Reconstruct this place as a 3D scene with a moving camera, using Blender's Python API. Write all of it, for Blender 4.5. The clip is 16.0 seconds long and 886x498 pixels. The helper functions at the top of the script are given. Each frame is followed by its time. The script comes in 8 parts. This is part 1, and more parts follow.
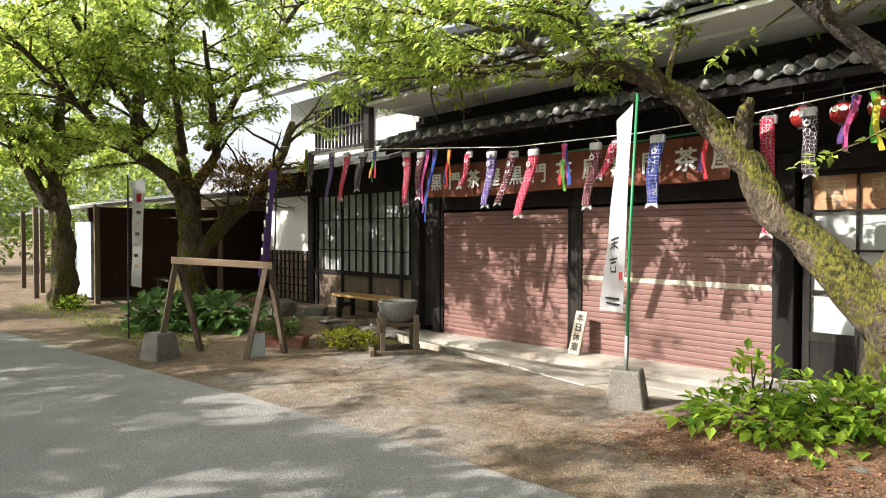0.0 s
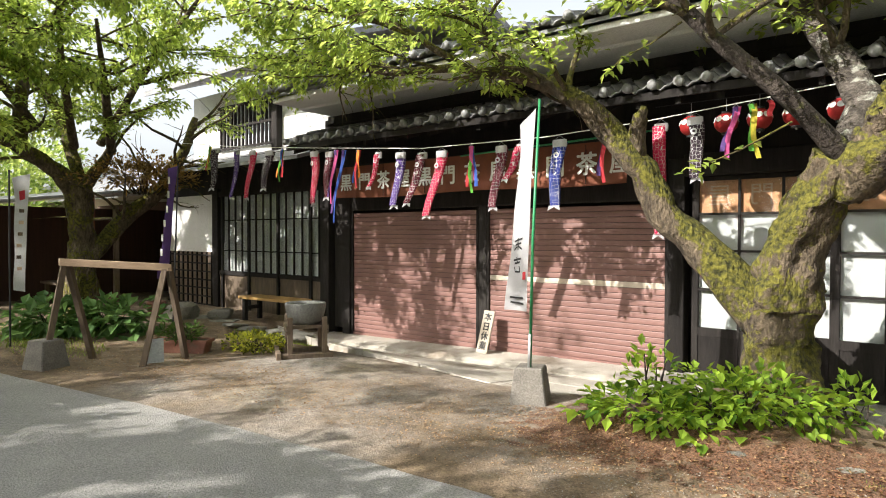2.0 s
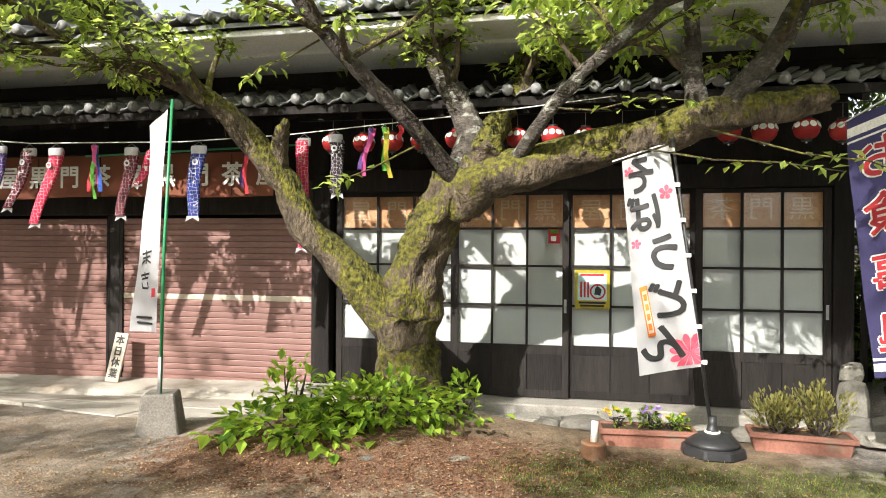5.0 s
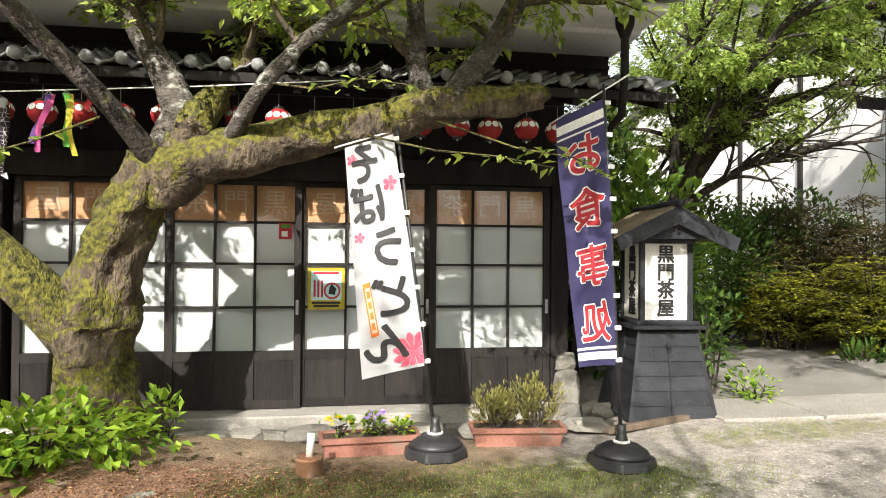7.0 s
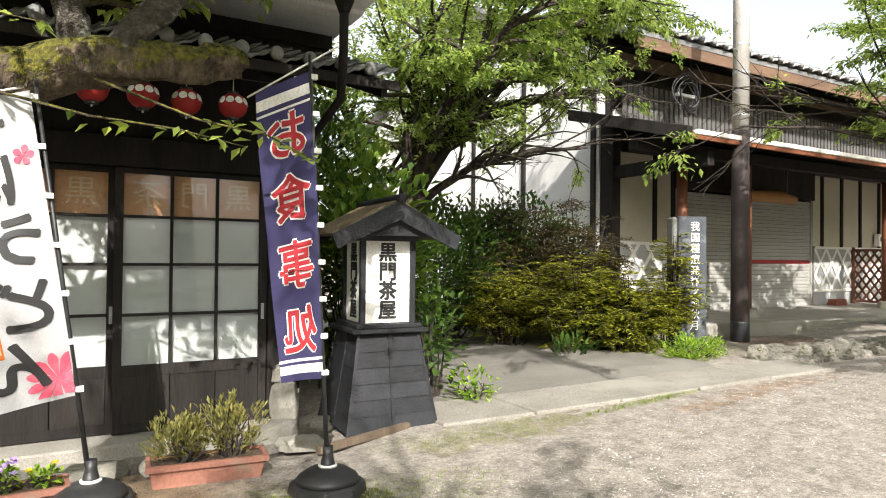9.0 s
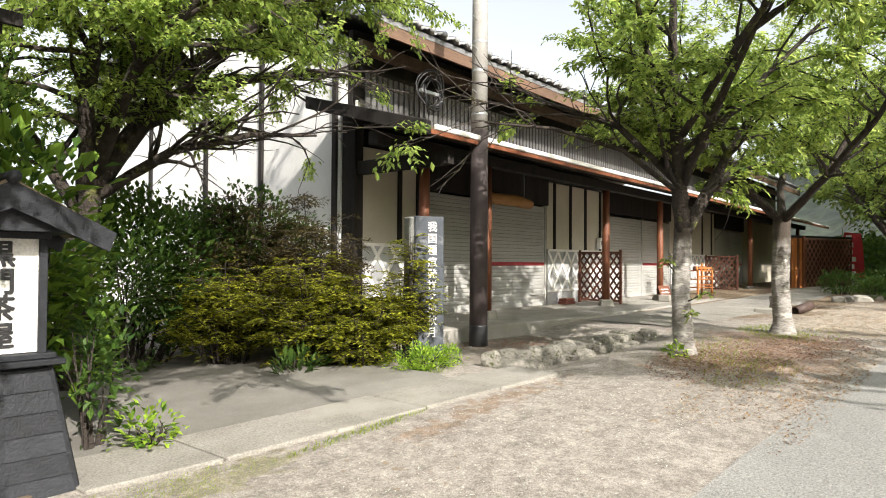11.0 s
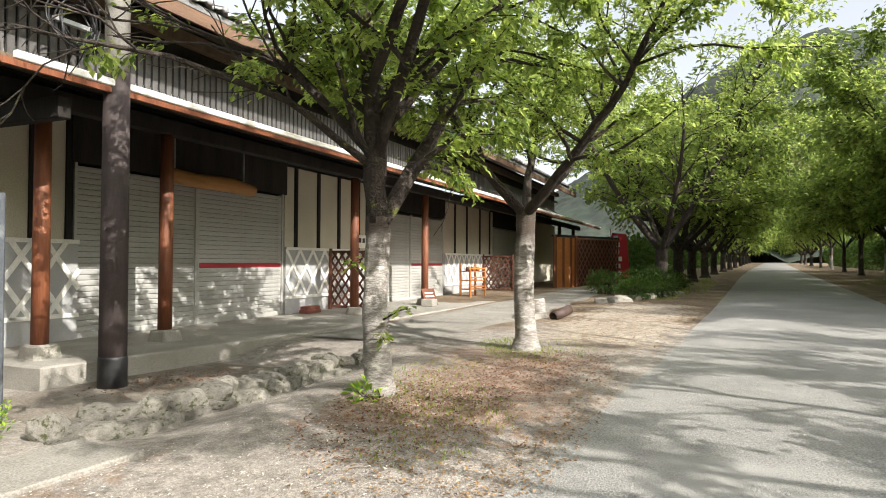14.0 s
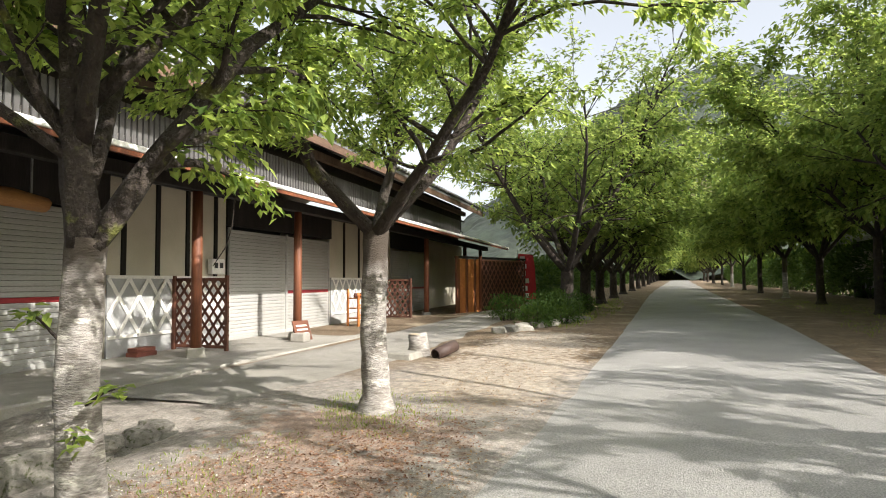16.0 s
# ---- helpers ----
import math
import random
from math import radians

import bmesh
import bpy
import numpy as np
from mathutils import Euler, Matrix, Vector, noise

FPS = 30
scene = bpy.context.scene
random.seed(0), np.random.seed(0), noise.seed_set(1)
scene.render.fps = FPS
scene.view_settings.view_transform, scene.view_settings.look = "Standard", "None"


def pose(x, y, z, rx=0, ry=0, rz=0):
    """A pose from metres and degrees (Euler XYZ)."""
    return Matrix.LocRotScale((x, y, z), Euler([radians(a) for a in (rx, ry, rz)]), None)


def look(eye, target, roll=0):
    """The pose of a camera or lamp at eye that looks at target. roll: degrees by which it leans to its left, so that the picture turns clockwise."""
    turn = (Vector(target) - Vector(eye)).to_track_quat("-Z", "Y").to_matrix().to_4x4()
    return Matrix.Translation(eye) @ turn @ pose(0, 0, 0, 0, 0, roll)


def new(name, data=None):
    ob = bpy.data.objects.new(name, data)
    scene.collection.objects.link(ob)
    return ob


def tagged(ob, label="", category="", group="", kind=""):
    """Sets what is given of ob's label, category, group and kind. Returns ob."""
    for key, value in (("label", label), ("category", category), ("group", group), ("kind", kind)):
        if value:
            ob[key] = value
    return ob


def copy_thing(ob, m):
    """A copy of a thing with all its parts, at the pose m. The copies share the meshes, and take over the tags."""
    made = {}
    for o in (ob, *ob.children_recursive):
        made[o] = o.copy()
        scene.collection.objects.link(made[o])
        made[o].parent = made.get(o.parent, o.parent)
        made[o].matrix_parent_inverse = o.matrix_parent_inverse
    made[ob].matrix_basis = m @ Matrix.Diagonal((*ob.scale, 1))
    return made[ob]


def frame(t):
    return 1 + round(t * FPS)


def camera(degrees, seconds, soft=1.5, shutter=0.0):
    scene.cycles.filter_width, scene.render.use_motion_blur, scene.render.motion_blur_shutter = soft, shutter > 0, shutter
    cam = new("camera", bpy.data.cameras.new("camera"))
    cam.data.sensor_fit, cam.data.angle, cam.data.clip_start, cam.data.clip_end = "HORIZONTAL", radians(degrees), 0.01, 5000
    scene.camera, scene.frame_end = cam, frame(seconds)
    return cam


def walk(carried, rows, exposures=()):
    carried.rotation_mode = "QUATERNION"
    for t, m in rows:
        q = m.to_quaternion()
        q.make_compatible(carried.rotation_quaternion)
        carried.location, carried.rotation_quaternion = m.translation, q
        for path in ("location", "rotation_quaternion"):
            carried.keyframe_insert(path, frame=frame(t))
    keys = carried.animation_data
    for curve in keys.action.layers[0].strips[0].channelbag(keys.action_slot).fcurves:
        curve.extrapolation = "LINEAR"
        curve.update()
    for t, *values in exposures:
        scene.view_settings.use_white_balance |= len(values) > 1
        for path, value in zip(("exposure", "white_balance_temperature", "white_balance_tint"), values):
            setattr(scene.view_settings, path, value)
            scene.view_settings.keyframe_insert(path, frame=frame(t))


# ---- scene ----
cam = camera(68.9, 16.0, soft=1.0)
EV0, EV1 = 0.66, 0.6
PATH = [
    (0, (0.095, 0.32, 1.465), (-1.396, 1.653, 1.421), 0.0),
    (0.5, (0.102, 0.307, 1.47), (-1.351, 1.681, 1.434), 0.0),
    (1, (0.113, 0.325, 1.458), (-1.299, 1.74, 1.422), 0.1),
    (1.5, (0.127, 0.348, 1.456), (-1.235, 1.813, 1.418), 0.0),
    (2, (0.143, 0.348, 1.464), (-1.157, 1.867, 1.423), 0.1),
    (2.5, (0.165, 0.351, 1.461), (-1.065, 1.928, 1.421), 0.1),
    (3, (0.249, 0.355, 1.478), (-0.894, 1.995, 1.438), 0.0),
    (3.5, (0.331, 0.37, 1.475), (-0.701, 2.083, 1.452), -0.1),
    (4, (0.349, 0.411, 1.469), (-0.511, 2.217, 1.448), 0.1),
    (4.5, (0.342, 0.494, 1.469), (-0.314, 2.383, 1.463), 0.2),
    (5, (0.276, 0.568, 1.457), (-0.129, 2.526, 1.464), 0.4),
    (5.2, (0.289, 0.605, 1.451), (-0.029, 2.579, 1.459), 0.3),
    (7.3, (0.659, 1.146, 1.401), (1.068, 3.103, 1.425), 0.6),
    (7.5, (0.689, 1.203, 1.398), (1.177, 3.143, 1.421), 0.7),
    (8, (0.775, 1.304, 1.385), (1.472, 3.179, 1.411), 0.7),
    (8.5, (0.967, 1.439, 1.385), (1.829, 3.243, 1.409), 0.6),
    (9, (1.122, 1.541, 1.398), (2.123, 3.272, 1.422), 0.6),
    (9.5, (1.314, 1.671, 1.391), (2.436, 3.327, 1.418), 0.7),
    (10, (1.513, 1.816, 1.409), (2.783, 3.362, 1.432), 0.7),
    (10.2, (1.616, 1.865, 1.371), (2.947, 3.357, 1.404), 0.7),
    (12.3, (3.183, 2.137, 1.473), (4.916, 3.135, 1.477), 0.3),
    (12.5, (3.348, 2.134, 1.463), (5.097, 3.105, 1.469), 0.4),
    (13, (3.814, 2.165, 1.485), (5.597, 3.071, 1.49), 0.3),
    (13.5, (4.325, 2.15, 1.484), (6.139, 2.993, 1.498), 0.4),
    (14, (4.917, 2.068, 1.44), (6.755, 2.855, 1.48), 0.3),
    (14.5, (5.461, 2.02, 1.47), (7.323, 2.747, 1.53), 0.1),
    (15, (5.99, 1.963, 1.501), (7.875, 2.627, 1.579), 0.0),
    (15.5, (6.465, 1.921, 1.499), (8.366, 2.535, 1.596), 0.1),
    (16, (6.867, 1.953, 1.572), (8.786, 2.507, 1.674), -0.3),
]
walk(cam, [(t, look(eye, target, roll)) for t, eye, target, roll in PATH], [(0, EV0), (5, EV0), (7.5, EV0 + 0.08), (9.5, EV1), (16, EV1)])

# ---- world, sun ----
SUN_TRAVEL = Vector((0.387 * 0.82, 0.922 * 0.82, -0.573))
world = bpy.data.worlds.new("world")
scene.world = world
world.use_nodes = True
wn = world.node_tree.nodes
sky = wn.new("ShaderNodeTexSky")
sky.sky_type = "NISHITA"
sky.sun_disc = False
sky.sun_elevation = radians(35)
sky.sun_rotation = radians(-157)
sky.air_density, sky.dust_density = 1.0, 4.0
wn["Background"].inputs["Strength"].default_value = 0.15
haze = wn.new("ShaderNodeHueSaturation")
haze.inputs["Saturation"].default_value, haze.inputs["Value"].default_value = 0.3, 1.4
world.node_tree.links.new(sky.outputs["Color"], haze.inputs["Color"])
world.node_tree.links.new(haze.outputs["Color"], wn["Background"].inputs["Color"])
sun = new("sun", bpy.data.lights.new("sun", "SUN"))
sun.data.energy, sun.data.angle, sun.data.color = 5.8, radians(0.45), (1.0, 0.95, 0.89)
sun.matrix_world = look((-30, -60, 50), Vector((-30, -60, 50)) + SUN_TRAVEL)

# ---- materials ----
MATS = {}


def material(name, c1, c2=None, scale=6.0, rough=0.75, bump=0.15, fine=70.0, metal=0.0, stretch=(1, 1, 1), rand=0.0, c3=None, spots=0.0, spec=0.4, through_light=0.0, detail=6, grain=(0.72, 1.2)):
    """Two-scale noise colour, fine relief; c3 shows as blotches; rand varies the tone from object to object."""
    m = bpy.data.materials.new(name)
    m.use_nodes = True
    n, l = m.node_tree.nodes, m.node_tree.links
    b = n["Principled BSDF"]
    co = n.new("ShaderNodeTexCoord")
    mp = n.new("ShaderNodeMapping")
    mp.inputs["Scale"].default_value = stretch
    l.new(co.outputs["Object"], mp.inputs["Vector"])

    def tex(s, d=detail, off=0.0):
        t = n.new("ShaderNodeTexNoise")
        t.inputs["Scale"].default_value, t.inputs["Detail"].default_value = s, d
        t.inputs["Roughness"].default_value = 0.62
        if off:
            o = n.new("ShaderNodeMapping")
            o.inputs["Location"].default_value = (off, off * 2, off * 3)
            l.new(mp.outputs[0], o.inputs["Vector"])
            l.new(o.outputs[0], t.inputs["Vector"])
        else:
            l.new(mp.outputs[0], t.inputs["Vector"])
        return t

    def ramp(src, lo, hi):
        r = n.new("ShaderNodeMapRange")
        r.inputs["From Min"].default_value, r.inputs["From Max"].default_value = lo, hi
        l.new(src, r.inputs["Value"])
        return r.outputs[0]

    def mix(f, a, bb):
        x = n.new("ShaderNodeMix")
        x.data_type = "RGBA"
        l.new(f, x.inputs[0]) if not isinstance(f, float) else setattr(x.inputs[0], "default_value", f)
        for v, sock in ((a, x.inputs[6]), (bb, x.inputs[7])):
            if isinstance(v, tuple):
                sock.default_value = (*v, 1)
            else:
                l.new(v, sock)
        return x.outputs[2]

    c2 = c2 or tuple(v * 0.7 for v in c1)
    col = mix(ramp(tex(scale).outputs[0], 0.32, 0.68), c1, c2)
    f = tex(fine, 3)
    dark = n.new("ShaderNodeMix")
    dark.data_type, dark.blend_type = "RGBA", "MULTIPLY"
    dark.inputs[0].default_value = 0.7
    l.new(col, dark.inputs[6])
    g = n.new("ShaderNodeMapRange")
    g.inputs["From Min"].default_value, g.inputs["From Max"].default_value = 0.3, 0.7
    g.inputs["To Min"].default_value, g.inputs["To Max"].default_value = grain
    l.new(f.outputs[0], g.inputs["Value"])
    l.new(g.outputs[0], dark.inputs[7])
    col = dark.outputs[2]
    if c3:
        col = mix(ramp(tex(scale * 0.6, 5, 3.7).outputs[0], 0.56 - spots, 0.66 - spots), col, c3)
    if rand:
        inf = n.new("ShaderNodeObjectInfo")
        hs = n.new("ShaderNodeHueSaturation")
        r = n.new("ShaderNodeMapRange")
        r.inputs["To Min"].default_value, r.inputs["To Max"].default_value = 1 - rand, 1 + rand
        l.new(inf.outputs["Random"], r.inputs["Value"])
        l.new(r.outputs[0], hs.inputs["Value"])
        l.new(col, hs.inputs["Color"])
        col = hs.outputs[0]
    l.new(col, b.inputs["Base Color"])
    b.inputs["Roughness"].default_value, b.inputs["Metallic"].default_value = rough, metal
    b.inputs["Specular IOR Level"].default_value = spec
    if bump:
        bp = n.new("ShaderNodeBump")
        bp.inputs["Strength"].default_value, bp.inputs["Distance"].default_value = min(bump, 1.0), 0.02 * max(bump, 1.0)
        l.new(f.outputs[0], bp.inputs["Height"])
        l.new(bp.outputs[0], b.inputs["Normal"])
    if through_light:
        tr = n.new("ShaderNodeBsdfTranslucent")
        l.new(col, tr.inputs["Color"])
        mx = n.new("ShaderNodeMixShader")
        mx.inputs[0].default_value = through_light
        l.new(b.outputs[0], mx.inputs[1])
        l.new(tr.outputs[0], mx.inputs[2])
        l.new(mx.outputs[0], n["Material Output"].inputs["Surface"])
    MATS[name] = m
    return m


def leaf_material(name, dark, light, trans=0.5):
    """Leaf colour varies from leaf to leaf; light passes through."""
    m = bpy.data.materials.new(name)
    m.use_nodes = True
    n, l = m.node_tree.nodes, m.node_tree.links
    b = n["Principled BSDF"]
    g = n.new("ShaderNodeNewGeometry")
    x = n.new("ShaderNodeMix")
    x.data_type = "RGBA"
    x.inputs[6].default_value, x.inputs[7].default_value = (*dark, 1), (*light, 1)
    l.new(g.outputs["Random Per Island"], x.inputs[0])
    l.new(x.outputs[2], b.inputs["Base Color"])
    b.inputs["Roughness"].default_value, b.inputs["Specular IOR Level"].default_value = 0.55, 0.22
    tr = n.new("ShaderNodeBsdfTranslucent")
    hs = n.new("ShaderNodeHueSaturation")
    hs.inputs["Hue"].default_value, hs.inputs["Value"].default_value = 0.48, 2.0
    l.new(x.outputs[2], hs.inputs["Color"])
    l.new(hs.outputs[0], tr.inputs["Color"])
    mx = n.new("ShaderNodeMixShader")
    mx.inputs[0].default_value = trans
    l.new(b.outputs[0], mx.inputs[1])
    l.new(tr.outputs[0], mx.inputs[2])
    l.new(mx.outputs[0], n["Material Output"].inputs["Surface"])
    MATS[name] = m
    return m


ASPHALT = material("asphalt", (0.33, 0.32, 0.297), (0.265, 0.257, 0.24), 0.9, 0.9, 0.9, 75, c3=(0.36, 0.35, 0.325), spots=-0.02, grain=(0.42, 1.52))
CONCRETE = material("concrete", (0.35, 0.33, 0.29), (0.25, 0.233, 0.2), 1.8, 0.9, 0.4, 90, c3=(0.24, 0.225, 0.185), spots=-0.02, grain=(0.6, 1.3))
STONE = material("stone", (0.30, 0.28, 0.24), (0.2, 0.19, 0.16), 5, 0.9, 0.6, 40, rand=0.3, c3=(0.13, 0.16, 0.06), spots=-0.04)
DARKWOOD = material("dark stained wood", (0.016, 0.014, 0.013), (0.031, 0.027, 0.0245), 5, 0.8, 0.4, 60, stretch=(1, 1, 0.12), rand=0.25, spec=0.16)
GREYWOOD = material("weathered wood", (0.17, 0.125, 0.085), (0.09, 0.065, 0.045), 6, 0.8, 0.35, 60, stretch=(1, 1, 0.12), rand=0.25)
REDWOOD = material("red-brown timber", (0.2, 0.07, 0.03), (0.1, 0.032, 0.016), 6, 0.6, 0.3, 60, stretch=(1, 1, 0.12), rand=0.2)
PLASTER = material("white plaster", (0.72, 0.715, 0.695), (0.62, 0.61, 0.58), 1.2, 0.9, 0.1, 60, c3=(0.6, 0.58, 0.52), spots=-0.05)
CREAM = material("cream plaster", (0.54, 0.5, 0.4), (0.46, 0.42, 0.33), 1.5, 0.9, 0.1, 60)
TILE = material("roof tile", (0.27, 0.27, 0.265), (0.15, 0.15, 0.155), 4, 0.55, 0.3, 50, rand=0.25, c3=(0.3, 0.3, 0.28), spots=-0.03)
SHUTTER = material("red-brown shutter paint", (0.25, 0.135, 0.115), (0.19, 0.1, 0.085), 2.5, 0.5, 0.08, 40, stretch=(0.4, 1, 3), rand=0.06)
GREYSHUT = material("grey shutter paint", (0.42, 0.415, 0.39), (0.34, 0.335, 0.31), 2.0, 0.5, 0.08, 40, stretch=(0.4, 1, 3), rand=0.05)
def mossy_bark():
    """Ridged bark, grey-brown to black, with moss in ragged cushions, thickest on upper sides."""
    m = material("mossy bark", (0.17, 0.13, 0.085), (0.035, 0.026, 0.018), 8, 0.95, 2.6, 30, stretch=(1, 1, 0.45), grain=(0.25, 1.6))
    n, l = m.node_tree.nodes, m.node_tree.links
    b = n["Principled BSDF"]
    bark = b.inputs["Base Color"].links[0].from_socket
    co, geo = n["Texture Coordinate"], n.new("ShaderNodeNewGeometry")
    big, small = n.new("ShaderNodeTexNoise"), n.new("ShaderNodeTexNoise")
    big.inputs["Scale"].default_value, big.inputs["Detail"].default_value = 3.2, 4
    small.inputs["Scale"].default_value, small.inputs["Detail"].default_value = 26, 5
    l.new(co.outputs["Object"], big.inputs["Vector"])
    l.new(co.outputs["Object"], small.inputs["Vector"])
    sep = n.new("ShaderNodeSeparateXYZ")
    l.new(geo.outputs["Normal"], sep.inputs[0])

    def op(kind, a, c):
        q = n.new("ShaderNodeMath")
        q.operation = kind
        for v, s in ((a, q.inputs[0]), (c, q.inputs[1])):
            if isinstance(v, float):
                s.default_value = v
            else:
                l.new(v, s)
        return q.outputs[0]

    a = op("ADD", op("MULTIPLY", big.outputs[0], 1.5), op("MULTIPLY", small.outputs[0], 0.75))
    a = op("ADD", a, op("MULTIPLY", sep.outputs[2], 0.42))
    r = n.new("ShaderNodeMapRange")
    r.inputs["From Min"].default_value, r.inputs["From Max"].default_value = 1.07, 1.21
    l.new(a, r.inputs["Value"])
    mo = n.new("ShaderNodeMix")
    mo.data_type = "RGBA"
    contrast = n.new("ShaderNodeMapRange")
    contrast.inputs["From Min"].default_value, contrast.inputs["From Max"].default_value = 0.36, 0.64
    l.new(small.outputs[0], contrast.inputs["Value"])
    l.new(contrast.outputs[0], mo.inputs[0])
    mo.inputs[6].default_value, mo.inputs[7].default_value = (0.028, 0.029, 0.007, 1), (0.145, 0.132, 0.02, 1)
    x = n.new("ShaderNodeMix")
    x.data_type = "RGBA"
    l.new(r.outputs[0], x.inputs[0])
    l.new(bark, x.inputs[6])
    l.new(mo.outputs[2], x.inputs[7])
    l.new(x.outputs[2], b.inputs["Base Color"])
    return m


BARK = mossy_bark()
LICHENBARK = material("grey lichened bark", (0.14, 0.12, 0.1), (0.05, 0.042, 0.034), 10, 0.95, 2.0, 34, stretch=(1, 1, 1.6), grain=(0.35, 1.5), c3=(0.33, 0.33, 0.28), spots=0.02)
MOSSSTONE = material("mossy fieldstone", (0.36, 0.335, 0.29), (0.2, 0.185, 0.155), 4, 0.95, 0.9, 40, rand=0.35, c3=(0.075, 0.085, 0.03), spots=0.03, grain=(0.5, 1.35))
BLOCK = material("old grey concrete", (0.23, 0.21, 0.18), (0.16, 0.145, 0.125), 6, 0.9, 0.4, 70, grain=(0.55, 1.35))
PALECON = material("pale worn concrete", (0.47, 0.435, 0.375), (0.34, 0.31, 0.26), 1.6, 0.9, 0.4, 80, c3=(0.24, 0.2, 0.155), spots=0.02, grain=(0.65, 1.25))
BIRCHBARK = material("pale cherry bark", (0.4, 0.375, 0.345), (0.16, 0.14, 0.118), 7, 0.9, 0.7, 30, grain=(0.5, 1.35), stretch=(1, 1, 3.5), c3=(0.55, 0.52, 0.46), spots=0.0)


def fork_shade(m):
    """Pale below; the crown's shade is painted in, raggedly, towards the fork."""
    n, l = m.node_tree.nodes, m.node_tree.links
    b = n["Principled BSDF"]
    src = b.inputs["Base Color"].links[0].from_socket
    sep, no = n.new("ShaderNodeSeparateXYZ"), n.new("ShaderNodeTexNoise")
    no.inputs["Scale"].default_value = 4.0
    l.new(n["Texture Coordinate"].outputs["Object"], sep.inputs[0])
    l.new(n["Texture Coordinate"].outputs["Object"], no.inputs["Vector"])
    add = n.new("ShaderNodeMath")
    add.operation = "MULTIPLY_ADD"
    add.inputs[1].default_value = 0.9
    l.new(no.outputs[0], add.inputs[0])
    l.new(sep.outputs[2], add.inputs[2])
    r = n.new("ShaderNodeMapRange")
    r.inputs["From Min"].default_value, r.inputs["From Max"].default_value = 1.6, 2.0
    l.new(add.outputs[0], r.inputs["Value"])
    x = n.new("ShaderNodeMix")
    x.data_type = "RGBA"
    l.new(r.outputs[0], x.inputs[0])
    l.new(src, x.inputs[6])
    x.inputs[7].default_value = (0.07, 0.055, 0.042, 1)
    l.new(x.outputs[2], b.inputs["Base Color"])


fork_shade(BIRCHBARK)
DARKBARK = material("dark bark", (0.06, 0.047, 0.038), (0.026, 0.02, 0.016), 7, 0.95, 2.0, 30, c3=(0.12, 0.125, 0.03), spots=-0.04)
LEAF = leaf_material("cherry leaf", (0.07, 0.125, 0.03), (0.31, 0.4, 0.1), 0.6)
LEAFYOUNG = leaf_material("young cherry leaf", (0.11, 0.18, 0.038), (0.36, 0.45, 0.1), 0.6)
LEAFDARK = leaf_material("evergreen leaf", (0.025, 0.06, 0.012), (0.07, 0.12, 0.02), 0.3)
LEAFGOLD = leaf_material("yellow-green shrub leaf", (0.015, 0.028, 0.005), (0.31, 0.33, 0.03), 0.4)
LEAFFAR = leaf_material("avenue leaf", (0.085, 0.145, 0.036), (0.25, 0.32, 0.082), 0.6)


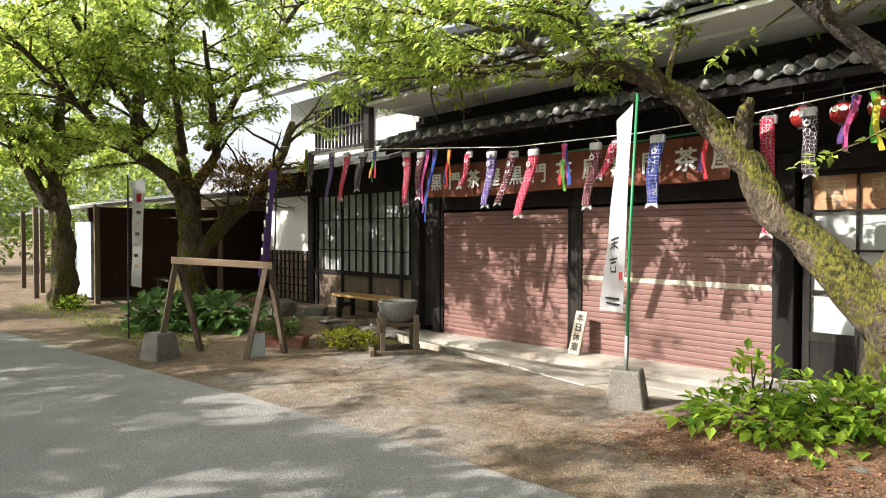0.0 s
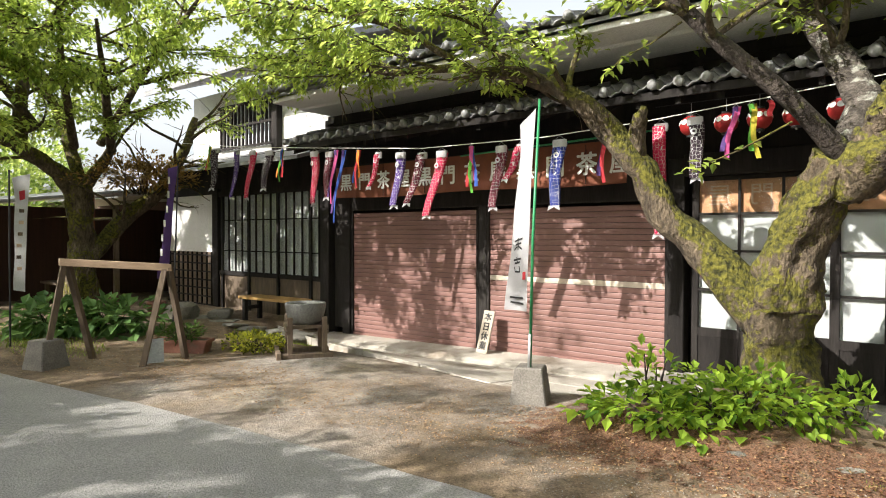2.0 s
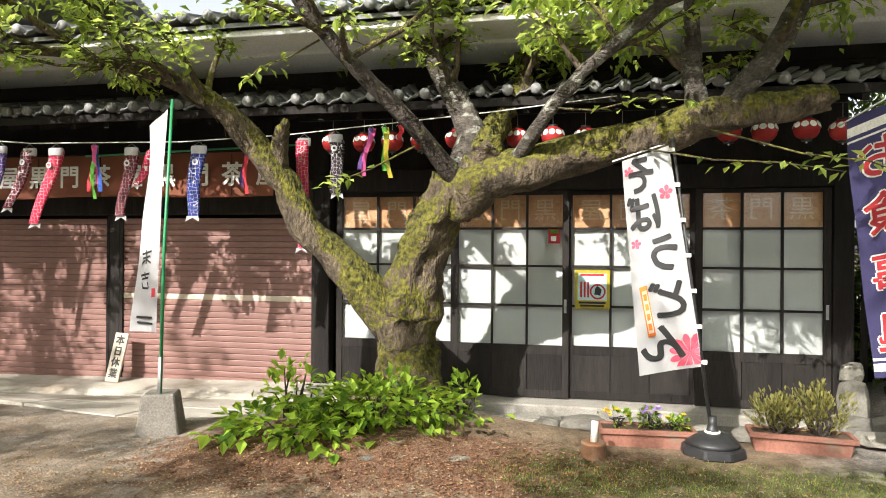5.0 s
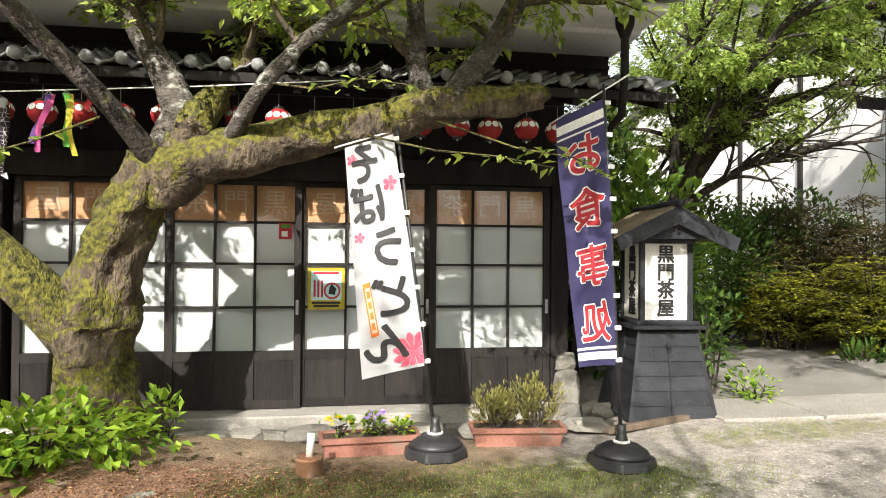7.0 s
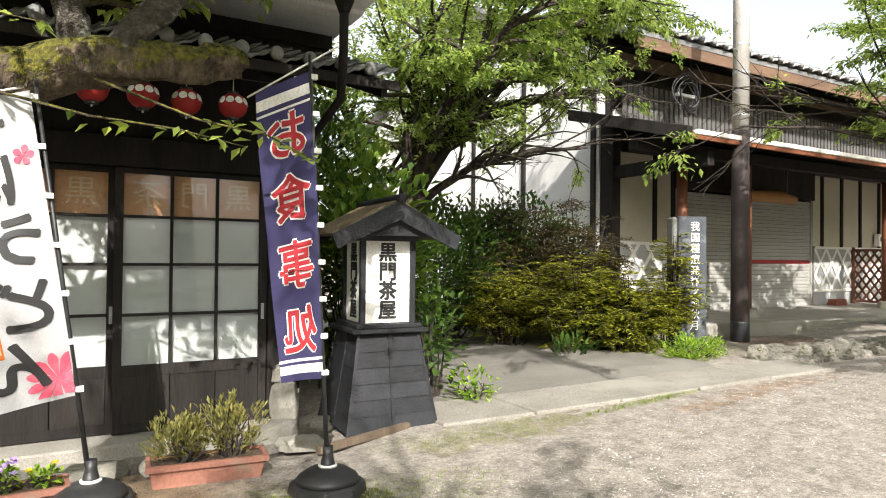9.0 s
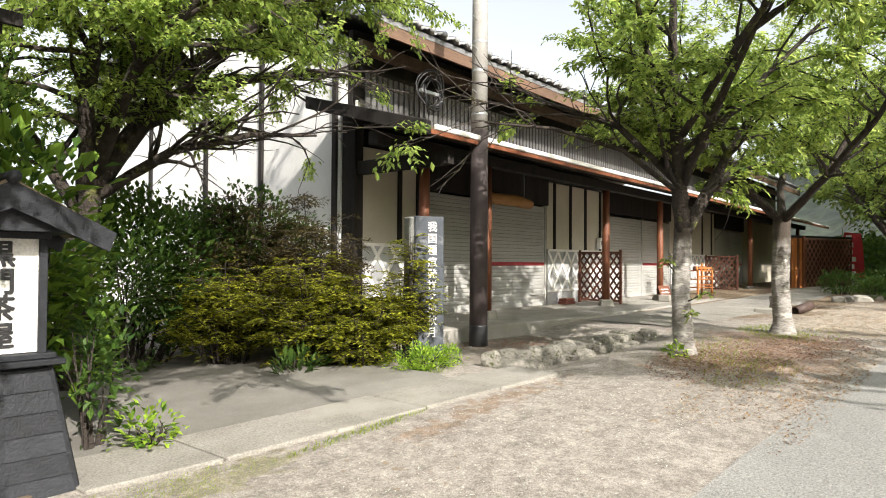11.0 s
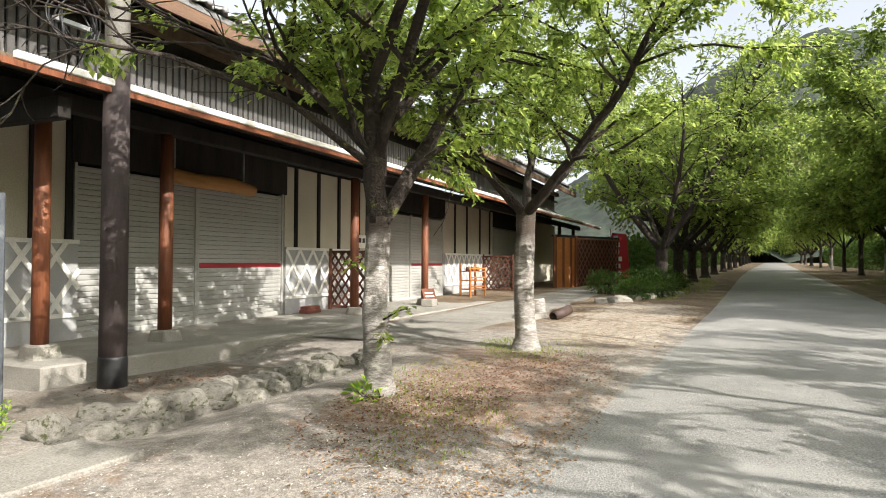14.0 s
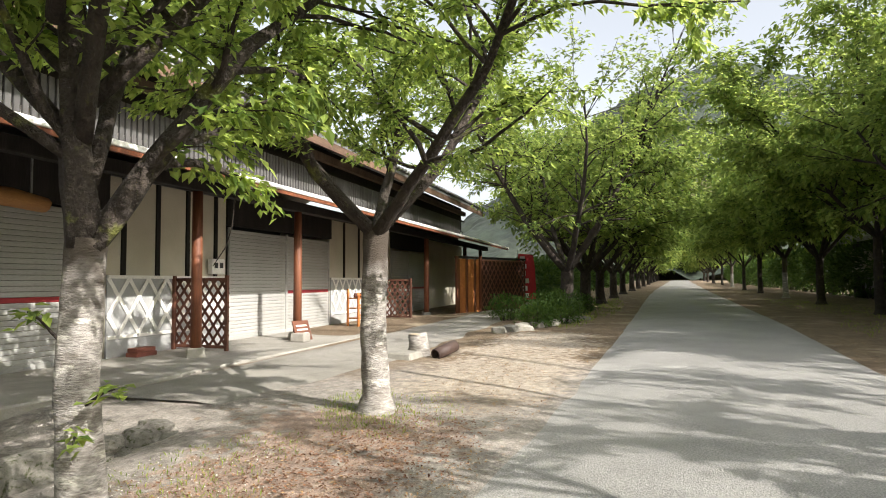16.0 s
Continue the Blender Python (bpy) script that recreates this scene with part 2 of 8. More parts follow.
# ---- mesh helpers ----
class Shape:
    """Collects vertices and faces of one mesh."""

    def __init__(self):
        self.v, self.f = [], []

    def add(self, v, f, m=None):
        o = len(self.v)
        self.v += [tuple(m @ Vector(p)) for p in v] if m else [tuple(p) for p in v]
        self.f += [tuple(i + o for i in q) for q in f]
        return self

    def box(self, x0, y0, z0, x1, y1, z1, m=None):
        v = [(x, y, z) for z in (z0, z1) for x, y in ((x0, y0), (x1, y0), (x1, y1), (x0, y1))]
        return self.add(v, [(3, 2, 1, 0), (4, 5, 6, 7), (0, 1, 5, 4), (1, 2, 6, 5), (2, 3, 7, 6), (3, 0, 4, 7)], m)

    def prism(self, a, z0, z1, top=1.0):
        """A polygon in plan, raised from z0 to z1; top scales the upper outline about the middle."""
        n = len(a)
        cx, cy = sum(p[0] for p in a) / n, sum(p[1] for p in a) / n
        v = [(x, y, z0) for x, y in a] + [(cx + (x - cx) * top, cy + (y - cy) * top, z1) for x, y in a]
        return self.add(v, [tuple(range(n))[::-1], tuple(range(n, 2 * n))] + [(i, (i + 1) % n, n + (i + 1) % n, n + i) for i in range(n)])

    def extrude(self, a, x0, x1):
        """A polygon of (y, z), drawn out along x."""
        n = len(a)
        v = [(x0, y, z) for y, z in a] + [(x1, y, z) for y, z in a]
        return self.add(v, [tuple(range(n)), tuple(range(n, 2 * n))[::-1]] + [(n + i, n + (i + 1) % n, (i + 1) % n, i) for i in range(n)])

    def tube(self, pts, radii, n=8, wob=0.0, caps=True):
        pts = [Vector(p) for p in pts]
        o, rings = len(self.v), len(pts)
        up = Vector((0.31, 0.27, 0.91))
        for i, p in enumerate(pts):
            d = (pts[min(i + 1, rings - 1)] - pts[max(i - 1, 0)]).normalized()
            a = d.cross(up)
            if a.length < 0.15:
                a = d.cross(Vector((1, 0, 0)))
            a.normalize()
            b = d.cross(a)
            r = radii[i] if isinstance(radii, (list, tuple)) else radii
            for k in range(n):
                t = 2 * math.pi * k / n
                q = r * (1 + ((noise.noise(p * 2.3 + Vector((math.cos(t), math.sin(t), 0)) * 1.4) + 0.45 * noise.noise(p * 6 + Vector((math.cos(t), math.sin(t), 0)) * 3.0)) * wob if wob else 0))
                if wob:
                    s = p + (a * math.cos(t) + b * math.sin(t)) * r
                    q += r * wob * (0.3 * noise.noise(s * 12) + 0.2 * noise.noise(s * 25))
                self.v.append(tuple(p + (a * math.cos(t) + b * math.sin(t)) * q))
        for i in range(rings - 1):
            for k in range(n):
                k2 = (k + 1) % n
                self.f.append((o + i * n + k, o + i * n + k2, o + (i + 1) * n + k2, o + (i + 1) * n + k))
        if caps:
            self.f.append(tuple(o + k for k in range(n))[::-1])
            self.f.append(tuple(o + (rings - 1) * n + k for k in range(n)))
        return self

    def lathe(self, prof, n=16, at=(0, 0, 0)):
        """prof: (radius, z) from below up."""
        o, m = len(self.v), len(prof)
        for r, z in prof:
            for k in range(n):
                t = 2 * math.pi * k / n
                self.v.append((at[0] + r * math.cos(t), at[1] + r * math.sin(t), at[2] + z))
        for i in range(m - 1):
            for k in range(n):
                k2 = (k + 1) % n
                self.f.append((o + i * n + k, o + i * n + k2, o + (i + 1) * n + k2, o + (i + 1) * n + k))
        self.f.append(tuple(o + k for k in range(n))[::-1])
        self.f.append(tuple(o + (m - 1) * n + k for k in range(n)))
        return self


def mesh_of(name, sh, mats, smooth=False, bevel=0.0, segs=1):
    me = bpy.data.meshes.new(name)
    me.from_pydata(sh.v, [], sh.f)
    for m in mats if isinstance(mats, (list, tuple)) else [mats]:
        me.materials.append(m)
    if bevel:
        bm = bmesh.new()
        bm.from_mesh(me)
        bmesh.ops.bevel(bm, geom=bm.edges[:], offset=bevel, segments=segs, affect="EDGES", profile=0.6, clamp_overlap=True)
        bm.to_mesh(me)
        bm.free()
    if smooth:
        me.polygons.foreach_set("use_smooth", [True] * len(me.polygons))
    me.update()
    return me


def part(name, sh, mat, parent=None, label="", smooth=False, bevel=0.0, at=None):
    ob = new(name, mesh_of(name, sh, mat, smooth, bevel))
    if parent:
        ob.parent = parent
    if at:
        ob.matrix_basis = at
    return tagged(ob, label)


def thing(name, label, category, m=None, group="", kind=""):
    """An empty at the thing's base."""
    e = new(name)
    e.empty_display_size = 0.1
    if m:
        e.matrix_basis = m
    return tagged(e, label, category, group, kind)


def solid(name, sh, mat, label, category, m=None, group="", kind="", smooth=False, bevel=0.0):
    """A thing of one mesh."""
    ob = part(name, sh, mat, None, label, smooth, bevel, m)
    return tagged(ob, label, category, group, kind)


def smoothstep(a):
    a = min(max(a, 0.0), 1.0)
    return a * a * (3 - 2 * a)


def lerp(a, b, t):
    return a + (b - a) * t


def along(table, x):
    """Piecewise-linear y over x."""
    for (x0, y0), (x1, y1) in zip(table, table[1:]):
        if x <= x1:
            return lerp(y0, y1, (x - x0) / (x1 - x0))
    return table[-1][1]


# ---- ground ----
def rise(x):
    """The lane's own level along its length."""
    z = 0.36 * smoothstep((x - 2.5) / 7.0)
    if x > 9.5:
        z += 0.008 * (x - 9.5)
    return z


ROAD_N = [(-60, -5.5), (-30, -1.0), (-11.7, 1.83), (-6.8, 2.65), (-4.2, 3.06), (-2.4, 3.24), (1, 3.34), (6, 3.2), (9, 2.92), (13.3, 2.6), (20, 2.2), (60, 0.3), (300, -16.5), (420, -25)]
ROAD_S = [(-60, -9.5), (-30, -5.4), (-11.7, -2.6), (-4, -1.6), (0, -1.3), (6, -1.0), (15.7, -0.95), (23.6, -1.6), (61, -3.9), (300, -20.5), (420, -29)]


def level(x, y):
    z = rise(x)
    off_n, off_s = y - along(ROAD_N, x), along(ROAD_S, x) - y
    off = max(off_n, off_s)
    if off > 0:
        z += 0.018 * min(off / 0.5, 1.0) + 0.012 * noise.noise(Vector((x * 0.9, y * 0.9, 0)))
        # a low mound round the old tree, and the gutter along the shop front
        d = math.hypot((x + 1.15) / 1.5, (y - 5.6) / 1.25)
        z += 0.13 * smoothstep(1.25 - d)
        if -9.5 < x < -1.5:
            z -= along([(-9.5, 0.0), (-8.6, 0.3), (-2.6, 0.17), (-1.5, 0.0)], x) * smoothstep((y - 5.4) / 1.3)
        if -1.0 < x < 3.1:
            z -= (0.13 * smoothstep((y - 5.8) / 0.5) + 0.2 * smoothstep((y - 6.4) / 0.25)) * smoothstep((x + 1.0) / 0.3) * smoothstep((3.1 - x) / 0.3)
        if x > 7:
            z -= 0.14 * smoothstep((y - 5.0) / 0.8) * smoothstep((12.0 - x) / 1.3) * smoothstep((x - 7.5) / 0.9)
    return z


def axis(lo, hi, step, far):
    fine = list(np.arange(lo, hi + step / 2, step))
    a, b, k = fine[0], fine[-1], step
    pre, post = [], []
    while a > -far:
        k *= 1.45
        a -= k
        pre.append(a)
    k = step
    while b < far:
        k *= 1.45
        b += k
        post.append(b)
    return pre[::-1] + fine + post


def sheet(xs, ys, zf):
    sh = Shape()
    for x in xs:
        for y in ys:
            sh.v.append((x, y, zf(x, y)))
    ny = len(ys)
    for i in range(len(xs) - 1):
        for j in range(ny - 1):
            sh.f.append((i * ny + j, (i + 1) * ny + j, (i + 1) * ny + j + 1, i * ny + j + 1))
    return sh


def ground_material():
    """Brown litter by the old trees, pale gravel in the open, blended by a noisy border."""
    m = material("ground earth", (0.24, 0.175, 0.11), (0.15, 0.105, 0.065), 1.3, 0.95, 0.9, 60, c3=(0.31, 0.25, 0.17), grain=(0.4, 1.5))
    n, l = m.node_tree.nodes, m.node_tree.links
    b = n["Principled BSDF"]
    earth = b.inputs["Base Color"].links[0].from_socket
    co = n["Texture Coordinate"]
    vo = n.new("ShaderNodeTexVoronoi")
    vo.inputs["Scale"].default_value = 150
    l.new(co.outputs["Object"], vo.inputs["Vector"])
    pale = n.new("ShaderNodeValToRGB")
    e = pale.color_ramp.elements
    e[0].color, e[1].color = (0.14, 0.118, 0.097, 1), (0.48, 0.435, 0.382, 1)
    sepc = n.new("ShaderNodeSeparateColor")
    l.new(vo.outputs["Color"], sepc.inputs[0])
    grit = n.new("ShaderNodeTexNoise")
    grit.inputs["Scale"].default_value, grit.inputs["Detail"].default_value, grit.inputs["Roughness"].default_value = 38, 5, 0.75
    l.new(co.outputs["Object"], grit.inputs["Vector"])
    half = n.new("ShaderNodeMix")
    half.inputs[0].default_value = 0.6
    spread_ = n.new("ShaderNodeMapRange")
    spread_.inputs["From Min"].default_value, spread_.inputs["From Max"].default_value = 0.3, 0.7
    l.new(grit.outputs[0], spread_.inputs["Value"])
    l.new(sepc.outputs[0], half.inputs[2])
    l.new(spread_.outputs[0], half.inputs[3])
    l.new(half.outputs[0], pale.inputs[0])
    sx = n.new("ShaderNodeSeparateXYZ")
    l.new(co.outputs["Object"], sx.inputs[0])
    no = n.new("ShaderNodeTexNoise")
    no.inputs["Scale"].default_value, no.inputs["Detail"].default_value = 0.7, 6
    l.new(co.outputs["Object"], no.inputs["Vector"])

    def mr(src, lo, hi):
        r = n.new("ShaderNodeMapRange")
        r.inputs["From Min"].default_value, r.inputs["From Max"].default_value = lo, hi
        l.new(src, r.inputs["Value"])
        return r.outputs[0]

    def op(kind, a, bb):
        q = n.new("ShaderNodeMath")
        q.operation = kind
        for v, s in ((a, q.inputs[0]), (bb, q.inputs[1])):
            if isinstance(v, float):
                s.default_value = v
            else:
                l.new(v, s)
        return q.outputs[0]

    # gravel between x = 2 and x = 9, and on the open forecourt
    a = op("MULTIPLY", mr(sx.outputs[0], 1.2, 3.2), mr(sx.outputs[0], 19.0, 10.0))
    fore = op("MULTIPLY", op("MULTIPLY", mr(sx.outputs[0], -7.5, -5.5), mr(sx.outputs[0], -1.5, -3.0)), 0.48)
    a = op("ADD", a, fore)
    a = op("ADD", op("MULTIPLY", a, 1.3), op("MULTIPLY", op("SUBTRACT", no.outputs[0], 0.5), 2.2))
    mk = mr(a, 0.35, 0.85)
    x = n.new("ShaderNodeMix")
    x.data_type = "RGBA"
    l.new(mk, x.inputs[0])
    l.new(earth, x.inputs[6])
    l.new(pale.outputs[0], x.inputs[7])
    # red-brown mulch before the mound, thin moss by the planters and the stand, dead leaves round the lane trees
    col = x.outputs[2]
    fine = n.new("ShaderNodeTexNoise")
    fine.inputs["Scale"].default_value, fine.inputs["Detail"].default_value = 9.0, 6
    l.new(co.outputs["Object"], fine.inputs["Vector"])

    def patch(col, x0, x1, y0, y1, edge, dark, light, hold):
        k = op("MULTIPLY", op("MULTIPLY", mr(sx.outputs[0], x0 - edge, x0 + edge), mr(sx.outputs[0], x1 + edge, x1 - edge)), op("MULTIPLY", mr(sx.outputs[1], y0 - edge, y0 + edge), mr(sx.outputs[1], y1 + edge, y1 - edge)))
        k = op("ADD", k, op("MULTIPLY", op("SUBTRACT", no.outputs[0], 0.5), 1.2))
        k = op("ADD", k, op("MULTIPLY", op("SUBTRACT", fine.outputs[0], 0.5), 2.4))
        tone = n.new("ShaderNodeMix")
        tone.data_type = "RGBA"
        l.new(mr(sepc.outputs[1], 0.0, 1.0), tone.inputs[0])
        tone.inputs[6].default_value, tone.inputs[7].default_value = (*dark, 1), (*light, 1)
        out = n.new("ShaderNodeMix")
        out.data_type = "RGBA"
        l.new(op("MULTIPLY", mr(k, 0.45, 0.85), hold), out.inputs[0])
        l.new(col, out.inputs[6])
        l.new(tone.outputs[2], out.inputs[7])
        return out.outputs[2]

    col = patch(col, -2.7, 0.3, 4.1, 5.3, 0.35, (0.07, 0.035, 0.02), (0.25, 0.13, 0.075), 0.9)
    col = patch(col, -0.1, 2.9, 4.3, 5.3, 0.3, (0.035, 0.045, 0.012), (0.14, 0.14, 0.04), 0.85)
    col = patch(col, 3.2, 4.8, 5.3, 5.8, 0.2, (0.07, 0.075, 0.02), (0.24, 0.22, 0.07), 0.5)
    col = patch(col, 5.4, 8.0, 4.95, 5.3, 0.2, (0.1, 0.055, 0.03), (0.32, 0.2, 0.11), 0.6)
    col = patch(col, 13.2, 21.0, 2.6, 4.6, 0.5, (0.3, 0.25, 0.195), (0.52, 0.45, 0.36), 0.9)
    col = patch(col, 8.6, 12.4, 3.1, 5.0, 0.5, (0.15, 0.08, 0.05), (0.42, 0.27, 0.185), 0.62)
    mottle = n.new("ShaderNodeTexNoise")
    mottle.inputs["Scale"].default_value, mottle.inputs["Detail"].default_value, mottle.inputs["Roughness"].default_value = 7.0, 9, 0.8
    l.new(co.outputs["Object"], mottle.inputs["Vector"])
    tone = n.new("ShaderNodeMapRange")
    tone.inputs["From Min"].default_value, tone.inputs["From Max"].default_value = 0.33, 0.67
    tone.inputs["To Min"].default_value, tone.inputs["To Max"].default_value = 0.5, 1.3
    l.new(mottle.outputs[0], tone.inputs["Value"])
    mul = n.new("ShaderNodeMix")
    mul.data_type, mul.blend_type = "RGBA", "MULTIPLY"
    mul.inputs[0].default_value = 1.0
    l.new(col, mul.inputs[6])
    l.new(tone.outputs[0], mul.inputs[7])
    l.new(mul.outputs[2], b.inputs["Base Color"])
    return m


GROUND = ground_material()
xs, ys = axis(-18, 24, 0.2, 450), axis(-6, 9.2, 0.2, 450)
tagged(part("ground", sheet(xs, ys, lambda x, y: level(x, y)), GROUND, smooth=True), "bare earth and gravel strewn with dry litter", "ground", kind="structure")


def road_sheet():
    sh = Shape()
    xr = [x for x in axis(-18, 26, 0.5, 420)]
    for x in xr:
        a, b = along(ROAD_S, x), along(ROAD_N, x)
        wob = 0.05 * noise.noise(Vector((x * 1.7, 3, 0)))
        for k in range(7):
            t = k / 6
            y = lerp(a, b + wob, t)
            sh.v.append((x, y, rise(x) + 0.022 + 0.02 * math.sin(math.pi * t) - (0.02 if k in (0, 6) else 0)))
    for i in range(len(xr) - 1):
        for k in range(6):
            sh.f.append((i * 7 + k, (i + 1) * 7 + k, (i + 1) * 7 + k + 1, i * 7 + k + 1))
    return sh


tagged(part("road", road_sheet(), ASPHALT, smooth=True), "worn grey asphalt lane with ragged edges", "road", kind="structure")

# ---- tea house ----
FRONT = 7.36
WHITE_PAPER = material("white paper", (0.68, 0.68, 0.675), (0.6, 0.6, 0.595), 1.5, 0.85, 0.05, 12, through_light=0.2, grain=(0.94, 1.04))
ORANGE = material("brown paper", (0.62, 0.33, 0.18), (0.52, 0.26, 0.13), 3, 0.8, 0.05, 30)
FAINT = material("faded white paint", (0.68, 0.52, 0.38), (0.62, 0.42, 0.28), 14, 0.8, 0)
INK = material("black ink", (0.014, 0.013, 0.013), (0.02, 0.02, 0.02), 9, 0.6, 0)
WHITEINK = material("white paint", (0.8, 0.78, 0.73), (0.7, 0.68, 0.63), 9, 0.7, 0)
# near-black: the dark of unlit rooms is put into the colour
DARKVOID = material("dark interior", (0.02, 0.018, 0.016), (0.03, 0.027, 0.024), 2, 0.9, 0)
METAL = material("galvanised metal", (0.42, 0.43, 0.43), (0.33, 0.33, 0.33), 3, 0.45, 0.1, 50, metal=0.7)


def glass_material():
    m = bpy.data.materials.new("window glass")
    m.use_nodes = True
    n, l = m.node_tree.nodes, m.node_tree.links
    tr, gl, fr, mx = n.new("ShaderNodeBsdfTransparent"), n.new("ShaderNodeBsdfGlossy"), n.new("ShaderNodeLayerWeight"), n.new("ShaderNodeMixShader")
    gl.inputs["Roughness"].default_value = 0.03
    fr.inputs["Blend"].default_value = 0.5
    tr.inputs["Color"].default_value = (0.93, 0.95, 0.94, 1)
    pw = n.new("ShaderNodeMath")
    pw.operation = "POWER"
    pw.inputs[1].default_value = 4.0
    lo = n.new("ShaderNodeMapRange")
    lo.inputs["To Min"].default_value, lo.inputs["To Max"].default_value = 0.03, 0.75
    l.new(fr.outputs["Facing"], pw.inputs[0])
    l.new(pw.outputs[0], lo.inputs["Value"])
    l.new(lo.outputs[0], mx.inputs[0])
    l.new(tr.outputs[0], mx.inputs[1])
    l.new(gl.outputs[0], mx.inputs[2])
    l.new(mx.outputs[0], n["Material Output"].inputs["Surface"])
    return m


GLASS = glass_material()


def text_mesh(s, size, mat, depth=0.002, mirror=False, vertical=False, pitch=1.1, stroke=0.0):
    """Lettering as a mesh, upright in the xz plane, facing -y; vertical sets one character under another."""
    sh = Shape()
    chars = list(s) if vertical else [s]
    for i, ch in enumerate(chars):
        cu = bpy.data.curves.new("lettering", "FONT")
        cu.body, cu.size, cu.extrude = ch, size, depth
        cu.align_x, cu.align_y = "CENTER", "CENTER"
        cu.resolution_u = 3
        ob = bpy.data.objects.new("lettering", cu)
        me = bpy.data.meshes.new_from_object(ob)
        o = len(sh.v)
        sx = -1 if mirror else 1
        # heavier strokes: the same outline set down again, a little to each side
        steps = [(0, 0)] + ([(stroke * math.cos(a), stroke * math.sin(a)) for a in [q * math.pi / 3 for q in range(6)]] if stroke else [])
        for n, (dx, dz) in enumerate(steps):
            o = len(sh.v)
            for v in me.vertices:
                sh.v.append((v.co.x * sx + dx, -v.co.z - 0.0003 * n, v.co.y + dz - (i * size * pitch if vertical else 0)))
            for p in me.polygons:
                sh.f.append(tuple(o + k for k in (p.vertices if sx > 0 else reversed(p.vertices))))
        bpy.data.objects.remove(ob)
        bpy.data.meshes.remove(me)
        bpy.data.curves.remove(cu)
    return sh


shop = thing("tea_house", "dark timber tea house with tiled roofs and white plaster eaves", "house")
walls = Shape()
walls.box(-8.5, FRONT + 0.02, 2.2, 2.78, FRONT + 0.14, 3.4)
walls.box(-14.0, FRONT + 0.02, 2.3, -8.5, FRONT + 0.14, 3.0)
part("wall", walls, DARKWOOD, shop)
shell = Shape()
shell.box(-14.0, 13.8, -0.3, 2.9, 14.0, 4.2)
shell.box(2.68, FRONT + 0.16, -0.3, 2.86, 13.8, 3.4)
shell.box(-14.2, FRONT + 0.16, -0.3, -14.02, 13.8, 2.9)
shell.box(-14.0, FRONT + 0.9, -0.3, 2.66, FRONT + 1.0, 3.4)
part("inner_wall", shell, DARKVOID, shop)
sill = Shape().box(-2.55, FRONT - 0.32, -0.34, 2.95, FRONT + 0.1, -0.06)
part("foundation", sill, CONCRETE, shop, "weathered concrete plinth", bevel=0.015)
# posts of the front
for x0, x1, z1, d in ((-8.5, -8.28, 2.3, 0.1), (-7.98, -7.8, 2.3, 0.06), (-5.2, -5.06, 2.3, 0.03), (-2.58, -2.4, 2.3, 0.06), (2.66, 2.84, 2.4, 0.06), (-12.02, -11.8, 2.4, 0.06)):
    part("post", Shape().box(x0, FRONT - d, -0.25, x1, FRONT + 0.1, z1), DARKWOOD, shop, bevel=0.008)
part("side_panel", Shape().box(-8.27, FRONT + 0.03, -0.06, -7.99, FRONT + 0.09, 2.3), DARKWOOD, shop)
part("lintel", Shape().box(-2.4, FRONT - 0.08, 2.1, 2.66, FRONT + 0.02, 2.34), DARKWOOD, shop, bevel=0.01)
part("shutter_box", Shape().box(-7.78, FRONT - 0.04, 1.86, -2.6, FRONT + 0.02, 2.24), DARKWOOD, shop, bevel=0.01)
# upper structure: boards under the plaster eave
part("upper_wall", Shape().box(-7.9, 6.95, 3.04, 3.1, 7.06, 3.34), DARKWOOD, shop)
for z in (3.1, 3.2):
    part("batten", Shape().box(-7.9, 6.92, z, 3.1, 6.95, z + 0.03), DARKWOOD, shop)
eave = Shape()
eave.extrude([(5.85, 3.36), (5.85, 3.42), (7.2, 3.62), (7.2, 3.33), (6.35, 3.33), (6.32, 3.36)], -7.8, 3.14)
part("plaster_eave", eave, PLASTER, shop, "thick white plastered eave", bevel=0.006)


def roof_tiles(name, parent, x0, x1, y0, z0, y1, z1, pitch, rows, group_label):
    """Courses of curved tiles on a slope, with round caps along the eave."""
    length = math.hypot(y1 - y0, z1 - z0) / rows
    ang = math.atan2(z1 - z0, y1 - y0)
    sh = Shape()
    prof = []
    for k in range(7):
        t = k / 6
        prof.append((pitch * (t * 1.06), 0.035 * math.cos(2 * math.pi * t + 0.6) + 0.02 * math.cos(4 * math.pi * t)))
    for yy, dz in ((-0.03, 0.03), (length, 0.0)):
        for th in (0.0, -0.018):
            for a, b in prof:
                sh.v.append((a, yy, b + dz + th))
    n = 7
    for k in range(n - 1):
        sh.f += [(k, k + 1, 2 * n + k + 1, 2 * n + k), (n + k, 3 * n + k, 3 * n + k + 1, n + k + 1), (k, n + k, n + k + 1, k + 1)]
    me = mesh_of("roof_tile", sh, TILE, smooth=True)
    cap = Shape()
    cap.lathe([(0.045, -0.03), (0.05, 0.0), (0.05, 0.03), (0.03, 0.045), (0.004, 0.05)], 10)
    cap_me = mesh_of("cap_tile", cap, TILE, smooth=True)
    nx = int((x1 - x0) / pitch)
    for j in range(rows):
        for i in range(nx):
            ob = new("roof_tile", me)
            ob.parent = parent
            y, z = lerp(y0, y1, j / rows), lerp(z0, z1, j / rows)
            ob.matrix_basis = Matrix.Translation((x0 + i * pitch, y, z + 0.03 + random.uniform(-0.004, 0.004))) @ Matrix.Rotation(ang, 4, "X") @ Matrix.Rotation(random.uniform(-0.012, 0.012), 4, "Z")
            if j == 0:
                c = new("cap_tile", cap_me)
                c.parent = parent
                c.matrix_basis = Matrix.Translation((x0 + i * pitch + 0.02, y0 - 0.03, z0 + 0.055)) @ Matrix.Rotation(radians(90), 4, "X")


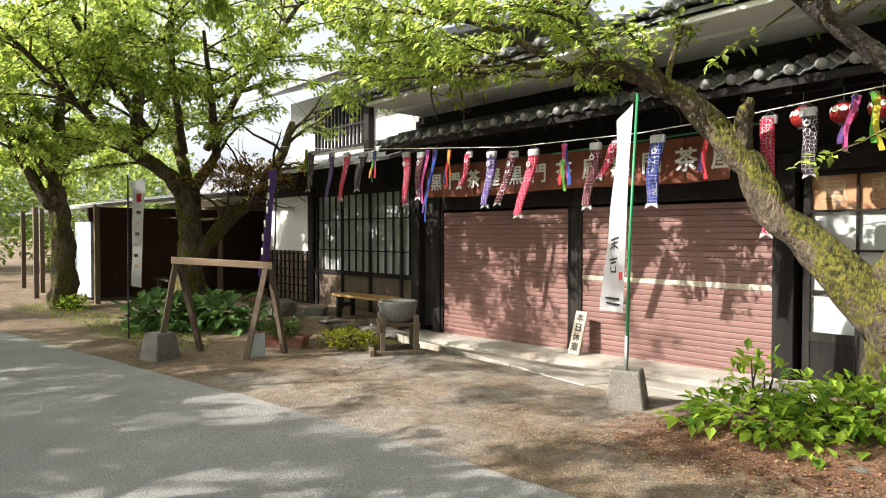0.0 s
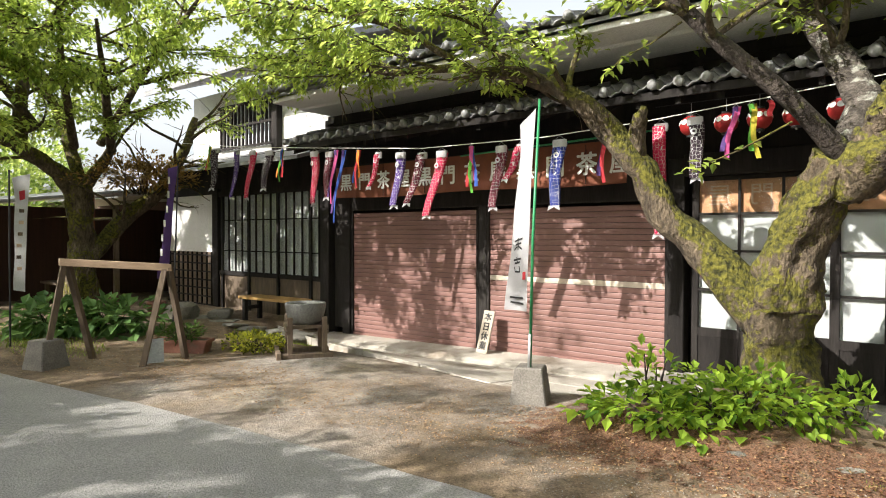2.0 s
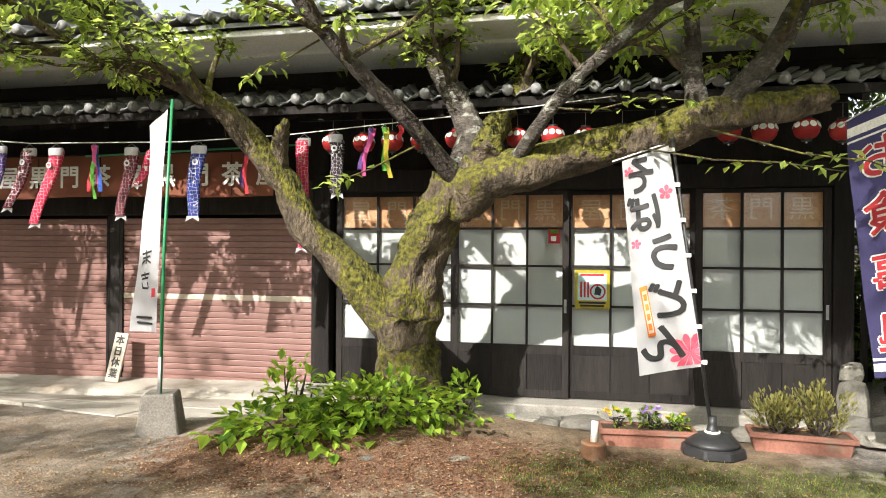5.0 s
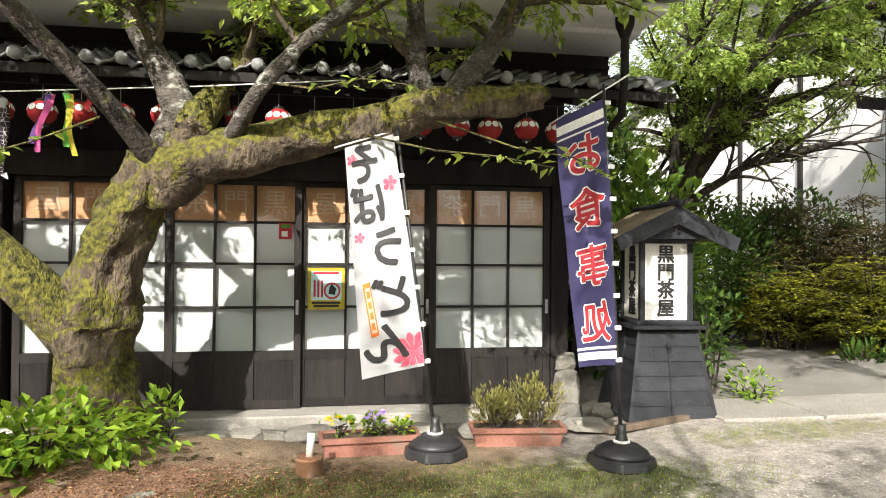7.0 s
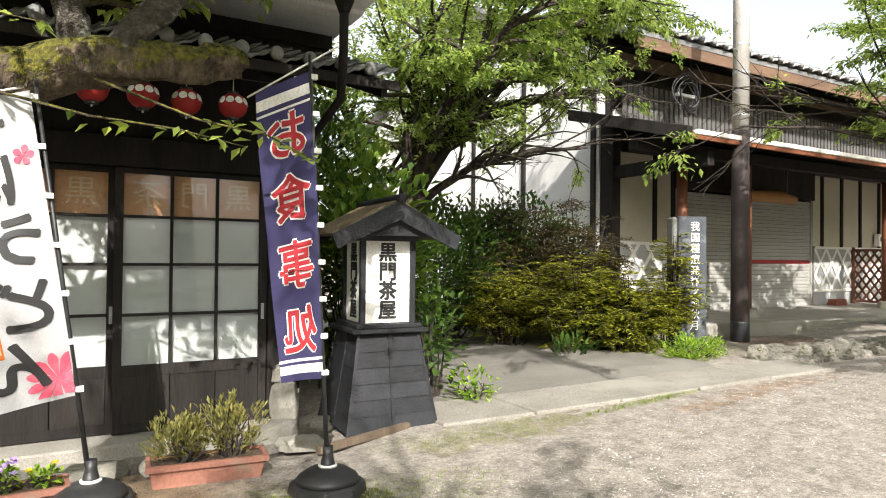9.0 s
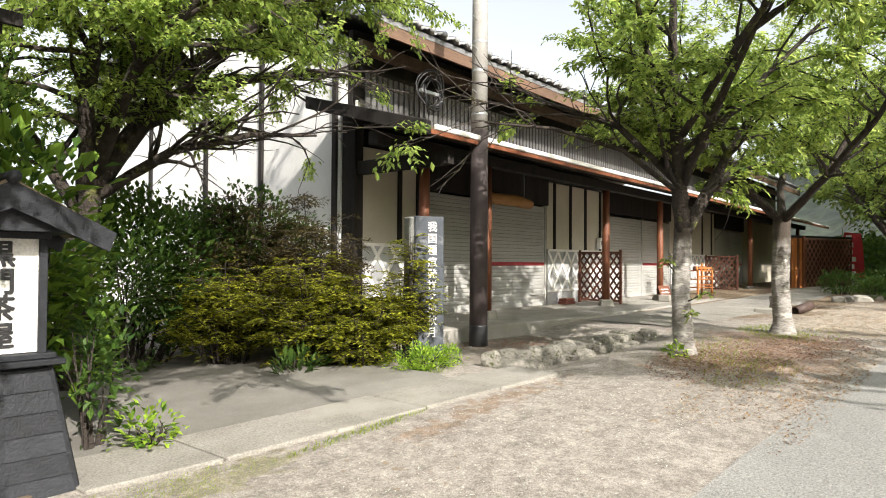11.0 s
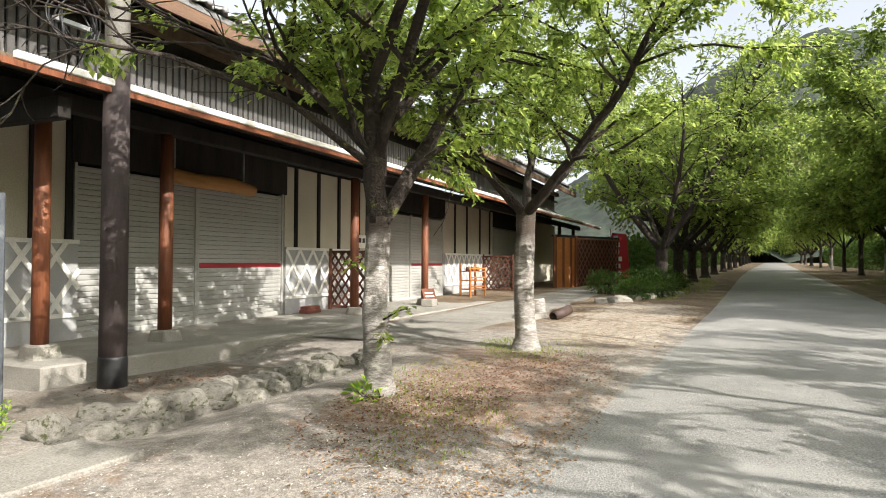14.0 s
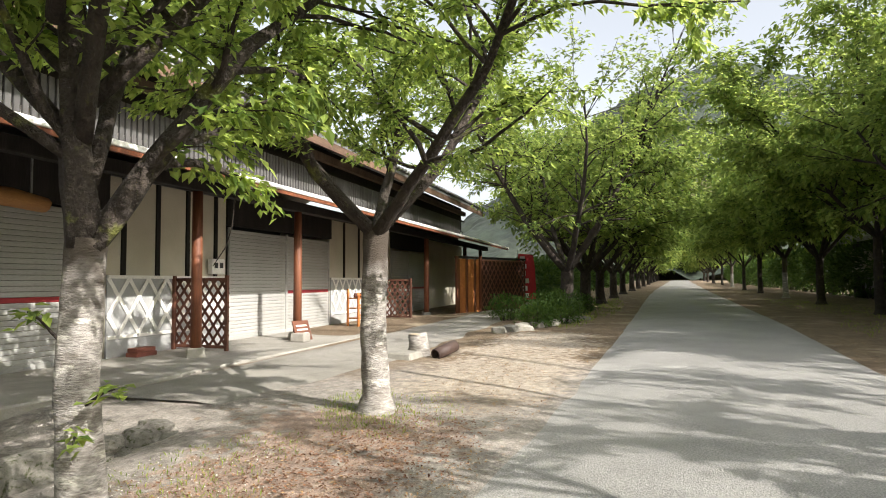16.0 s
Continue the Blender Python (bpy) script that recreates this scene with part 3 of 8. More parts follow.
pent = Shape()
pent.extrude([(6.34, 2.76), (6.34, 2.82), (7.4, 3.22), (7.4, 3.14)], -8.1, 3.45)
lower_roof = part("lower_roof", pent, DARKWOOD, shop)
roof_tiles("lower", lower_roof, -8.1, 3.4, 6.3, 2.83, 6.95, 3.08, 0.25, 3, "")
for i in range(30):
    x = -8.0 + i * 0.39
    part("rafter", Shape().extrude([(6.36, 2.70), (6.36, 2.76), (7.36, 3.12), (7.36, 3.04)], x, x + 0.055), DARKWOOD, shop)
part("fascia", Shape().box(-8.1, 6.30, 2.755, 3.45, 6.335, 2.83), DARKWOOD, shop)
up = Shape().extrude([(5.8, 3.43), (5.8, 3.47), (11.0, 5.25), (11.0, 5.1)], -7.95, 3.25)
up.extrude([(11.0, 5.1), (11.0, 5.25), (14.6, 3.9), (14.6, 3.75)], -7.95, 3.25)
upper_roof = part("upper_roof", up, TILE, shop)
roof_tiles("upper", upper_roof, -7.95, 3.2, 5.78, 3.48, 6.6, 3.76, 0.25, 2, "")
cols = Shape()
for i in range(45):
    x = -7.95 + i * 0.25
    cols.tube([(x, 6.55, 3.76), (x, 10.95, 5.27)], 0.05, 6)
tagged(part("tile_courses", cols, TILE, upper_roof, smooth=True), kind="stuff")
rid = Shape().box(-8.0, 10.85, 5.22, 3.3, 11.15, 5.42)
part("ridge", rid, TILE, upper_roof, bevel=0.03)
# downpipe and rain head
pipe = Shape()
pipe.tube([(2.86, 6.05, 3.3), (2.86, 6.05, 2.9), (2.9, 6.2, 2.6), (2.9, 7.2, 2.3), (2.9, 7.26, 0.2)], 0.035, 8)
pipe.lathe([(0.04, -0.1), (0.08, 0.0), (0.085, 0.08)], 8, (2.86, 6.05, 3.3))
part("downpipe", pipe, DARKWOOD, shop, smooth=True)


# ---- sliding doors ----
def sliding_door(index, x0, x1, y):
    """One glazed leaf: stiles, rails, muntins, panes, brown paper in the top row, a boarded foot."""
    d = thing("door_%d" % index, "black-framed sliding glass door backed with white paper", "door", kind="structure")
    s = 0.065
    fr = Shape()
    fr.box(x0, y - 0.018, -0.05, x0 + s, y + 0.018, 2.09).box(x1 - s, y - 0.018, -0.05, x1, y + 0.018, 2.09)
    for za, zb in ((2.05, 2.09), (0.40, 0.49), (-0.05, 0.03)):
        fr.box(x0 + s, y - 0.016, za, x1 - s, y + 0.016, zb)
    part("frame", fr, DARKWOOD, d)
    mu = Shape()
    w = (x1 - x0 - 2 * s) / 3
    for z in (1.70, 1.31, 0.90):
        mu.box(x0 + s, y - 0.012, z - 0.012, x1 - s, y + 0.012, z + 0.012)
    for k in (1, 2):
        mu.box(x0 + s + k * w - 0.012, y - 0.014, 0.49, x0 + s + k * w + 0.012, y + 0.010, 2.05)
    part("muntin", mu, DARKWOOD, d)
    for k in range(3):
        part("foot_board", Shape().box(x0 + s + k * w + 0.004, y - 0.008, 0.03, x0 + s + (k + 1) * w - 0.004, y + 0.01, 0.40), DARKWOOD, d)
        for z0, z1 in ((1.712, 2.05), (1.322, 1.688), (0.912, 1.298), (0.49, 0.888)):
            p = part("pane", Shape().box(x0 + s + k * w + 0.013, y + 0.001, z0, x0 + s + (k + 1) * w - 0.013, y + 0.005, z1), GLASS, d)
            p.visible_shadow = False
    part("pull", Shape().box(x1 - 0.048, y - 0.022, 0.83, x1 - 0.022, y - 0.016, 0.97), METAL, d, "small recessed metal pull")
    back = Shape()
    for i, a in enumerate(np.linspace(x0 + 0.03, x1 - 0.03, 26)):
        for z in (0.44, 1.0, 1.712):
            back.v.append((a, y + 0.035 + 0.012 * noise.noise(Vector((a * 4, z * 1.5, index))), z))
    for i in range(25):
        for k in range(2):
            back.f.append((i * 3 + k, i * 3 + 3 + k, i * 3 + 4 + k, i * 3 + 1 + k))
    part("paper_backing", back, WHITE_PAPER, d, "white paper hung behind the panes", smooth=True)
    part("paper_strip", Shape().box(x0 + 0.03, y + 0.03, 1.712, x1 - 0.03, y + 0.034, 2.06), ORANGE, d, "brown paper strip behind the top panes")
    for k, ch in enumerate("屋門黒" if index % 2 else "茶門黒"):
        t = text_mesh(ch, 0.24, WHITEINK, 0.001, mirror=True)
        o = part("character", t, FAINT, d, "faint white brushed character")
        o.matrix_basis = pose(x0 + s + (k + 0.5) * w, y + 0.026, 1.88)
    return d


for k, (a, b, dy) in enumerate(((-2.34, -0.98, 0.03), (-1.02, 0.20, -0.02), (0.17, 1.45, 0.03), (1.43, 2.65, -0.02))):
    sliding_door(k + 1, a, b, FRONT + dy)


# ---- roller shutters ----
def shutter(label, x0, x1, y, z0, z1, mat, pitch, stripe=(), stripe_mat=None, rails=None):
    s = thing("roller_shutter", label, "shutter", group="roller shutters of one front" if mat is GREYSHUT else "brown roller shutters")
    sh = Shape()
    prof = [(0.0, 0.0), (-0.004, 0.005), (-0.006, pitch * 0.45), (-0.004, pitch * 0.82), (0.0, pitch * 0.93), (0.006, pitch * 0.93), (0.006, 0.0)]
    sh.extrude(prof, 0, x1 - x0)
    me = mesh_of("slat", sh, mat)
    me2 = mesh_of("slat", sh, stripe_mat) if stripe_mat else me
    n = int((z1 - z0 - 0.08) / pitch)
    for i in range(n):
        z = z0 + 0.08 + i * pitch
        o = new("slat", me2 if i in stripe else me)
        o.parent = s
        o.matrix_basis = Matrix.Translation((x0, y + random.uniform(-0.001, 0.001), z))
    part("bottom_bar", Shape().box(x0, y - 0.02, z0, x1, y + 0.015, z0 + 0.078), mat, s, bevel=0.004)
    for x in (x0 - 0.03, x1 - 0.01):
        part("guide_rail", Shape().box(x, y - 0.03, z0, x + 0.04, y + 0.02, z1 + 0.02), rails or mat, s, bevel=0.003)
    for x in (lerp(x0, x1, 0.42), lerp(x0, x1, 0.62)):
        part("lift_handle", Shape().box(x - 0.05, y - 0.03, z0 + 0.02, x + 0.05, y - 0.02, z0 + 0.05), METAL, s, "small metal lift handle", bevel=0.003)
    return s


CREAMSLAT = material("cream stripe paint", (0.6, 0.52, 0.42), (0.5, 0.43, 0.35), 3, 0.5, 0.05)
REDSTRIPE = material("red stripe paint", (0.4, 0.04, 0.045), (0.34, 0.03, 0.04), 3, 0.5, 0.05)
shutter("closed red-brown metal roller shutter", -7.76, -5.23, FRONT, -0.16, 1.88, SHUTTER, 0.068, rails=DARKWOOD)
shutter("closed red-brown roller shutter with a cream stripe", -5.03, -2.61, FRONT, -0.09, 1.88, SHUTTER, 0.068, (13,), CREAMSLAT, DARKWOOD)
apron = thing("apron", "cracked pale concrete apron before the shutters", "paving", kind="structure")
AP = [(-8.6, 6.5), (-7.5, 6.12), (-4.7, 5.65), (-3.4, 5.4), (-2.5, 5.55), (-1.9, 5.95)]
cuts = [-8.6, -7.2, -5.9, -4.75, -3.6, -2.6, -1.9]


def sill_z(x):
    return along([(-8.6, -0.15), (-2.4, -0.012), (-1.9, 0.0)], x)


def apron_z(x, y):
    """The apron's fall, from the forecourt down to the foot of the threshold."""
    y0 = along(AP, x)
    return lerp(0.02, sill_z(x) - 0.07, min(1.0, max(0.0, (y - y0) / (6.7 - y0))))


for xa, xb in zip(cuts, cuts[1:]):
    xm = (xa + xb) / 2
    ymid = lerp(along(AP, xm), 6.7, 0.5)
    for ya, yb in (((along(AP, xa), along(AP, xb)), (ymid - 0.006, ymid - 0.006)), ((ymid + 0.006, ymid + 0.006), (6.7, 6.7))):
        q = [(xa + 0.006, ya[0]), (xm, (ya[0] + ya[1]) / 2 + random.uniform(-0.05, 0.03) * (ya[0] != ya[1])), (xb - 0.006, ya[1]), (xb - 0.006, yb[1]), (xa + 0.006, yb[0])]
        dz = random.uniform(-0.004, 0.004)
        slab = Shape().add([(x, y, apron_z(x, y) - 0.12) for x, y in q] + [(x, y, apron_z(x, y) + dz) for x, y in q], [(4, 3, 2, 1, 0), (5, 6, 7, 8, 9)] + [(k, (k + 1) % 5, 5 + (k + 1) % 5, 5 + k) for k in range(5)])
        part("slab", slab, PALECON, apron, bevel=0.008)
lip = Shape()
section = [(7.37, 0.0), (6.86, -0.004), (6.77, -0.018), (6.71, -0.05), (6.7, -0.1), (6.7, -0.35), (7.37, -0.35)]
for k in range(13):
    x = lerp(-8.5, -2.0, k / 12)
    lip.v += [(x, y + 0.02 * noise.noise(Vector((x * 1.3, 0, 0))) * (y < 7), sill_z(x) + z) for y, z in section]
for k in range(12):
    lip.f += [(k * 7 + a, k * 7 + (a + 1) % 7, k * 7 + 7 + (a + 1) % 7, k * 7 + 7 + a) for a in range(7)]
lip.f += [tuple(range(7))[::-1], tuple(range(84, 91))]
tagged(part("threshold", lip, PALECON, None, smooth=False), "worn round-edged concrete threshold under the shutters", "threshold", kind="structure")

# ---- lattice window wing ----
win = thing("window_1", "latticed shop window with frosted lower glass", "window", kind="structure")
part("foot_panel", Shape().box(-11.78, FRONT - 0.02, -0.06, -8.5, FRONT + 0.03, 0.70), GREYWOOD, win, "dark vertical boards", bevel=0.004)
part("window_frame", Shape().box(-11.78, FRONT - 0.05, 0.68, -8.5, FRONT + 0.02, 0.76).box(-11.78, FRONT - 0.05, 2.24, -8.5, FRONT + 0.04, 2.34), DARKWOOD, win)
bar_me = mesh_of("lattice_bar", Shape().box(-0.014, -0.03, 0.76, 0.014, 0.0, 2.24), DARKWOOD)
wide_me = mesh_of("lattice_bar", Shape().box(-0.03, -0.04, 0.0, 0.03, 0.0, 2.24), DARKWOOD)
for i in range(14):
    o = new("lattice_bar", wide_me if i % 4 == 0 else bar_me)
    o.parent = win
    o.matrix_basis = Matrix.Translation((-11.65 + i * 0.235, FRONT - 0.02, 0))
for z in (1.15, 1.75):
    part("cross_bar", Shape().box(-11.7, FRONT - 0.035, z, -8.6, FRONT - 0.022, z + 0.022), DARKWOOD, win)
p = part("pane", Shape().box(-11.7, FRONT + 0.0, 0.76, -8.55, FRONT + 0.005, 2.24), GLASS, win)
p.visible_shadow = False
part("curtain", Shape().box(-11.7, FRONT + 0.025, 0.76, -8.55, FRONT + 0.035, 1.32), WHITE_PAPER, win, "white paper behind the lower panes")
part("paper_screen", Shape().box(-11.7, FRONT + 0.04, 1.3, -8.55, FRONT + 0.05, 2.24), WHITE_PAPER, win)
tagged(part("wall_west", Shape().box(-14.0, FRONT, 1.12, -12.0, FRONT + 0.14, 2.3), PLASTER), "white plastered wall", "wall", kind="structure")
lat = thing("lattice_screen", "dark wooden grid screen over grey boards", "screen")
part("backing", Shape().box(-13.9, FRONT - 0.02, -0.05, -12.04, FRONT + 0.03, 1.12), GREYWOOD, lat)
for i in range(10):
    part("upright", Shape().box(-13.85 + i * 0.195, FRONT - 0.05, -0.05, -13.82 + i * 0.195, FRONT - 0.021, 1.12), DARKWOOD, lat)
for i in range(7):
    part("rail", Shape().box(-13.9, FRONT - 0.065, 0.02 + i * 0.17, -12.04, FRONT - 0.051, 0.05 + i * 0.17), DARKWOOD, lat)
# upper storey of the wing
wing = thing("upper_storey", "white plastered upper storey with a barred window and tiled roof", "house")
w2 = Shape().box(-14.0, 8.0, 3.0, -12.85, 8.15, 4.6).box(-10.75, 8.0, 3.0, -7.9, 8.15, 4.6).box(-12.85, 8.0, 3.0, -10.75, 8.15, 3.3).box(-12.85, 8.0, 4.25, -10.75, 8.15, 4.6)
part("wall", w2, PLASTER, wing)
part("window_paper", Shape().box(-12.85, 8.11, 3.3, -10.75, 8.14, 4.25), WHITE_PAPER, wing, "pale paper behind the window bars")
for i in range(15):
    part("window_bar", Shape().box(-12.82 + i * 0.142, 7.96, 3.3, -12.77 + i * 0.142, 7.998, 4.25), DARKWOOD, wing)
for z in (3.3, 3.75, 4.2):
    part("window_rail", Shape().box(-12.85, 7.93, z, -10.75, 7.958, z + 0.05), DARKWOOD, wing)
part("corner_post", Shape().box(-10.75, 7.86, 2.4, -10.58, 7.998, 4.5), DARKWOOD, wing)
part("pent_roof", Shape().extrude([(6.5, 2.66), (6.5, 2.72), (8.0, 3.18), (8.0, 3.1)], -14.2, -8.1), TILE, wing)
wr = Shape().extrude([(7.0, 4.55), (7.0, 4.66), (10.9, 6.1), (10.9, 5.95)], -14.4, -7.6)
wr.extrude([(10.9, 5.95), (10.9, 6.1), (14.5, 4.6), (14.5, 4.5)], -14.4, -7.6)
part("roof", wr, TILE, wing)

# ---- rows of shops along the lane ----
# backing of the lath panels, greyed to paint in the shade on it
SHADEBOARD = material("shade-grey board", (0.4, 0.4, 0.39), (0.33, 0.33, 0.32), 2, 0.8, 0.1)
TERRACE = material("packed terrace", (0.3, 0.28, 0.245), (0.2, 0.185, 0.157), 1.4, 0.95, 0.5, 70, c3=(0.3, 0.28, 0.24), grain=(0.5, 1.4))
BED = material("trodden earth", (0.25, 0.22, 0.18), (0.16, 0.135, 0.105), 2.2, 0.95, 0.9, 45, c3=(0.32, 0.29, 0.245), grain=(0.45, 1.4))
PLAT = 0.46
B2 = 9.45
tagged(part("terrace", Shape().prism([(8.1, 6.9), (7.95, 6.25), (8.6, 6.08), (10.2, 6.05), (11.8, 5.85), (12.2, 7.6), (8.3, 7.8)], -0.1, 0.25, 0.995), BED, None, bevel=0.02), "trodden dark earth terrace strewn with leaves", "paving", kind="structure")
tagged(part("platform", Shape().prism([(8.9, 7.75), (10.6, 7.55), (12.0, 7.35), (36, 6.9), (36, 9.6), (8.9, 9.6)], -0.1, PLAT, 0.999), CONCRETE, None, bevel=0.02), "concrete shopfront platform", "paving", kind="structure")
row = thing("shop_row", "long two-storey shop row with cream walls and deep eaves", "house")
gab = Shape()
gab.extrude([(9.6, -0.1), (9.6, 4.9), (14.2, 7.4), (19.0, 4.9), (19.0, -0.1)], 8.78, 8.98)
part("gable_wall", gab, PLASTER, row, "tall white plastered gable wall")
for y in (9.66, 11.6, 13.4, 15.6):
    part("gable_post", Shape().box(8.73, y, 0.3, 8.78, y + 0.09, 5.2), DARKWOOD, row)
part("corner_post", Shape().box(8.8, 9.3, 0.3, 8.98, 9.58, 3.7), DARKWOOD, row)
for a, b in ((8.98, 9.9), (9.98, 10.42), (14.72, 17.68), (22.2, 26.6), (30.3, 36)):
    part("wall", Shape().box(a, B2, PLAT, b, B2 + 0.14, 3.2), CREAM, row)
part("lintel_wall", Shape().box(10.42, B2 - 0.05, 2.66, 14.72, B2 + 0.1, 3.3), DARKWOOD, row)
part("lintel_wall", Shape().box(17.68, B2 - 0.05, 2.70, 22.2, B2 + 0.1, 3.3), DARKWOOD, row)
part("lintel_wall", Shape().box(26.6, B2 - 0.05, 2.70, 30.3, B2 + 0.1, 3.3), DARKWOOD, row)
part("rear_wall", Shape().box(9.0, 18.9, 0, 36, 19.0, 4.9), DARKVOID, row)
part("east_wall", Shape().box(35.9, 9.6, 0, 36, 18.9, 4.9), CREAM, row)
for x in (9.9, 10.36, 15.0, 15.75, 16.5, 17.3, 23.0, 24.0, 25.2, 26.2):
    part("wall_batten", Shape().box(x, B2 - 0.03, 1.7 if x > 11 else PLAT, x + 0.09, B2 - 0.001, 3.2), DARKWOOD, row)
for x0, x1, st in ((10.5, 12.5, 0), (12.56, 14.62, 1), (17.8, 19.95, 0), (20.0, 22.1, 1), (26.7, 28.4, 0), (28.45, 30.2, 1)):
    shutter("closed grey roller shutter" + (" with a red stripe" if st else ""), x0, x1, B2, PLAT, 2.64, GREYSHUT, 0.072, (11,) if st else (), REDSTRIPE if st else None)


def dado(x0, x1, mat, back, y, z0, z1, step, name, label):
    """A panel with crossing diagonal laths."""
    d = thing(name, label, "panel")
    if back:
        part("board", Shape().box(x0, y, z0, x1, y + 0.028, z1), SHADEBOARD, d)
    h = z1 - z0
    part("top_rail", Shape().box(x0, y - 0.03, z1 - 0.05, x1, y - 0.001, z1), mat, d)
    part("bottom_rail", Shape().box(x0, y - 0.03, z0 + 0.02 if not back else z0 + 0.28, x1, y - 0.001, z0 + 0.07 if not back else z0 + 0.33), mat, d)
    za = z0 + 0.05 if not back else z0 + 0.3
    zb, w = z1 - 0.04, 0.016
    run = (zb - za) / 1.35
    for sgn in (1, -1):
        x = x0 - run
        while x < x1:
            a, b = (x, za), (x + run, zb)
            ta, tb = max(0, (x0 - a[0]) / run), min(1, (x1 - a[0]) / run)
            if tb - ta > 0.05:
                p0 = (lerp(a[0], b[0], ta), lerp(za, zb, ta))
                p1 = (lerp(a[0], b[0], tb), lerp(za, zb, tb))
                if sgn < 0:
                    p0, p1 = (x0 + x1 - p0[0], p0[1]), (x0 + x1 - p1[0], p1[1])
                yy = y - 0.014 - (0.008 if sgn > 0 else 0)
                lath = Shape()
                dx, dz = (0.026, 0.019 * sgn) if back else (0.018, 0.013 * sgn)
                lath.add([(p0[0] - dx, yy, p0[1] + dz), (p0[0] + dx, yy, p0[1] - dz), (p1[0] + dx, yy, p1[1] - dz), (p1[0] - dx, yy, p1[1] + dz),
                          (p0[0] - dx, yy - 0.008, p0[1] + dz), (p0[0] + dx, yy - 0.008, p0[1] - dz), (p1[0] + dx, yy - 0.008, p1[1] - dz), (p1[0] - dx, yy - 0.008, p1[1] + dz)],
                         [(0, 1, 2, 3), (4, 7, 6, 5), (0, 4, 5, 1), (2, 6, 7, 3), (0, 3, 7, 4), (1, 5, 6, 2)])
                part("lath", lath, mat, d)
            x += step
    return d


dado(9.06, 10.5, WHITEINK, PLASTER, B2 - 0.065, PLAT, 1.69, 0.42, "lath_panel", "white crossed-lath panel along the wall foot")
dado(14.72, 17.66, WHITEINK, PLASTER, B2 - 0.03, PLAT, 1.7, 0.42, "lath_panel", "white crossed-lath panel along the wall foot")
dado(22.2, 26.5, WHITEINK, PLASTER, B2 - 0.03, PLAT, 1.7, 0.42, "lath_panel", "white crossed-lath panel along the wall foot")
# pent roof over the front, white-edged, on red-brown posts
pr = Shape().extrude([(7.3, 3.04), (7.3, 3.10), (9.5, 3.72), (9.5, 3.62)], 8.15, 36)
part("pent_roof", pr, GREYWOOD, row)
part("roof_edge", Shape().box(8.3, 7.24, 3.06, 36, 7.3, 3.13), WHITEINK, row, "pale gutter edge", bevel=0.01)
part("roof_edge_board", Shape().box(8.15, 7.26, 3.0, 36, 7.3, 3.055), REDWOOD, row)
part("roof_beam", Shape().box(8.2, 8.2, 2.98, 36, 8.38, 3.16), DARKWOOD, row, bevel=0.01)
part("barge_board", Shape().extrude([(7.2, 2.96), (7.2, 3.14), (9.55, 3.8), (9.55, 3.62)], 8.05, 8.149), DARKWOOD, row, "thick dark barge board", bevel=0.01)
part("tie_beam", Shape().box(8.85, 7.5, 2.72, 8.98, 9.4, 2.92), DARKWOOD, row, bevel=0.01)
up2 = Shape().box(8.9, B2 + 0.02, 3.6, 36, B2 + 0.12, 5.0)
part("upper_wall", up2, DARKWOOD, row)
part("upper_white_strip", Shape().box(8.95, B2 - 0.02, 3.72, 36, B2 + 0.01, 3.9), WHITEINK, row)
BROWNEAVE = material("sun-bleached brown board", (0.16, 0.095, 0.06), (0.09, 0.055, 0.036), 5, 0.8, 0.3, 60, stretch=(0.12, 1, 1))
slat_me = mesh_of("balcony_slat", Shape().extrude([(0.0, 3.74), (0.0, 4.36), (-0.03, 4.36), (-0.03, 3.74)], 0, 0.085), material("dark ribbed sheet", (0.12, 0.115, 0.11), (0.07, 0.068, 0.066), 4, 0.7, 0.1, rand=0.15))
for i in range(210):
    o = new("balcony_slat", slat_me)
    o.parent = row
    o.matrix_basis = Matrix.Translation((9.05 + i * 0.125, B2 - 0.1, 0))
part("balcony_rail", Shape().box(8.95, B2 - 0.14, 4.34, 36, B2 - 0.07, 4.40).box(8.95, B2 - 0.09, 3.86, 36, B2 - 0.06, 3.9), DARKWOOD, row)
part("eave_board", Shape().box(8.5, 8.46, 4.6, 36.2, 8.5, 4.79), BROWNEAVE, row)
part("upper_beam", Shape().box(8.9, B2 - 0.2, 4.62, 36, B2 - 0.05, 4.8), GREYWOOD, row)
ur = Shape().extrude([(8.45, 4.78), (8.45, 4.86), (14.2, 7.2), (14.2, 7.05)], 8.5, 36.3)
ur.extrude([(14.2, 7.05), (14.2, 7.2), (19.5, 4.9), (19.5, 4.8)], 8.5, 36.3)
main_roof = part("main_roof", ur, TILE, row)
roof_tiles("row", main_roof, 8.6, 36.0, 8.42, 4.87, 8.75, 5.0, 0.3, 1, "")
post_me_sh = Shape().tube([(0, 0, PLAT + 0.12), (0, 0, 1.6), (0, 0, 3.1)], [0.085, 0.082, 0.078], 12, 0.06)
foot_sh = Shape().prism([(-0.16, -0.15), (0.15, -0.16), (0.17, 0.14), (-0.14, 0.16)], PLAT - 0.02, PLAT + 0.14, 0.8)
post0 = thing("veranda_post", "round red-brown timber post on a stone foot", "post", group="veranda posts")
part("shaft", post_me_sh, REDWOOD, post0, smooth=True)
part("stone_foot", foot_sh, STONE, post0, bevel=0.02)
post0.matrix_basis = pose(9.27, 8.3, 0)
for k, x in enumerate((10.85, 15.3, 18.42, 26.9, 32.0, 34.8)):
    copy_thing(post0, pose(x, 8.3, 0, 0, 0, 40 * k))

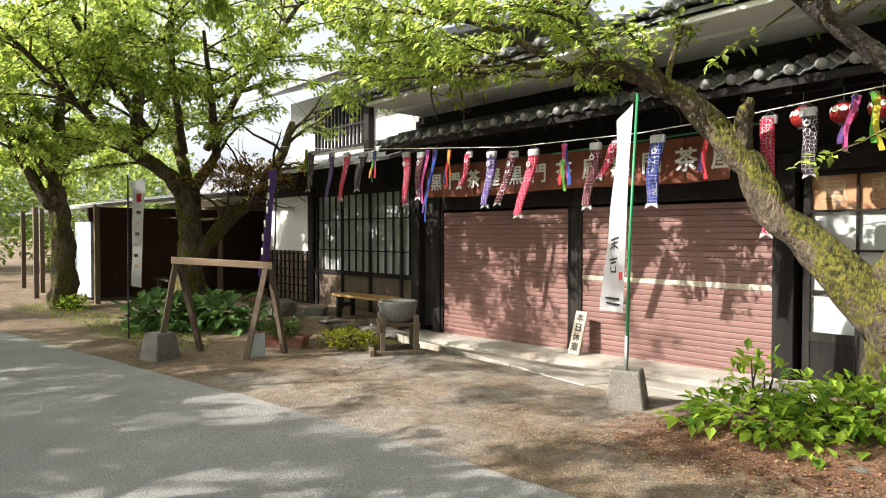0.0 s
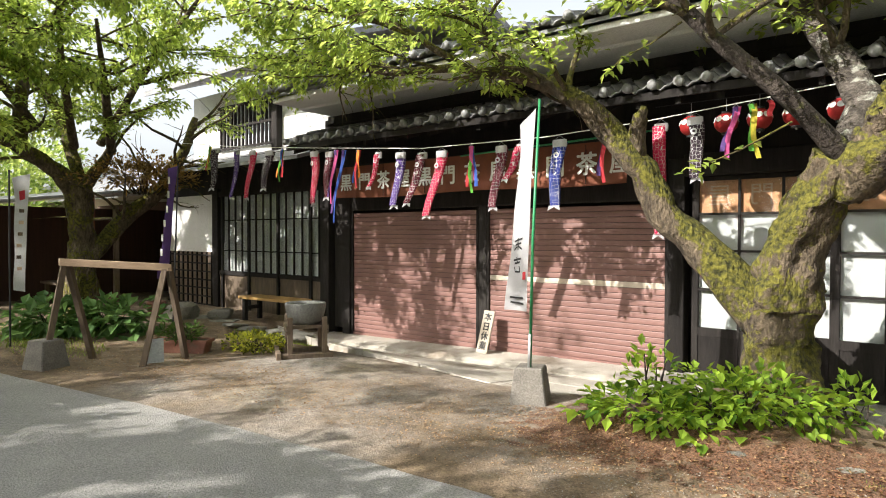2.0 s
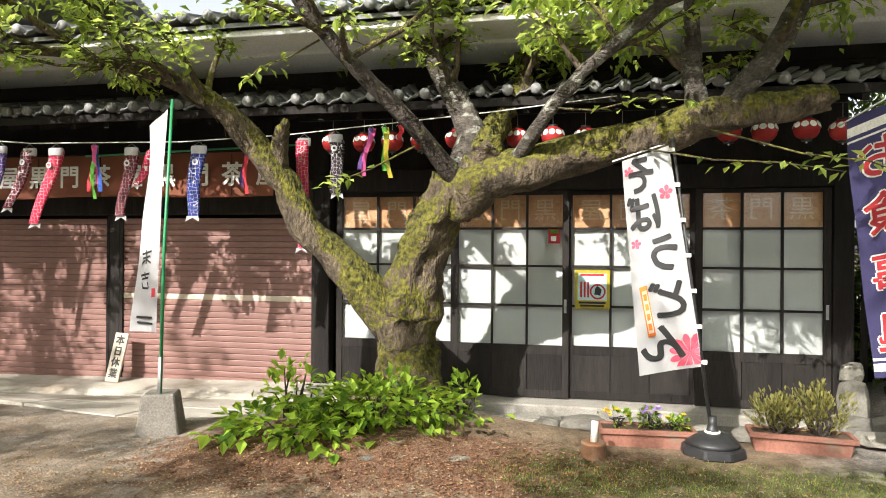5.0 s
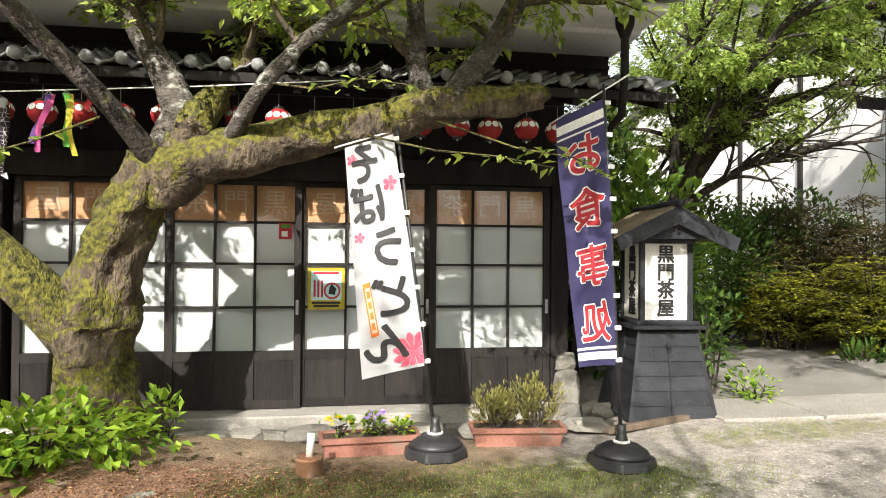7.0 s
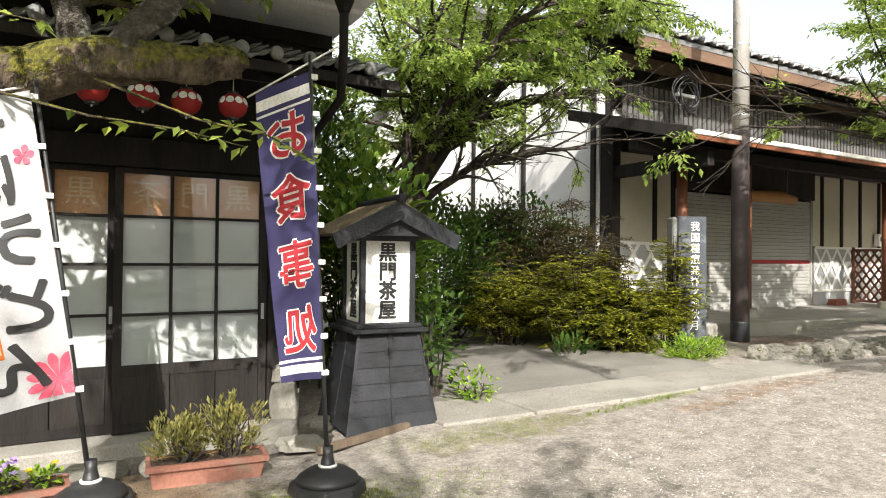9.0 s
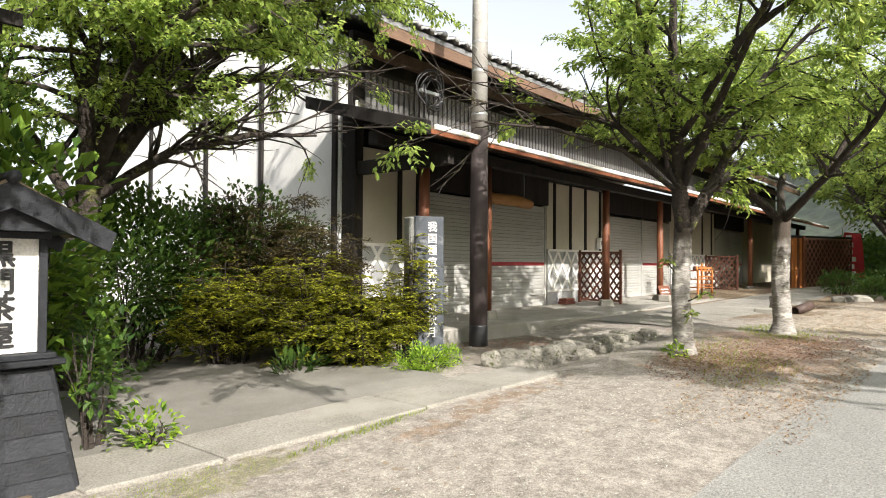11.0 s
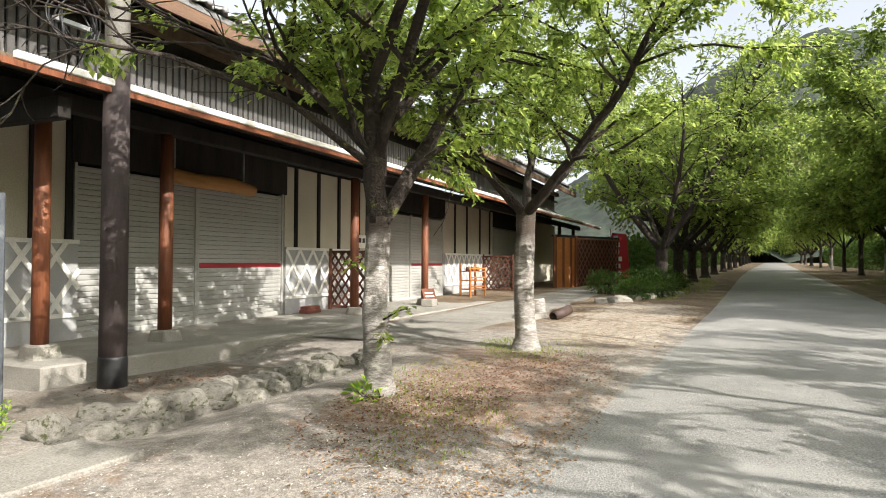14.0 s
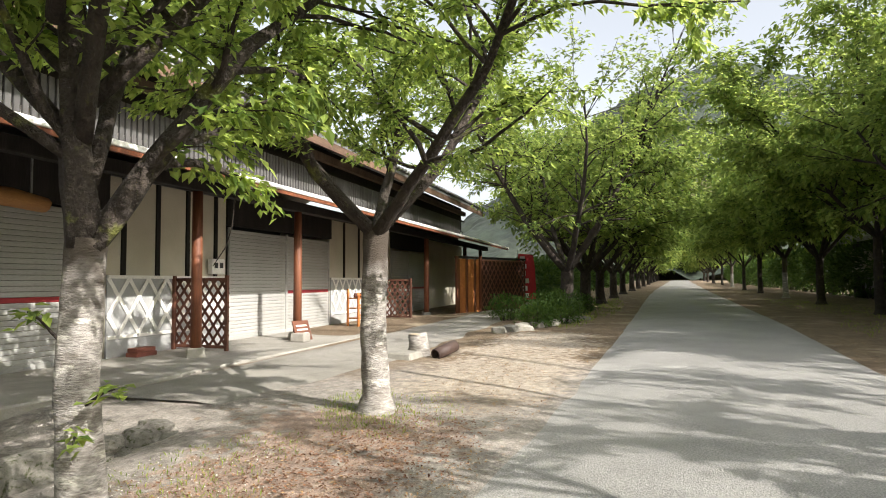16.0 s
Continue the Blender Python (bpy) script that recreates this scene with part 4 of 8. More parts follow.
# ---- trees ----
def leaf_quads(sh, base, direction, length, width, rng):
    """One leaf, folded along its midrib: two quads that share it."""
    d = direction.normalized()
    side = d.cross(Vector((rng.uniform(-0.3, 0.3), rng.uniform(-0.3, 0.3), 1)))
    if side.length < 0.05:
        side = Vector((1, 0, 0))
    side.normalize()
    up = side.cross(d) * (width * 0.16)
    o = len(sh.v)
    mid = base + d * length * 0.5
    tip = base + d * length - Vector((0, 0, length * 0.12))
    sh.v += [tuple(base), tuple(mid + side * width * 0.5 + up), tuple(tip), tuple(mid - side * width * 0.5 + up)]
    sh.f += [(o, o + 1, o + 2), (o, o + 2, o + 3)]


def bend(p0, d, length, n, rng, droop=0.0, wander=0.25):
    pts, p, d = [p0], p0, d.normalized()
    for i in range(n):
        d = (d + Vector((rng.uniform(-wander, wander), rng.uniform(-wander, wander), rng.uniform(-wander, wander) - droop))).normalized()
        p = p + d * (length / n)
        pts.append(p)
    return pts


def tree(label, trunk, limbs, bark, leaf, seed, limb_bark=None, leaves=9000, leaf_size=0.075, twig=0.7, spread=1.0, flat=0.35, low=1.9, name="cherry_tree", sub=6, high=99, extra=(), bough_low=-9.0, bare=(), gnarl=0.34):
    """trunk, limbs: lists of (points, radii). Boughs, twigs and leaves grow from the limbs."""
    rng = random.Random(seed)
    base = Vector(trunk[0][0])
    root = thing(name, label, "tree", Matrix.Translation(base))
    t = Shape()
    pts, rad = trunk
    fine, fr = [], []
    for i in range(len(pts) - 1):
        for k in range(9):
            fine.append(Vector(pts[i]).lerp(Vector(pts[i + 1]), k / 9) - base)
            fr.append(lerp(rad[i], rad[i + 1], k / 9))
    fine.append(Vector(pts[-1]) - base)
    fr.append(rad[-1])
    fr[0] *= 1.12
    t.tube(fine, fr, 36, gnarl)
    part("trunk", t, bark, root, smooth=True)
    b, tips = Shape(), []
    for number, (lp, lr, *own) in enumerate(limbs):
        q = [Vector(p) - base for p in lp]
        ff, rr = [], []
        for i in range(len(q) - 1):
            for k in range(4):
                ff.append(q[i].lerp(q[i + 1], k / 4) + Vector((rng.uniform(-1, 1), rng.uniform(-1, 1), rng.uniform(-1, 1))) * lr[i] * 0.1)
                rr.append(lerp(lr[i], lr[i + 1], k / 4))
        ff.append(q[-1])
        rr.append(lr[-1])
        limb = Shape().tube(ff, rr, 16, 0.3)
        part("limb", limb, own[0] if own else limb_bark or bark, root, smooth=True)
        total = sum((q[i + 1] - q[i]).length for i in range(len(q) - 1))
        for k in range(max(3, int(total * sub))):
            i = rng.randrange(len(ff) // 4, len(ff) - 1)
            if (ff[i] + base).z < bough_low:
                continue
            d = (ff[i + 1] - ff[i]).normalized() * rng.uniform(0.2, 0.9) + Vector((rng.uniform(-1, 1), rng.uniform(-1, 1), rng.uniform(-0.25, 0.6) * (1 - flat)))
            bough = bend(ff[i], d, rng.uniform(0.7, 1.5) * spread, 6, rng, 0.03)
            r0 = min(rr[i] * 0.55, 0.035)
            b.tube(bough, [lerp(r0, 0.006, j / 6) for j in range(7)], 5, caps=False)
            for s in range(5):
                j = rng.randrange(1, 6)
                d2 = (bough[j + 1] - bough[j]).normalized() + Vector((rng.uniform(-1, 1), rng.uniform(-1, 1), rng.uniform(-0.4, 0.5) * (1 - flat)))
                tw = bend(bough[j], d2, rng.uniform(0.3, 0.8) * twig * spread, 4, rng, 0.06)
                b.tube(tw, [0.007, 0.006, 0.005, 0.004, 0.003], 3, caps=False)
                if number not in bare or rng.random() < 0.15:
                    tips.append(tw)
            if number not in bare:
                tips.append(bough[2:])
    for pts_ in extra:
        q = [Vector(p) - base for p in pts_]
        b.tube(q, [0.009, 0.007, 0.005, 0.003][:len(q)], 5, caps=False)
    tagged(part("twig", b, limb_bark or bark, root, smooth=True), kind="stuff")
    crown = Shape()
    ok = [tw for tw in tips if low < (tw[-1] + base).z < high]
    per = max(1, leaves // max(1, len(ok)))
    for tw in ok:
        for k in range(per):
            f = rng.random() ** 0.7 * (len(tw) - 1)
            i = min(int(f), len(tw) - 2)
            p = tw[i].lerp(tw[i + 1], f - i)
            d = (tw[i + 1] - tw[i]).normalized() * 0.7 + Vector((rng.uniform(-1, 1), rng.uniform(-1, 1), rng.uniform(-0.9, 0.15)))
            p = p + Vector((rng.gauss(0, 1), rng.gauss(0, 1), rng.gauss(0, 0.8))) * leaf_size * 0.9
            s = leaf_size * rng.uniform(0.6, 1.25)
            leaf_quads(crown, p, d, s * 1.5, s * 0.85, rng)
    for pts_ in extra:
        q = [Vector(p) - base for p in pts_]
        for k in range(20):
            f = 1 - rng.random() ** 1.6 * 0.75
            i = min(int(f * (len(q) - 1)), len(q) - 2)
            p = q[i].lerp(q[i + 1], f * (len(q) - 1) - i) + Vector((rng.gauss(0, 1), rng.gauss(0, 1), rng.gauss(0, 1))) * 0.025
            leaf_quads(crown, p, Vector((rng.uniform(-1, 1), rng.uniform(-1, 1), rng.uniform(-0.6, 0.2))), leaf_size * rng.uniform(1.1, 1.9), leaf_size * rng.uniform(0.7, 1.0), rng)
    tagged(part("crown", crown, leaf, root), kind="stuff")
    return root


# the old forked cherry before the tea house
tree("old mossy cherry tree forking low above a planted mound",
     ([(-1.14, 6.05, -0.05), (-1.15, 6.05, 0.25), (-1.18, 6.08, 0.6), (-1.17, 6.08, 0.9), (-1.13, 6.06, 1.1), (-1.02, 6.02, 1.45), (-0.9, 5.98, 1.75), (-0.75, 5.92, 2.05)],
      [0.36, 0.295, 0.262, 0.27, 0.25, 0.21, 0.205, 0.2]),
     [([(-1.25, 6.06, 0.75), (-1.74, 5.98, 1.33), (-2.09, 5.95, 1.68), (-2.27, 5.9, 2.04), (-2.52, 5.85, 2.38), (-2.72, 5.7, 2.65), (-3.02, 5.62, 2.88), (-3.45, 5.45, 3.0), (-4.0, 5.4, 3.16), (-4.9, 5.4, 3.25), (-6.4, 5.4, 3.62), (-7.4, 5.3, 3.9)],
       [0.185, 0.15, 0.14, 0.125, 0.115, 0.1, 0.08, 0.05, 0.045, 0.035, 0.022, 0.012]),
      ([(-2.34, 5.92, 2.2), (-2.3, 5.86, 2.42), (-2.25, 5.83, 2.52), (-2.21, 5.79, 2.6)], [0.1, 0.07, 0.06, 0.022]),
      ([(-0.82, 5.98, 1.85), (-0.45, 5.8, 2.06), (0.0, 5.75, 2.16), (0.6, 5.66, 2.28), (0.95, 5.6, 2.38), (1.33, 5.56, 2.47), (1.78, 5.53, 2.52), (1.98, 5.5, 2.56), (2.02, 5.5, 2.57)], [0.22, 0.19, 0.165, 0.15, 0.145, 0.135, 0.11, 0.085, 0.03]),
      ([(-0.7, 5.95, 2.05), (-0.6, 6.1, 2.45), (-0.72, 6.2, 2.7), (-0.92, 6.2, 3.05), (-1.13, 6.2, 3.46), (-1.3, 6.2, 3.85), (-1.6, 6.1, 4.6)], [0.16, 0.13, 0.11, 0.1, 0.09, 0.085, 0.05], LICHENBARK),
      ([(-0.66, 5.85, 2.0), (-1.0, 5.5, 2.46), (-1.42, 5.4, 2.88), (-1.71, 5.3, 3.22), (-1.95, 5.2, 3.55), (-2.4, 4.9, 4.2)], [0.085, 0.068, 0.062, 0.056, 0.05, 0.025], DARKBARK),
      ([(-0.55, 6.05, 2.3), (-0.34, 6.4, 2.73), (-0.14, 6.45, 3.14), (-0.04, 6.5, 3.6), (0.2, 6.5, 4.3)], [0.12, 0.1, 0.09, 0.08, 0.04]),
      ([(-0.2, 5.75, 2.2), (0.03, 5.35, 2.43), (0.31, 5.25, 2.74), (0.8, 5.1, 3.1), (1.4, 4.9, 3.6)], [0.06, 0.055, 0.045, 0.04, 0.02], LICHENBARK),
      ([(1.15, 5.6, 2.4), (1.12, 5.55, 2.6), (1.08, 5.5, 2.9), (1.1, 5.4, 3.6)], [0.09, 0.075, 0.07, 0.03], LICHENBARK),
      ([(1.3, 5.58, 2.45), (1.4, 5.52, 2.58), (1.6, 5.5, 2.85), (1.8, 5.5, 3.2), (2.2, 5.4, 4.0)], [0.1, 0.09, 0.08, 0.075, 0.04], LICHENBARK),
      # unseen overhead boughs, added to shade the big limb, doors, banner and path
      ([(0.8, 5.1, 3.1), (0.8, 4.4, 3.6), (0.9, 3.6, 4.0), (1.0, 2.9, 4.3)], [0.04, 0.035, 0.028, 0.012], LICHENBARK),
      ([(1.8, 5.5, 3.2), (1.9, 4.7, 3.7), (1.8, 3.8, 4.1), (1.6, 2.8, 4.4)], [0.05, 0.04, 0.03, 0.012], LICHENBARK),
      ([(1.9, 4.7, 3.7), (2.6, 3.8, 4.1), (3.4, 2.9, 4.3), (4.2, 2.3, 4.5)], [0.04, 0.032, 0.024, 0.012], LICHENBARK),
      ([(1.08, 5.5, 2.9), (0.9, 4.6, 3.7), (0.6, 3.8, 4.1), (0.5, 3.0, 4.4)], [0.04, 0.032, 0.024, 0.012], LICHENBARK),
      ([(1.1, 5.4, 3.6), (1.5, 4.3, 4.1), (1.4, 3.4, 4.4)], [0.035, 0.026, 0.012], LICHENBARK),
      ([(2.2, 5.4, 4.0), (2.6, 4.6, 4.3), (2.9, 3.8, 4.6)], [0.035, 0.026, 0.012], LICHENBARK),
      ([(-3.9, 5.4, 3.14), (-4.3, 4.9, 3.5), (-5.2, 4.6, 3.8), (-6.4, 4.4, 4.0)], [0.04, 0.032, 0.022, 0.01]),
      ([(-3.4, 5.46, 3.0), (-3.5, 5.0, 3.5), (-4.0, 4.5, 3.9), (-4.8, 4.1, 4.2)], [0.04, 0.032, 0.022, 0.01]),
      ([(-4.9, 5.4, 3.25), (-5.8, 5.9, 3.5), (-6.9, 6.1, 3.7), (-8.0, 6.0, 3.9)], [0.034, 0.026, 0.018, 0.01]),
      ([(-0.5, 5.85, 2.1), (-0.44, 5.77, 2.28), (-0.41, 5.72, 2.36), (-0.4, 5.71, 2.4)], [0.17, 0.13, 0.12, 0.06])],
     BARK, LEAFYOUNG, 11, leaves=37000, leaf_size=0.056, low=3.0, sub=6, flat=0.2, bough_low=2.72,
     extra=([(0.75, 5.5, 2.22), (1.2, 5.3, 2.1), (1.6, 5.2, 2.06), (1.95, 5.1, 1.98)], [(1.2, 5.5, 2.35), (1.7, 5.1, 2.1), (2.0, 4.9, 2.02), (2.25, 4.85, 1.9)], [(-1.0, 5.6, 2.3), (-1.3, 5.4, 2.1), (-1.5, 5.35, 2.02), (-1.62, 5.3, 1.95)], [(-1.7, 5.3, 3.1), (-1.9, 5.2, 2.95), (-2.1, 5.1, 2.85), (-2.2, 5.1, 2.75)], [(0.1, 5.3, 2.5), (0.4, 5.2, 2.45), (0.7, 5.1, 2.5), (1.0, 5.0, 2.45)]))

# two old cherries west of the forecourt
tree("mossy cherry tree with dark crooked limbs", 
     ([(-11.6, 4.65, -0.05), (-11.6, 4.66, 0.7), (-11.6, 4.68, 1.4), (-11.6, 4.62, 2.3)], [0.296, 0.234, 0.218, 0.195]),
     [([(-11.6, 4.62, 2.2), (-11.6, 4.2, 2.6), (-11.6, 3.76, 2.86), (-11.6, 3.8, 3.6), (-11.6, 3.87, 4.31), (-11.6, 4.5, 5.4)], [0.156, 0.133, 0.117, 0.0936, 0.0858, 0.0546]),
      ([(-11.6, 3.8, 2.8), (-11.2, 3.2, 3.1), (-10.9, 2.5, 3.7), (-10.5, 1.7, 4.3)], [0.078, 0.0624, 0.0468, 0.0234]),
      ([(-11.6, 3.85, 4.2), (-11.6, 3.6, 4.9), (-11.8, 3.3, 5.8)], [0.0702, 0.0546, 0.0312]),
      ([(-11.55, 4.7, 1.0), (-11.45, 5.3, 1.73), (-11.2, 5.84, 2.25), (-11.0, 6.2, 3.0), (-11.0, 6.4, 3.6)], [0.156, 0.133, 0.117, 0.0936, 0.0546]),
      ([(-11.6, 4.66, 2.2), (-11.2, 5.0, 2.9), (-10.4, 4.6, 3.7), (-9.2, 4.0, 4.4)], [0.109, 0.0858, 0.0546, 0.0234]),
      ([(-11.6, 4.66, 2.3), (-12.0, 4.6, 3.2), (-12.6, 4.4, 4.2), (-13.2, 4.0, 5.0)], [0.109, 0.0858, 0.0546, 0.0234]),
      ([(-11.4, 4.5, 2.9), (-10.2, 3.9, 4.0), (-8.8, 3.4, 4.6), (-7.2, 3.2, 4.8)], [0.0702, 0.0468, 0.0312, 0.0156]),
      ([(-11.4, 4.9, 3.0), (-10.2, 5.2, 4.2), (-8.6, 5.2, 4.9), (-7.0, 5.0, 5.2)], [0.0702, 0.0468, 0.0312, 0.0156]),
      ([(-11.6, 4.0, 3.2), (-11.0, 3.0, 4.2), (-9.8, 2.2, 4.9), (-8.6, 1.8, 5.2)], [0.0702, 0.0468, 0.0312, 0.0156])],
     BARK, LEAFYOUNG, 12, leaves=36000, leaf_size=0.064, low=2.3, sub=5, spread=1.25, bare=(3,))
tree("mossy cherry tree leaning over the lane",
     ([(-14.5, 3.25, -0.05), (-14.5, 3.25, 0.9), (-14.5, 3.2, 1.8), (-14.5, 3.1, 2.4)], [0.266, 0.2, 0.185, 0.178]),
     [([(-14.5, 3.05, 2.0), (-14.6, 2.7, 2.7), (-14.8, 2.2, 3.8), (-15, 1.5, 5)], [0.118, 0.104, 0.074, 0.037]),
      ([(-14.5, 3.1, 2.3), (-14.5, 3.2, 3.5), (-14.3, 3.2, 4.6), (-14.0, 3.0, 5.6)], [0.133, 0.104, 0.074, 0.0296]),
      ([(-14.5, 3.1, 2.5), (-14.0, 2.4, 3.4), (-13.2, 1.4, 4.0), (-12.6, 0.4, 4.6)], [0.0888, 0.074, 0.0444, 0.0222]),
      ([(-14.5, 3.1, 2.5), (-15.2, 3.6, 3.2), (-16.5, 3.8, 3.8)], [0.0888, 0.0666, 0.0296])],
     BARK, LEAFYOUNG, 13, leaves=29000, leaf_size=0.066, low=2.2, sub=6, spread=1.2)


def street_cherry(label, x, y, seed, h=2.0, r=0.15, bark=None, leaf=None, n=12000, size=0.08, reach=2.2, top=4.6, sub=5, spread=1.1):
    """A clean-stemmed lane tree: a straight trunk and five to seven rising limbs."""
    rng = random.Random(seed)
    z = level(x, y)
    trunk = ([(x, y, z - 0.06), (x + 0.02, y, z + 0.15), (x, y + 0.02, z + h * 0.5), (x + 0.03, y, z + h)], [r * 1.7, r * 1.06, r * 0.95, r * 0.92])
    limbs = []
    k = rng.choice((5, 6, 7))
    for i in range(k):
        a = 2 * math.pi * (i + rng.random() * 0.6) / k
        q, zz, out = [], z + h - 0.1, 0.0
        rr = reach * rng.uniform(0.7, 1.15)
        tt = (top - h) * rng.uniform(0.6, 1.1)
        for j in range(5):
            f = j / 4
            q.append((x + math.cos(a) * rr * f ** 0.9 + rng.uniform(-0.08, 0.08) * j, y + math.sin(a) * rr * f ** 0.9 + rng.uniform(-0.08, 0.08) * j, zz + tt * f ** 1.1))
        limbs.append((q, [r * 0.5 * (1 - 0.88 * f / 4) for f in range(5)]))
    return tree(label, trunk, limbs, bark or DARKBARK, leaf or LEAF, seed, leaves=n, leaf_size=size, low=z + h * 0.75, sub=sub, spread=spread, flat=0.3, limb_bark=DARKBARK, gnarl=0.12)


# limbs take the dark bark to carry the crown's shade
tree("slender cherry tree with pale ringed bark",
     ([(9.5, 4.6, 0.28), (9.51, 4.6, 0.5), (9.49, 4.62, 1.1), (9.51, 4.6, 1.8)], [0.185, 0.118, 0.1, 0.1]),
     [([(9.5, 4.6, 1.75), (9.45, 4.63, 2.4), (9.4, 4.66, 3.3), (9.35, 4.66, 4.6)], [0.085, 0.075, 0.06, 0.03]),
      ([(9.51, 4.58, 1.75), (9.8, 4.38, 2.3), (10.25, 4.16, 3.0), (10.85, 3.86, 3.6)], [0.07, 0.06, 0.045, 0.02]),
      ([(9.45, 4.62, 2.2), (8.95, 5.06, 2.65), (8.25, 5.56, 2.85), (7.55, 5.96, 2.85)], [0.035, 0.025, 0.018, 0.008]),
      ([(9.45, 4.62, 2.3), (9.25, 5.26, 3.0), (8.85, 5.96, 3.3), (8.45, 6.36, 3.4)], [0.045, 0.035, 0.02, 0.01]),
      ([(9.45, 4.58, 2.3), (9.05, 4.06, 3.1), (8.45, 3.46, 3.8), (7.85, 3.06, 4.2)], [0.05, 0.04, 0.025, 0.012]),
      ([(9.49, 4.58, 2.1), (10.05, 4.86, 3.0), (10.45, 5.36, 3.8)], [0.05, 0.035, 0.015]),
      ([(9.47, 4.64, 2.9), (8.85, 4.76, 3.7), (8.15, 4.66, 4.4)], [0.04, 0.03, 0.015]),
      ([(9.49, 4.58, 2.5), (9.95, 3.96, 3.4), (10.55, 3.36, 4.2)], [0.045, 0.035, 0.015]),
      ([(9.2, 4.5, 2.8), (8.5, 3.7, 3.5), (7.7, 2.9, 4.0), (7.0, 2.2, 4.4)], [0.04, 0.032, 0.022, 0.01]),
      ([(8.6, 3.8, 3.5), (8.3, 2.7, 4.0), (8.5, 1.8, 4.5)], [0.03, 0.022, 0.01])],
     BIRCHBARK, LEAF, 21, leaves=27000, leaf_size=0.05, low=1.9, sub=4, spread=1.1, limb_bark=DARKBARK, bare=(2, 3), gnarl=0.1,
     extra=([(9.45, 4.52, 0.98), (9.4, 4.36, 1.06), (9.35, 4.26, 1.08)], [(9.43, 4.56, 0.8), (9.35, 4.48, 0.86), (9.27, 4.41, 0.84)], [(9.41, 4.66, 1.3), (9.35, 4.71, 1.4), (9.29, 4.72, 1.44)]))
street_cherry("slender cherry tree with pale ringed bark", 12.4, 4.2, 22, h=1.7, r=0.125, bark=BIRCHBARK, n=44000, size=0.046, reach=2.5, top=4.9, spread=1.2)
# the avenue beyond, both sides
rng = random.Random(5)
for i, (x, y) in enumerate(((26.5, 3.75), (31, 3.5), (36, 3.2), (43, 2.8), (51, 2.4), (60, 1.8), (70, 1.2), (82, 0.5), (96, -0.4))):
    street_cherry("leafy cherry tree along the lane", x, y, 40 + i, h=1.4, r=0.2, leaf=LEAFFAR, n=max(8000, 19000 - i * 1500), size=0.11 + 0.02 * i, reach=4.0, top=8.0, sub=4, spread=1.8)
for i, (x, y) in enumerate(((18.8, -5.6), (23.5, -5.4), (29, -5.2), (36, -5.4), (44, -5.8), (53, -6.2), (63, -6.8), (75, -7.6), (90, -8.6))):
    street_cherry("leafy cherry tree along the lane", x, y, 60 + i, h=1.9 + 0.25 * (i % 3), r=0.13 + 0.02 * (i % 2), bark=BIRCHBARK if i % 3 == 1 else DARKBARK, leaf=LEAFFAR, n=max(9000, 30000 - i * 2400), size=0.1 + 0.02 * i, reach=4.0, top=8.4, sub=4, spread=1.8)
for i, (x, y) in enumerate(((112, -1.2), (128, -2.2), (146, -3.4), (168, -4.8), (195, -6.4))):
    street_cherry("leafy cherry tree far down the lane", x, y, 120 + i, h=1.4, r=0.22, leaf=LEAFFAR, n=5000, size=0.32 + 0.05 * i, reach=4.6, top=7.0, sub=2, spread=2.0)
for i, (x, y) in enumerate(((107, -9.6), (125, -10.8), (144, -12.2), (166, -13.6), (192, -15.4))):
    street_cherry("leafy cherry tree far down the lane", x, y, 130 + i, h=1.6, r=0.2, leaf=LEAFFAR, n=5000, size=0.32 + 0.05 * i, reach=4.8, top=8.2, sub=2, spread=2.0)
for i, (x, y) in enumerate(((212, -8), (216, -12), (220, -16), (224, -4), (226, 0))):
    street_cherry("low leafy tree closing the end of the lane", x, y, 150 + i, h=0.7, r=0.25, leaf=LEAFFAR, n=4000, size=0.55, reach=4.5, top=6.0, sub=2, spread=2.2)
for i, (x, y) in enumerate(((15.5, -11.5), (21, -10.5), (27, -10.2), (33.5, -10.6), (41, -11), (50, -11.6), (60, -12.4))):
    street_cherry("tall dark tree shading the lane from the south", x, y, 140 + i, h=1.8, r=0.19, leaf=LEAFFAR, n=9000, size=0.16 + 0.02 * i, reach=4.4, top=9.2, sub=2.6, spread=2.0)
# unseen trees, added to block sky light from the shop fronts
for i, x in enumerate((-27, -21.5, -16, -10.5, -5, 0.5)):
    street_cherry("tall dark tree shading the lane from the south", x, -13.5 - 1.2 * (i % 2), 180 + i, h=1.6, r=0.2, leaf=LEAFDARK, n=12000, size=0.2, reach=4.2, top=8.6, sub=2.6, spread=2.0)
for i, (x, y) in enumerate(((-14.0, -3.8), (-10.2, -4.2), (-5.8, -4.6), (-0.6, -6.4), (7.4, -5.4), (8.8, -8.6))):
    street_cherry("leafy cherry tree on the far side of the lane", x, y, 80 + i, h=2.0, r=0.17, leaf=LEAFFAR, n=17000 if i != 3 else 11000, size=0.082, reach=3.3, top=6.8, sub=2.6 if i < 4 else 2.2, spread=1.5)

